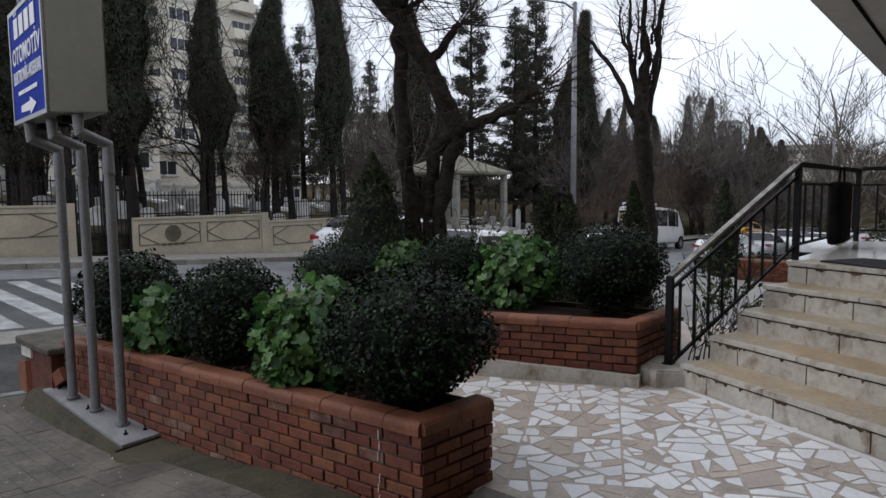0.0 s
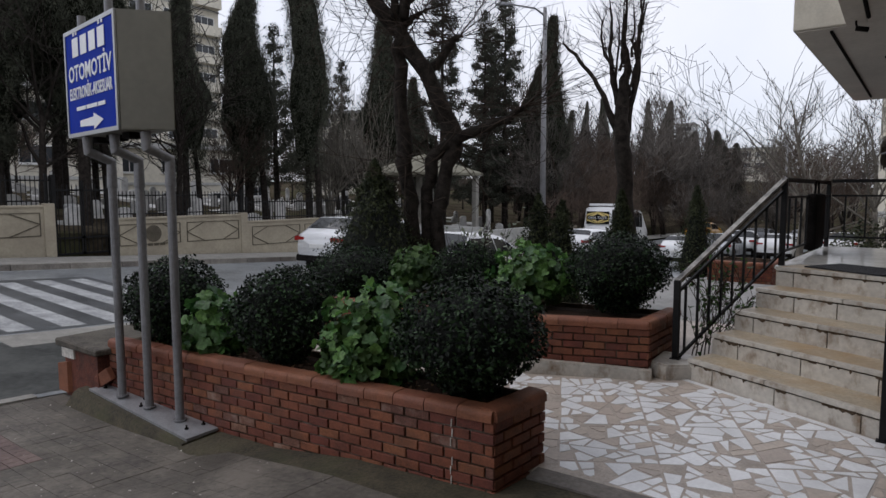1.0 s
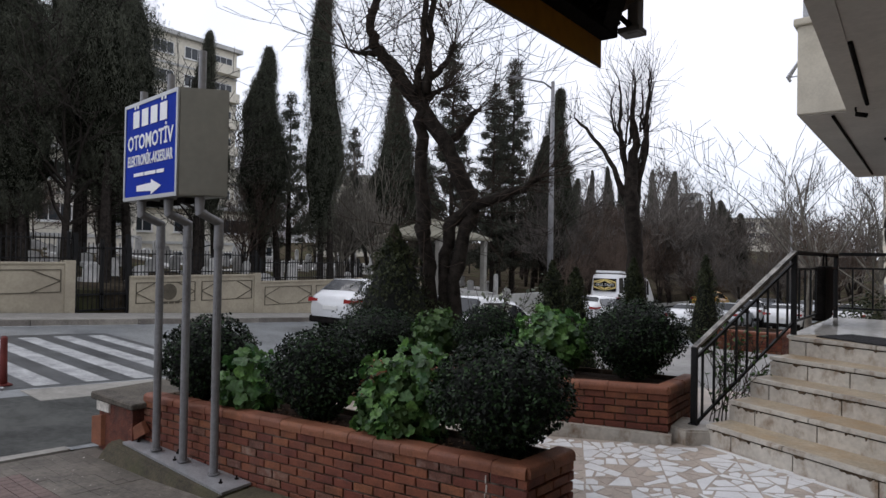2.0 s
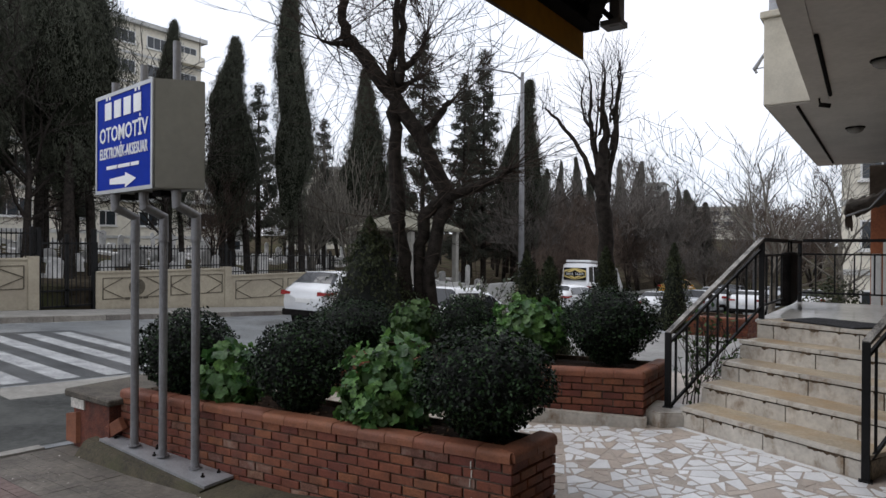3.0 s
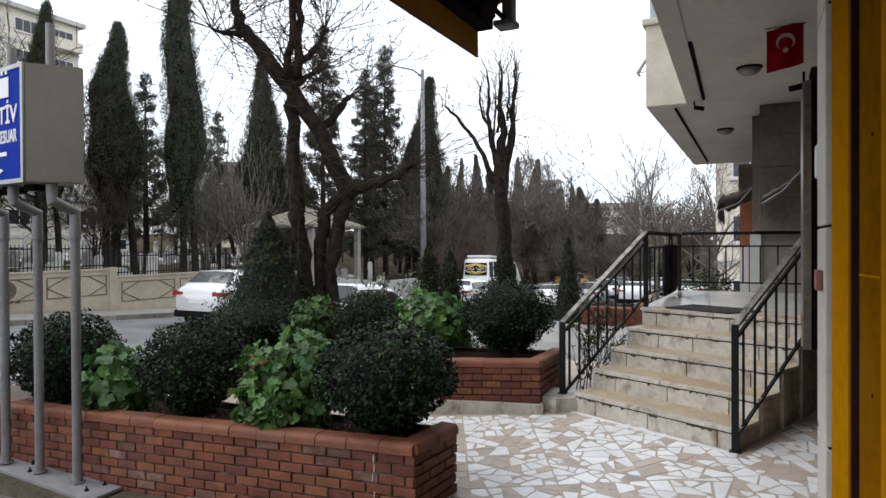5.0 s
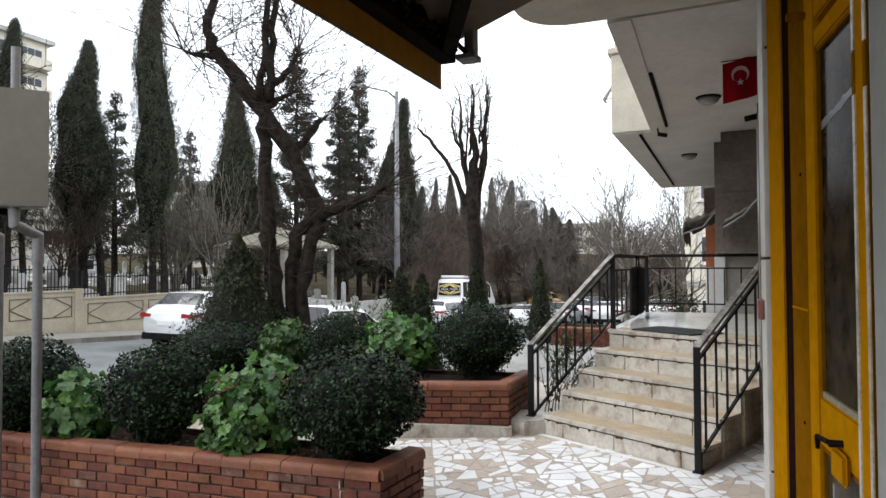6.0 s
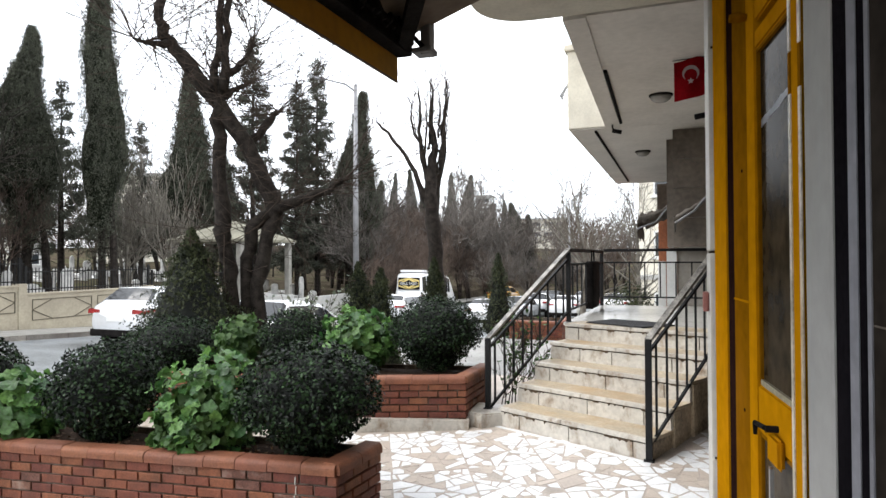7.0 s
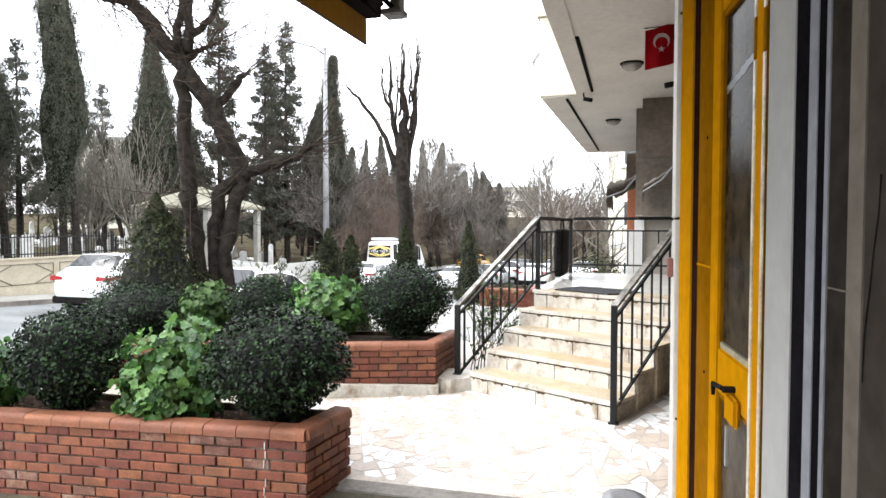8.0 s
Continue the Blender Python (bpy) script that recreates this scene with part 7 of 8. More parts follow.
# ---- vehicles ----
def car(name, label, at, rz, paint, L=4.4, W=1.78, H=1.5, kind="hatch", group="", z=None, glass_tint="car_glass"):
    """A car that points along its own +x, lofted from cross sections, with glass, wheels, lamps and bumpers as parts."""
    th = thing(name, label, "car", at, rz, group=group)
    pitch = math.degrees(math.atan(0.06))
    h = L / 2
    st = {
        "sedan": [(-h, .55, .82), (-h + .12, .42, .98), (-h + .55, .34, 1.02), (-h + .95, .32, 1.06), (-.75, .32, H), (.1, .32, H + .01), (.55, .32, H - .05), (1.2, .32, 1.02), (h - .45, .34, .86), (h - .12, .38, .74), (h, .45, .6)],
        "hatch": [(-h, .50, .95), (-h + .08, .40, 1.08), (-h + .30, .34, 1.2), (-h + .62, .32, H - .05), (-.5, .32, H), (.1, .32, H), (.55, .32, H - .07), (1.2, .32, 1.06), (h - .45, .34, .92), (h - .12, .38, .8), (h, .45, .64)],
        "van": [(-h, .48, 1.2), (-h + .05, .42, 1.25), (-h + .10, .40, H - .06), (-h + .5, .38, H), (0, .38, H), (h - 1.6, .38, H), (h - 1.25, .38, H - .12), (h - .62, .38, 1.35), (h - .4, .40, 1.2), (h - .1, .42, 1.0), (h, .48, .8)],
    }[kind]
    shoulder = {"sedan": 0.93, "hatch": 1.0, "van": 1.2}[kind]

    def width(x):
        e = abs(x) / h
        return W / 2 * (1 - 0.16 * max(0, e - 0.72) / 0.28 * max(0, e - 0.72) / 0.28 - 0.02 * e)

    def ring(s):
        x, zb, zt = s
        w0 = width(x)
        sh = min(shoulder, zt - 0.05)
        tuck = w0 * (1 - 0.30 * max(0.0, zt - shoulder) / max(0.3, H - shoulder)) if kind != "van" else w0 * (1 - 0.12 * max(0.0, zt - shoulder) / (H - shoulder))
        half = [(w0 * 0.88, zb), (w0 * 0.985, zb + 0.1), (w0, (zb + sh) / 2 + 0.05), (w0 * 0.965, sh), (tuck * 1.0, zt - 0.07 if zt > shoulder + 0.2 else zt - 0.025), (tuck * 0.86, zt - 0.012), (0, zt)]
        return [(x, y, z) for y, z in half] + [(x, -y, z) for y, z in half[-2::-1]]

    bm = bmesh.new()
    rings = [[bm.verts.new(p) for p in ring(s)] for s in st]
    n = len(rings[0])
    for a, b in zip(rings, rings[1:]):
        for k in range(n - 1):
            bm.faces.new((a[k], b[k], b[k + 1], a[k + 1]))
        bm.faces.new((a[n - 1], b[n - 1], b[0], a[0]))
    bm.faces.new(rings[0])
    bm.faces.new(rings[-1][::-1])
    bmesh.ops.recalc_face_normals(bm, faces=bm.faces[:])
    body = part("body", bm, paint, th, "", True)
    # glass patches just proud of the cabin
    roofs = [i for i, s in enumerate(st) if s[2] > H - 0.13]
    i0, i1 = roofs[0], roofs[-1]

    def patch(pname, quads, lab=""):
        bm = bmesh.new()
        for q in quads:
            q = [Vector(p) for p in q]
            nr = (q[1] - q[0]).cross(q[3] - q[0]).normalized()
            c = sum(q, Vector()) / 4
            if nr.dot(c - Vector((c.x * 0.6, 0, 0.9))) < 0:
                nr = -nr
            vs = [bm.verts.new(p + nr * 0.008) for p in q]
            bm.faces.new(vs)
        part(pname, bm, M[glass_tint], th, lab)

    def mixp(p, q, t):
        return tuple(a + (b - a) * t for a, b in zip(p, q))

    for sgn in (0, 1):
        cols = [ring(s) for s in st]
        lo = [(c[3] if sgn == 0 else c[n - 4]) for c in cols]
        hi = [(c[4] if sgn == 0 else c[n - 5]) for c in cols]
        segs = list(range(i0, i1))
        spans = [(lo[i], lo[i + 1], hi[i + 1], hi[i]) for i in segs]
        for q in spans:
            a, b, c, d = q
            patch("side_window", [(mixp(mixp(a, b, .03), mixp(d, c, .03), .12), mixp(mixp(a, b, .97), mixp(d, c, .97), .12), mixp(mixp(a, b, .97), mixp(d, c, .97), .9), mixp(mixp(a, b, .03), mixp(d, c, .03), .9))])
        if kind != "van":
            for lo1, lo2, top in ((lo[i0 - 1], lo[i0], hi[i0]), (lo[i1 + 1], lo[i1], hi[i1])):
                a, b, c = Vector(lo1), Vector(lo2), Vector(top)
                a2 = a.lerp(b, 0.25)
                patch("side_window", [(tuple(a2.lerp(c, .12)), tuple(b.lerp(c, .12)), tuple(b.lerp(c, .88)), tuple(a2.lerp(c, .8)))])
    for (i, j, nm) in ((i0 - 1, i0, "rear_window"), (i1 + 1, i1, "windscreen")):
        a, b = ring(st[i]), ring(st[j])
        if kind == "van" and nm == "rear_window":
            continue
        patch(nm, [(mixp(a[k], b[k], .06), mixp(a[k + 1], b[k + 1], .06), mixp(a[k + 1], b[k + 1], .93), mixp(a[k], b[k], .93)) for k in range(4, n - 5)])
    # wheels
    r = 0.33 if kind != "van" else 0.36
    for wx in (-h + 0.82, h - 0.85):
        for sy in (-1, 1):
            yw = sy * (width(wx) - 0.09)
            wheel = new("wheel")
            wheel.parent = th
            wheel.matrix_basis = pose(wx, yw, r, 90, 0, 0)
            bm = bmesh.new()
            lathe(bm, [(r * 0.62, -0.1), (r * 0.93, -0.11), (r, -0.08), (r, 0.08), (r * 0.93, 0.11), (r * 0.62, 0.1)], 22)
            part("tyre", bm, M["rubber"], wheel, "", True)
            bm = bmesh.new()
            for q in range(6):
                a = q * math.pi / 3
                bar(bm, (0, 0, 0.0), (r * 0.6 * math.cos(a), r * 0.6 * math.sin(a), 0.0), 0.07, 0.215)
            lathe(bm, [(r * 0.16, -0.112), (r * 0.16, 0.112)], 10)
            part("rim", bm, M["rim"], wheel, "light alloy rim")
            # no cut-out in the body: a dark disc paints the arch's shaded hollow
            bm = bmesh.new()
            tube(bm, [(wx, sy * (width(wx) - 0.2), r + 0.02), (wx, sy * (width(wx) + 0.004), r + 0.02)], r + 0.075, 22)
            part("wheel_arch", bm, M["dark_part"], th, "dark disc standing in for the wheel arch hollow")
    zt = 0.92 if kind != "van" else 1.05
    for sy in (-1, 1):
        bm = bmesh.new()
        if kind == "hatch":
            q0, q1 = sorted((sy * W * 0.27, sy * W * 0.492))
            hexa(bm, [(-h - 0.008, q0, zt - 0.03), (-h + 0.34, q0, zt + 0.03), (-h + 0.34, q1, zt + 0.03), (-h - 0.008, q1, zt - 0.05), (-h + 0.0, q0, zt + 0.05), (-h + 0.36, q0, zt + 0.1), (-h + 0.36, q1, zt + 0.1), (-h + 0.0, q1, zt + 0.08)])
            bmesh.ops.bevel(bm, geom=bm.edges[:], offset=0.015, segments=2, affect="EDGES")
        else:
            box(bm, -h - 0.012, sy * W * 0.40 - 0.14, zt - 0.08, -h + 0.18, sy * W * 0.40 + 0.10, zt + 0.05, 0.03)
        part("tail_lamp", bm, M["tail_red"], th, "red tail lamp")
        bm = bmesh.new()
        box(bm, h - 0.28, sy * W * 0.36 - 0.17, 0.64, h - 0.02, sy * W * 0.36 + 0.15, 0.78, 0.03)
        part("head_lamp", bm, M["head_lens"], th, "clear headlamp")
        bm = bmesh.new()
        box(bm, 0.62, sy * (W / 2 + 0.02) - 0.08, shoulder + 0.0, 0.76, sy * (W / 2 + 0.02) + 0.08, shoulder + 0.13, 0.03)
        part("mirror", bm, paint, th)
        if kind != "van":
            for sx in (-h + 1.25, -0.2, 0.98):
                ws = width(sx)
                bm = bmesh.new()
                bar(bm, (sx, sy * (ws * 0.985 + 0.003), 0.42), (sx, sy * (ws + 0.003), 0.7), 0.008, 0.008)
                bar(bm, (sx, sy * (ws + 0.003), 0.7), (sx, sy * (ws * 0.967 + 0.003), shoulder - 0.01), 0.008, 0.008)
                part("door_seam", bm, M["dark_part"], th)
            for sx in (-0.35, 0.82):
                bm = bmesh.new()
                box(bm, sx - 0.2, sy * width(sx) * 0.985 - 0.012, shoulder - 0.12, sx - 0.04, sy * width(sx) * 0.985 + 0.012, shoulder - 0.09, 0.006)
                part("door_handle", bm, paint, th)
            bm = bmesh.new()
            box(bm, -h + 1.22, sy * W * 0.487 - 0.02, 0.3, h - 1.25, sy * W * 0.487 + 0.02, 0.44, 0.012)
            part("sill_trim", bm, M["dark_part"], th, "dark side sill")
    bm = bmesh.new()
    box(bm, -h - 0.02, -0.27, 0.70, -h + 0.03, 0.27, 0.81, 0.004)
    part("plate", bm, M["white_plastic"], th, "blank pale plate")
    bm = bmesh.new()
    box(bm, -h - 0.012, -W * 0.44, 0.34, -h + 0.45, W * 0.44, 0.52, 0.05)
    part("rear_bumper", bm, M["dark_part"], th, "dark lower bumper")
    bm = bmesh.new()
    box(bm, h - 0.2, -W * 0.40, 0.34, h - 0.01, W * 0.40, 0.50, 0.03)
    part("front_bumper", bm, M["dark_part"], th, "dark lower bumper")
    th.matrix_basis = pose(*at, 0, 0, rz) @ pose(0, 0, 0, 0, pitch if abs(rz - 90) < 45 else 0, 0)
    return th


def on_road(x, y):
    return (x, y, road_z(x, y) + 0.01)


car("hatchback_car", "white hatchback on the street before the wall", on_road(-12.5, 12.0), 90, M["car_white"], 4.45, 1.82, 1.58)
car("parked_car", "white car parked behind the street tree", on_road(-7.9, 9.9), 90, M["car_white"], 4.3, 1.75, 1.45, "sedan")
car("white_car", "white car farther down the street", on_road(-11.6, 24.6), 90, M["car_white"], 4.3, 1.75, 1.47)
car("taxi_car", "yellow taxi far down the street", on_road(-13.0, 47.0), 90, M["car_yellow"], 4.4, 1.75, 1.47, "sedan")
for k, (x, y, p, kd) in enumerate(((-8.2, 27.5, "car_white", "hatch"), (-8.2, 32.5, "car_silver", "sedan"), (-8.3, 37.5, "car_white", "sedan"), (-8.4, 43.0, "car_dark", "hatch"), (-5.9, 34.5, "car_white", "hatch"), (-5.6, 40.5, "car_silver", "hatch"), (-3.6, 38.5, "car_white", "sedan"))):
    x2, y2, z2 = x, y, max(road_z(-6, y), -2.3) + 0.11 if x > -6 else road_z(x, y) + 0.01
    car("parked_car", {"car_white": "white car parked along the lower street", "car_silver": "silver car parked along the lower street", "car_dark": "dark car parked along the lower street"}[p], (x2, y2, z2), 90 + (k % 3) * 2, M[p], 4.2, 1.72, 1.46, kd, "parked cars")
van = car("minibus", "white school minibus with a yellow-striped black rear panel", on_road(-14.7, 34.9), 90, M["car_white"], 5.6, 2.0, 2.4, "van")
bm = bmesh.new()
box(bm, -2.815, -0.68, 1.42, -2.80, 0.68, 2.12)
part("warning_panel", bm, M["dark_part"], van, "black rear panel")
for k in range(4):
    for sy in (-1, 1):
        bm = bmesh.new()
        z, rise = ((1.30, 0.3), (1.47, 0.3), (1.98, -0.3), (2.15, -0.3))[k]
        c = [(-2.82, sy * 0.01, z), (-2.82, sy * 0.66, z + rise), (-2.816, sy * 0.66, z + rise), (-2.816, sy * 0.01, z)]
        hexa(bm, [(x, y, min(max(q, 1.43), 2.10)) for x, y, q in c] + [(x, y, min(max(q + 0.115, 1.44), 2.11)) for x, y, q in c])
        part("warning_stripe", bm, M["warn_yellow"], van, "pale yellow slanting stripe")
bm = bmesh.new()
box(bm, -2.832, -0.62, 1.66, -2.822, 0.62, 1.86)
part("name_board", bm, M["dark_part"], van, "black board")
mm = Matrix.Translation((-2.834, 0, 1.76)) @ Matrix.Rotation(radians(-90), 4, "Z") @ Matrix.Rotation(radians(90), 4, "X")
text_mesh("lettering", "OKUL TAŞITI", 0.19, mm, M["white_letter"], van, 0.95)
bm = bmesh.new()
box(bm, -2.4, -0.75, 2.44, -1.2, 0.75, 2.58, 0.05)
part("roof_unit", bm, M["car_white"], van, "white roof unit")


# ---- far buildings ----
def apartment(name, label, at, rz, w, d, floors, wall, seed, balcony=True, fh=3.0):
    th = thing(name, label, "building", at, rz)
    hgt = floors * fh
    bm = bmesh.new()
    box(bm, -w / 2, -d / 2, -6, w / 2, d / 2, hgt)
    part("wall", bm, M[wall], th)
    bm = bmesh.new()
    box(bm, -w / 2 - 0.5, -d / 2 - 0.5, hgt, w / 2 + 0.5, d / 2 + 0.5, hgt + 0.45)
    part("roof", bm, M["flat_grey"], th, "flat roof edge")
    bmw = bmesh.new()
    box(bmw, -1.15, -0.06, -0.65, 1.15, 0.0, 0.65)
    box(bmw, -1.25, -0.16, -0.74, 1.25, 0.0, -0.655)
    win_me = bpy.data.meshes.new("window")
    bmw.to_mesh(win_me)
    bmw.free()
    win_me.materials.append(M["white_plastic"])
    bmp = bmesh.new()
    for q in range(3):
        box(bmp, -1.07 + q * 0.73, -0.075, -0.57, -0.4 + q * 0.73, -0.061, 0.57)
    pane_me = bpy.data.meshes.new("pane")
    bmp.to_mesh(pane_me)
    bmp.free()
    pane_me.materials.append(M["window_dark"])
    bmb = bmesh.new()
    box(bmb, -1.5, -1.1, -1.5, 1.5, 0, -1.35)
    box(bmb, -1.5, -1.1, -1.35, 1.5, -1.0, -0.45)
    box(bmb, -1.5, -1.0, -1.35, -1.42, 0, -0.45)
    box(bmb, 1.42, -1.0, -1.35, 1.5, 0, -0.45)
    bal_me = bpy.data.meshes.new("balcony")
    bmb.to_mesh(bal_me)
    bmb.free()
    bal_me.materials.append(M["flat_cream"])
    for side, (ln, base, turn) in enumerate(((w, Vector((0, -d / 2, 0)), 0), (d, Vector((w / 2, 0, 0)), 90))):
        m = max(2, int(ln / 3.4))
        for f in range(floors):
            bm = bmesh.new()
            box(bm, -ln / 2 - 0.05, -0.08, f * fh - 0.12, ln / 2 + 0.05, 0.0, f * fh + 0.12)
            ob = part("floor_band", bm, M["flat_grey"], th, "grey floor band")
            ob.matrix_basis = pose(*base, 0, 0, turn)
            for k in range(m):
                u = (k + 0.5) / m * ln - ln / 2
                loc = base + Matrix.Rotation(radians(turn), 3, "Z") @ Vector((u, 0, 0)) + Vector((0, 0, f * fh + 1.6))
                for nm, me in (("window", win_me), ("pane", pane_me)):
                    ob = new(nm, me)
                    ob.parent = th
                    ob.matrix_basis = pose(*loc, 0, 0, turn)
                if balcony and k % 3 == 2 and f > 0:
                    ob = new("balcony", bal_me)
                    ob.parent = th
                    ob.matrix_basis = pose(*loc, 0, 0, turn)
    return th


apartment("apartment_building", "tall cream apartment block with rows of balconies behind the trees", (-69.6, 35.6, 0.2), 0, 12, 10.5, 8, "flat_cream", 1)
apartment("apartment_building", "green and cream apartment block behind the graveyard", (-84, 27, 1), 0, 12, 14, 9, "flat_green", 2)
apartment("apartment_building", "low pale apartment block seen between trunks", (-56, 8, -0.5), 85, 30, 12, 3, "flat_cream", 3, False)
apartment("apartment_building", "low pale building beyond the graveyard trees", (-78, 46, 0), 60, 18, 10, 4, "flat_grey", 4, False)
apartment("apartment_building", "low cream building behind the graveyard trunks", (-58, 27, -0.8), 65, 20, 8, 2, "flat_cream", 11, False)
apartment("apartment_building", "pale apartment house on the rise beyond the woods", (-72, 70, 4.0), 40, 13, 10, 3, "flat_cream", 9, False)
apartment("apartment_building", "beige neighbouring apartment house down the street", (3.7, 38, -2.5), 0, 11, 14, 6, "flat_cream", 5)
apartment("distant_tower", "pale distant office block on the skyline", (-62, 205, -2), 0, 5, 6, 8, "flat_grey", 6, False)
apartment("distant_building", "pale distant apartment row on the skyline", (-40, 195, 7), 8, 14, 10, 2, "flat_cream", 7, False)

# ---- entrance details ----
bm = bmesh.new()
prism(bm, [(-0.86, 5.42), (-0.27, 5.06), (0.04, 5.36), (-0.12, 5.6), (-0.62, 5.84)], 0.781, 0.793)
tagged(link_mesh("doormat", bm, M["mat_cloth"]), "dark rubber doormat on the marble landing", "doormat")
bag = thing("dark_bag", "black cloth bag hanging on the landing railing", "bag", (-1.0, 7.1, 0.82))
bm = bmesh.new()
box(bm, -0.06, -0.34, 0.0, 0.05, 0.34, 0.62, 0.04)
part("cloth", bm, M["dark_part"], bag, "", True)
bm = bmesh.new()
tube(bm, [(0, -0.15, 0.6), (0, -0.1, 0.75), (0, 0.1, 0.75), (0, 0.15, 0.6)], 0.012, 6)
part("strap", bm, M["dark_part"], bag)
# brown jamb of the entrance with a white box on it
bm = bmesh.new()
box(bm, 0.30, 3.62, 0.7, 0.352, 3.9, 2.6, 0.003)
tagged(link_mesh("entrance_jamb", bm, M["clad"]), "narrow brown marble jamb beside the entrance", "trim", kind="structure")
# solid block, no hollow: the darkness is put into its colour
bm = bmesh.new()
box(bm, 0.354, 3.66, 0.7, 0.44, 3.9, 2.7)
tagged(link_mesh("recess_block", bm, M["dark_reveal"]), "near-black block standing in for a recess by the jamb", "trim", kind="structure")
cab = thing("meter_box", "narrow white box fixed beside the entrance", "box", (0.372, 3.5, 1.905))
bm = bmesh.new()
box(bm, 0.0, 0.0, 0.0, 0.11, 0.118, 0.225, 0.006)
part("case", bm, M["white_plastic"], cab)
bm = bmesh.new()
box(bm, -0.003, 0.012, 0.01, -0.0005, 0.106, 0.215, 0.001)
part("cover", bm, M["white_plastic"], cab, "thin white cover")
# security cameras under the overhang
for (x, y, z, rz) in ((-0.535, 5.6, 2.875, 200), (0.262, 3.72, 2.588, 10)):
    sc = thing("security_camera", "small dark security camera on a bracket", "security camera", (x, y, z), rz, "security cameras")
    bm = bmesh.new()
    tube(bm, [(-0.045, 0, -0.018), (0.05, 0, -0.0)], 0.022, 12)
    part("barrel", bm, M["dark_part"], sc, "", True)
    bm = bmesh.new()
    tube(bm, [(0.04, 0, 0), (0.05, 0, 0.04), (0.05, 0, 0.1)], 0.009, 8)
    part("bracket", bm, M["dark_part"], sc)
# folded awnings on the entrance wall and beyond it
for (x0, z0, x1, z1, y0, y1, m, thick, lab) in ((0.02, 2.33, -0.52, 2.1, 8.8, 10.6, "awning_dun", 0.24, "sagging brown awning folded over the far shop wall"), (0.44, 2.19, 0.05, 1.92, 5.90, 6.10, "awning_dun", 0.085, "rolled dun canvas awning slanting across the marble panel")):
    na = thing("side_awning", lab, "awning", (x0, y0, z0), group="side awnings")
    dx, dz, dy = x1 - x0, z1 - z0, y1 - y0
    bm = bmesh.new()
    rings = []
    for k in range(15):
        f = k / 14
        swell = 1 + 0.22 * math.sin(k * 1.9) + 0.15 * math.sin(k * 0.7 + 1)
        sag = -0.25 * thick * math.sin(f * math.pi)
        ring = []
        for q in range(12):
            a = 2 * math.pi * q / 12
            rz = thick * 0.5 * swell * (1 + 0.18 * math.sin(3 * a + k * 0.8))
            ring.append(bm.verts.new((dx * f + rz * 0.35 * math.sin(a), dy * 0.5 * (1 - math.cos(a)), dz * f + sag + rz * math.sin(a) * 0.94)))
        rings.append(ring)
    for r0, r1 in zip(rings, rings[1:]):
        for q in range(12):
            bm.faces.new((r0[q], r0[(q + 1) % 12], r1[(q + 1) % 12], r1[q]))
    bm.faces.new(rings[0][::-1])
    bm.faces.new(rings[-1])
    part("cloth", bm, M[m], na, "", True)
    # torn flap hanging from the low end
    bm = bmesh.new()
    flap = thick * 1.1 + 0.06
    rows = [[bm.verts.new((dx + 0.012 * math.sin(4 * a + 9 * b), dy * a, dz - 0.3 * thick - b * flap * (1 - 0.35 * abs(math.sin(7 * a))))) for a in (0, 0.17, 0.33, 0.5, 0.67, 0.83, 1)] for b in (0, 0.5, 1)]
    for r0, r1 in zip(rows, rows[1:]):
        for q in range(6):
            bm.faces.new((r0[q], r0[q + 1], r1[q + 1], r1[q]))
    bmesh.ops.solidify(bm, geom=bm.faces[:], thickness=0.004)
    part("valance", bm, M["awning_grey" if dy < 1 else m], na, "limp pale flap" if dy < 1 else "")
    bm = bmesh.new()
    tube(bm, [(-0.01, -0.012, 0.02), (dx * 0.5, -0.015, dz * 0.5 - thick * 0.75), (dx, -0.012, dz - thick * 0.7)], [0.016, 0.013, 0.016], 8)
    tube(bm, [(0.02, -0.03, 0.03), (0.02, 0.02, 0.03)], 0.022, 10)
    part("arm", bm, M["pole_grey"], na, "grey folding arm")
far_shop = thing("far_shopfront", "terracotta and white shop front beyond the entrance", "shop front", kind="structure")
bm = bmesh.new()
box(bm, -0.3, 11.6, -1.6, 3.0, 15.0, 2.24)
part("wall", bm, M["terracotta"], far_shop, "terracotta painted wall")
bm = bmesh.new()
box(bm, -0.32, 11.58, 2.25, 3.0, 15.0, 2.92)
part("fascia", bm, M["awning_brown"], far_shop, "dark brown fascia")
hedge = thing("hedge", "dark green leafy hedge beyond the landing", "hedge", (-0.78, 10.9, 0.05))
rg = np.random.default_rng(12)
d = on_sphere(rg, 4000)
leaf_cloud("leaves", d * (0.75 + 0.3 * rg.random((4000, 1))) * [0.55, 1.6, 0.95], d + rg.normal(size=d.shape) * 0.6, 0.03 * (0.6 + 0.8 * rg.random(4000)), M["thuja_leaf"], hedge, 0.5, rg)

# round bin before the pier
BIN = 0.39 - walk_z(0.03, 1.08)
bn = thing("ash_bin", "dark round metal ash bin on the pavement", "bin", (0.03, 1.08, walk_z(0.03, 1.08) - 0.01))
bm = bmesh.new()
lathe(bm, [(0.07, 0.0), (0.075, 0.02), (0.085, BIN - 0.02), (0.09, BIN)], 24)
part("drum", bm, M["dark_part"], bn, "", True)
bm = bmesh.new()
lathe(bm, [(0.09, BIN + 0.001), (0.086, BIN + 0.012), (0.05, BIN + 0.016), (0.001, BIN + 0.012)], 24)
part("lid", bm, M["pole_grey"], bn, "grey metal lid", True)

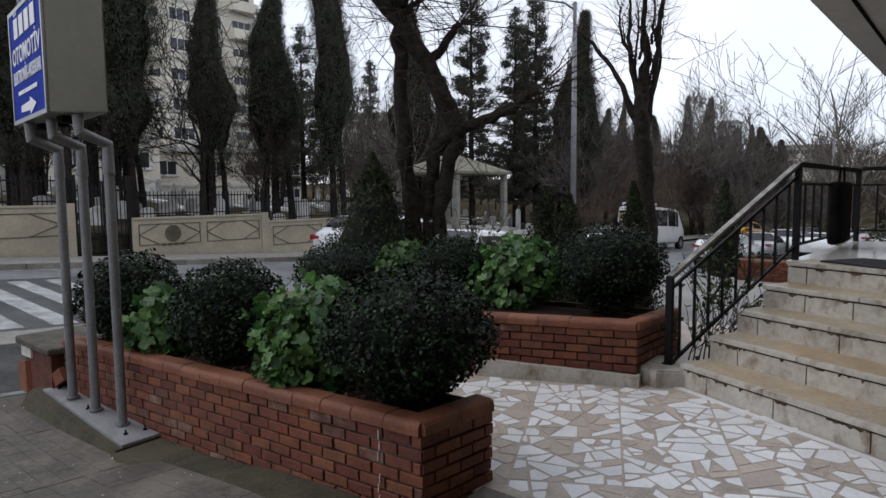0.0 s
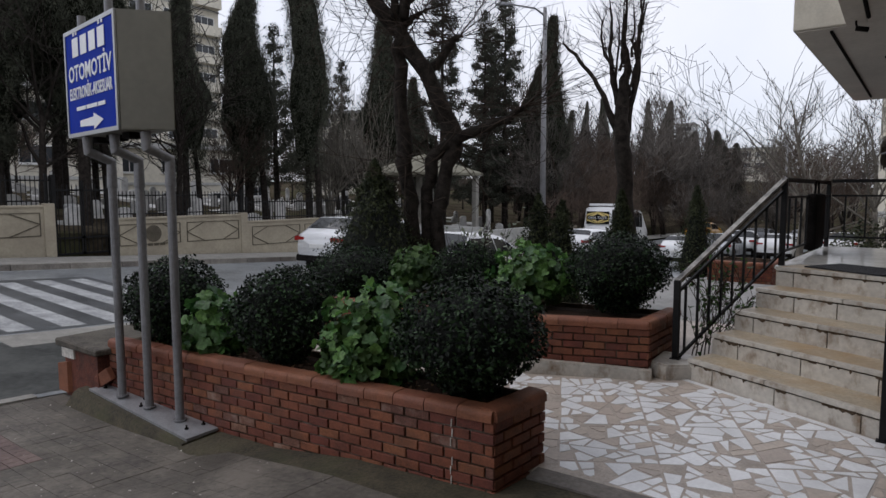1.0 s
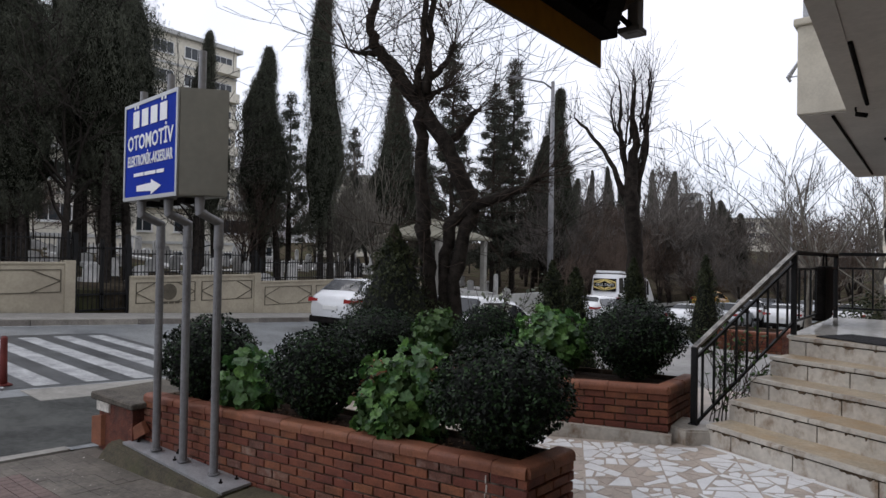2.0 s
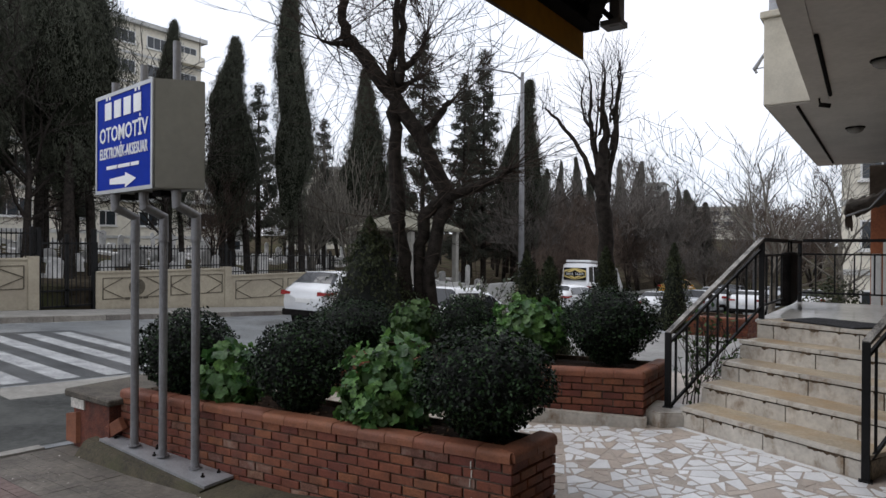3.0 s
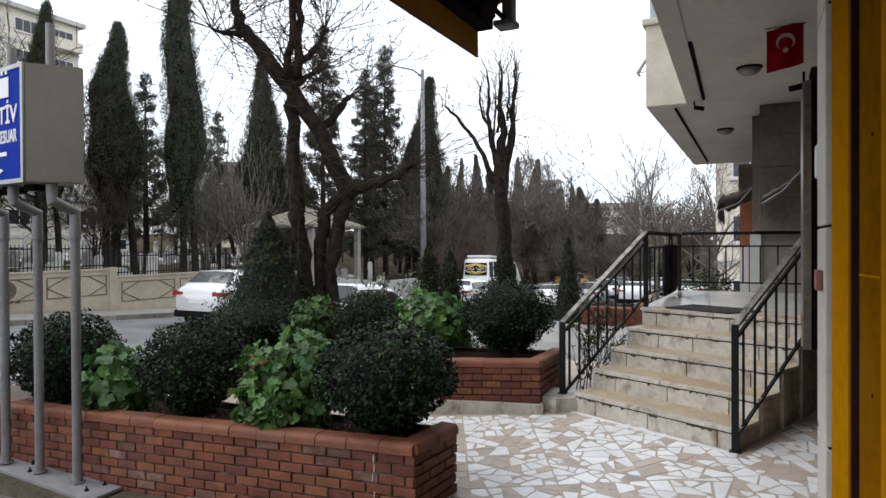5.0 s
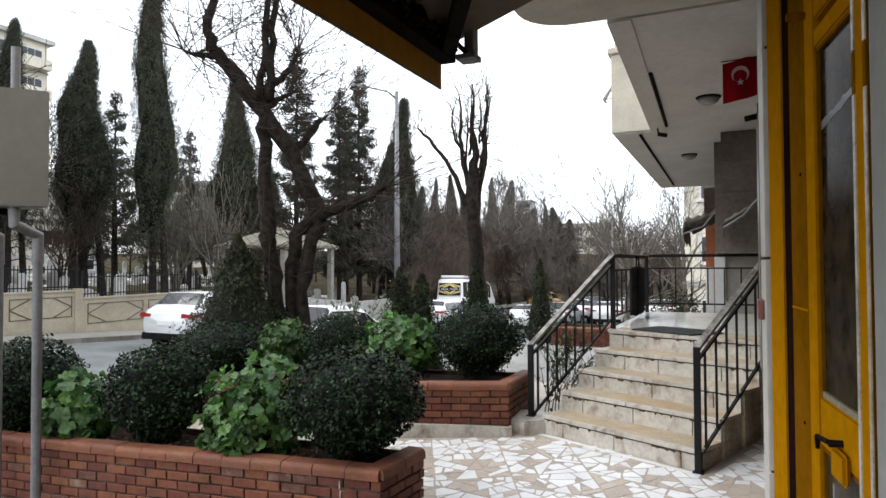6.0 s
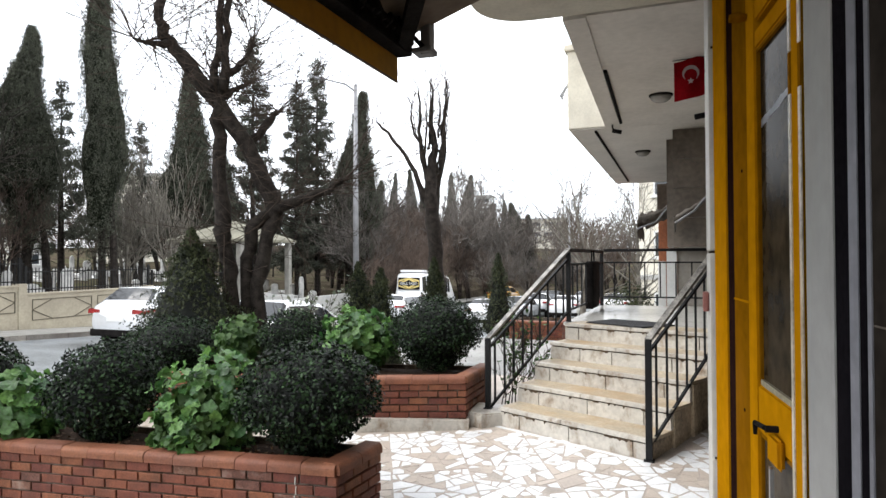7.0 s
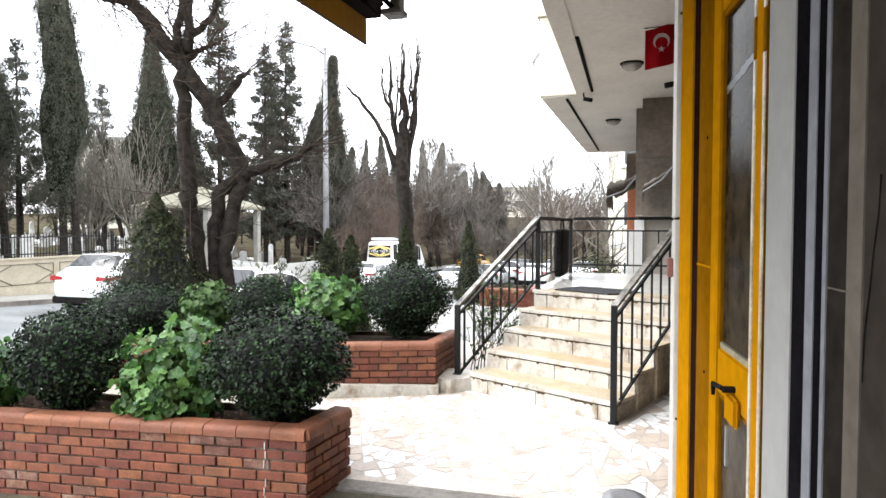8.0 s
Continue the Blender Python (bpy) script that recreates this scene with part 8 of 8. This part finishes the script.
# white lime run and pale patched brick on the front planter
bm = bmesh.new()
for k in (0, 1, 2, 4, 5, 6, 8):
    z = 0.20 - k * 0.055
    x = -2.05 + 0.006 * math.sin(k * 2.1)
    hexa(bm, [(x - 0.003, 1.674, z - 0.05), (x + 0.002, 1.674, z - 0.05), (x + 0.002, 1.680, z - 0.05), (x - 0.003, 1.680, z - 0.05), (x - 0.002, 1.674, z - 0.003), (x + 0.004, 1.674, z - 0.003), (x + 0.004, 1.680, z - 0.003), (x - 0.002, 1.680, z - 0.003)])
part("lime_run", bm, M["lime"], planter_front, "white lime run down the bricks")


# ---- crazy paving pieces ----
def clip(poly, p, n):
    """The part of a polygon on the inner side of a line through p with outward normal n."""
    out = []
    for i, a in enumerate(poly):
        b = poly[(i + 1) % len(poly)]
        da, db = (a - p).dot(n), (b - p).dot(n)
        if da <= 0:
            out.append(a)
        if da * db < 0:
            out.append(a.lerp(b, da / (da - db)))
    return out


def inside(p):
    x, y = p
    if not (-3.0 < x < 1.2 and 2.14 < y < 4.8):
        return False
    if y < 2.24 and x < -1.7:
        return False
    a, b = L(1), Rr(1)
    side = (b.x - a.x) * (y - a.y) - (b.y - a.y) * (x - a.x)
    if side > -0.03 and x < b.x + 0.05:
        return False
    if x >= b.x + 0.05 and (x - b.x) * 0.9 < (y - b.y) * 0.42 + 0.05 and y > b.y:
        return False
    k0, k1 = Vector((-2.95, 3.64)), Vector((-1.74, 4.03))
    if (k1.x - k0.x) * (y - k0.y) - (k1.y - k0.y) * (x - k0.x) > -0.12 and x < -1.4:
        return False
    return True


rng = random.Random(23)


def area(poly):
    return 0.5 * abs(sum(a.x * b.y - b.x * a.y for a, b in zip(poly, poly[1:] + poly[:1])))


def shatter(poly, out, limit):
    """Break a stone slab across its longer way, at a slanting line, until the shards are small enough."""
    if len(poly) < 3:
        return
    if area(poly) < limit * rng.uniform(0.5, 2.1):
        out.append(poly)
        return
    c = sum(poly, Vector((0, 0))) / len(poly)
    far = max(poly, key=lambda v: (v - c).length)
    way = (far - c).normalized()
    turn = rng.gauss(0, 0.38)
    n = Vector((way.x * math.cos(turn) - way.y * math.sin(turn), way.x * math.sin(turn) + way.y * math.cos(turn)))
    p = c + way * rng.uniform(-0.22, 0.22) * (far - c).length
    shatter(clip(poly, p, n), out, limit)
    shatter(clip(poly, p, -n), out, limit)


pieces = []
for i in range(-5, 6):
    for j in range(-4, 5):
        c = Vector((-0.9 + i * 0.52 - j * 0.26, 3.3 + i * 0.26 + j * 0.52))
        shatter([c + Vector(v) for v in ((0, 0), (0.52, 0.26), (0.26, 0.78), (-0.26, 0.52))], pieces, 0.0155)
laid, rest = 0, {True: bmesh.new(), False: bmesh.new()}
for poly in pieces:
    c = sum(poly, Vector((0, 0))) / len(poly)
    if not inside(c) or sum(inside(v) for v in poly) < len(poly) - 2 or rng.random() < 0.05:
        continue
    gap = rng.uniform(0.004, 0.012)
    small = poly
    for a, b in zip(poly, poly[1:] + poly[:1]):
        e = b - a
        if e.length < 1e-5:
            continue
        nrm = Vector((e.y, -e.x)).normalized()
        if nrm.dot(c - a) > 0:
            nrm = -nrm
        small = clip(small, a - nrm * gap, nrm)
        if len(small) < 3:
            break
    if len(small) < 3:
        continue
    if sum(p.x * q.y - q.x * p.y for p, q in zip(small, small[1:] + small[:1])) < 0:
        small = small[::-1]
    # break off sharp corners
    keep = small
    for k, v in enumerate(small):
        e0, e1 = small[k - 1] - v, small[(k + 1) % len(small)] - v
        if min(e0.length, e1.length) < 1e-4 or len(keep) > 7:
            continue
        if e0.angle(e1) < 1.05:
            half = (e0.normalized() + e1.normalized()).normalized()
            turn = rng.gauss(0, 0.25)
            half = Vector((half.x * math.cos(turn) - half.y * math.sin(turn), half.x * math.sin(turn) + half.y * math.cos(turn)))
            keep = clip(keep, v + half * rng.uniform(0.25, 0.4) * min(e0.length, e1.length), -half)
    small = keep
    if len(small) < 3:
        continue
    edge = sum((v - small[k - 1]).length for k, v in enumerate(small))
    slim_piece = 4 * math.pi * area(small) / edge ** 2 < 0.42
    tan = noise.noise(Vector((c.x * 3.2, c.y * 3.2, 4.0))) + rng.gauss(0, 0.2) > 0.2 or slim_piece
    material = M["beige_chip"] if tan else M["marble_chip"]
    if c.y < 3.55 and laid < 300:
        laid += 1
        bm = bmesh.new()
        prism(bm, [(v.x, v.y) for v in small], lambda x, y: terrace_z(x, y) - 0.01, lambda x, y: terrace_z(x, y) + 0.0025)
        link_mesh("marble_piece", bm, material, terrace)
    else:
        prism(rest[tan], [(v.x, v.y) for v in small], lambda x, y: terrace_z(x, y) - 0.01, lambda x, y: terrace_z(x, y) + 0.0025)
for tan, bm in rest.items():
    tagged(link_mesh("marble_pieces", bm, M["beige_chip"] if tan else M["marble_chip"], terrace), kind="stuff")

# ---- pavement slabs ----
rng = random.Random(29)
W, H2 = 0.40, 0.40
slab_me = {}
for j in range(9):
    for i in range(18):
        x0, y0 = -6.26 + i * W, -2.25 + j * H2
        if x0 + W > 1.5 or y0 + H2 > 1.36:
            continue
        red = -5.9 < x0 < -5.0 and -0.7 < y0 < 0.2
        key = ("paving_red", 0) if red else ("paving", (i * 7 + j * 5) % 4)
        if key not in slab_me:
            bm = bmesh.new()
            r = random.Random(key[1])
            if red:
                for a in range(4):
                    for b in range(4):
                        box(bm, 0.003 + a * 0.1, 0.003 + b * 0.1, -0.03, a * 0.1 + 0.097, b * 0.1 + 0.097, 0)
            else:
                for b in range(4):
                    for u0, u1 in (((0, 0.2), (0.2, 0.4)) if b % 2 else ((0, 0.1), (0.1, 0.3), (0.3, 0.4))):
                        e = r.uniform(-0.002, 0.0)
                        box(bm, u0 + 0.0012, b * 0.1 + 0.0012, -0.03, u1 - 0.0012, b * 0.1 + 0.0988, e)
            me = bpy.data.meshes.new("slab")
            bm.to_mesh(me)
            bm.free()
            me.materials.append(M[key[0]])
            slab_me[key] = me
        ob = new("paving_slab", slab_me[key])
        ob.parent = near_pavement
        ob.matrix_basis = Matrix.Translation((x0, y0, walk_z(x0, y0) - 0.004 + rng.uniform(-0.0015, 0.0015))) @ Matrix.Rotation(-math.atan((walk_z(x0 + W, y0) - walk_z(x0, y0)) / W), 4, "Y") @ Matrix.Rotation(math.atan(-0.04), 4, "X")

# ---- small fallen petals and crumbs on the pavement ----
rg = np.random.default_rng(77)
n = 420
px, py = rg.uniform(-6.2, 0.4, n), rg.uniform(-1.6, 1.34, n)
pts = np.stack([px, py, [walk_z(x, y) + 0.003 for x, y in zip(px, py)]], 1)
crumbs = thing("pavement_litter", "tiny pale petals and crumbs scattered on the pavement", "litter", kind="stuff")
leaf_cloud("crumbs", pts, rg.normal(size=(n, 3)) * 0.15 + [0, 0, 1], 0.005 + 0.011 * rg.random(n) ** 3, M["lime"], crumbs, 0.6, rg)
n = 260
px = rg.uniform(-5.5, -1.95, n)
py = 1.46 + 0.07 * (px + 5.36) + rg.uniform(0.14, 0.42, n)
pts = np.stack([px, py, 0.225 + (px + 5.6) / 3.8 * 0.067 - 0.045], 1)
litter = thing("leaf_litter", "dry brown fallen leaves on the planting soil", "litter", kind="stuff")
leaf_cloud("dry_leaves", pts, rg.normal(size=(n, 3)) * 0.4 + [0, 0, 1], 0.012 + 0.012 * rg.random(n), leaf_mat("dry_leaf", (0.05, 0.026, 0.012), (0.16, 0.09, 0.04), 0.8, 0.1), litter, 0.6, rg)
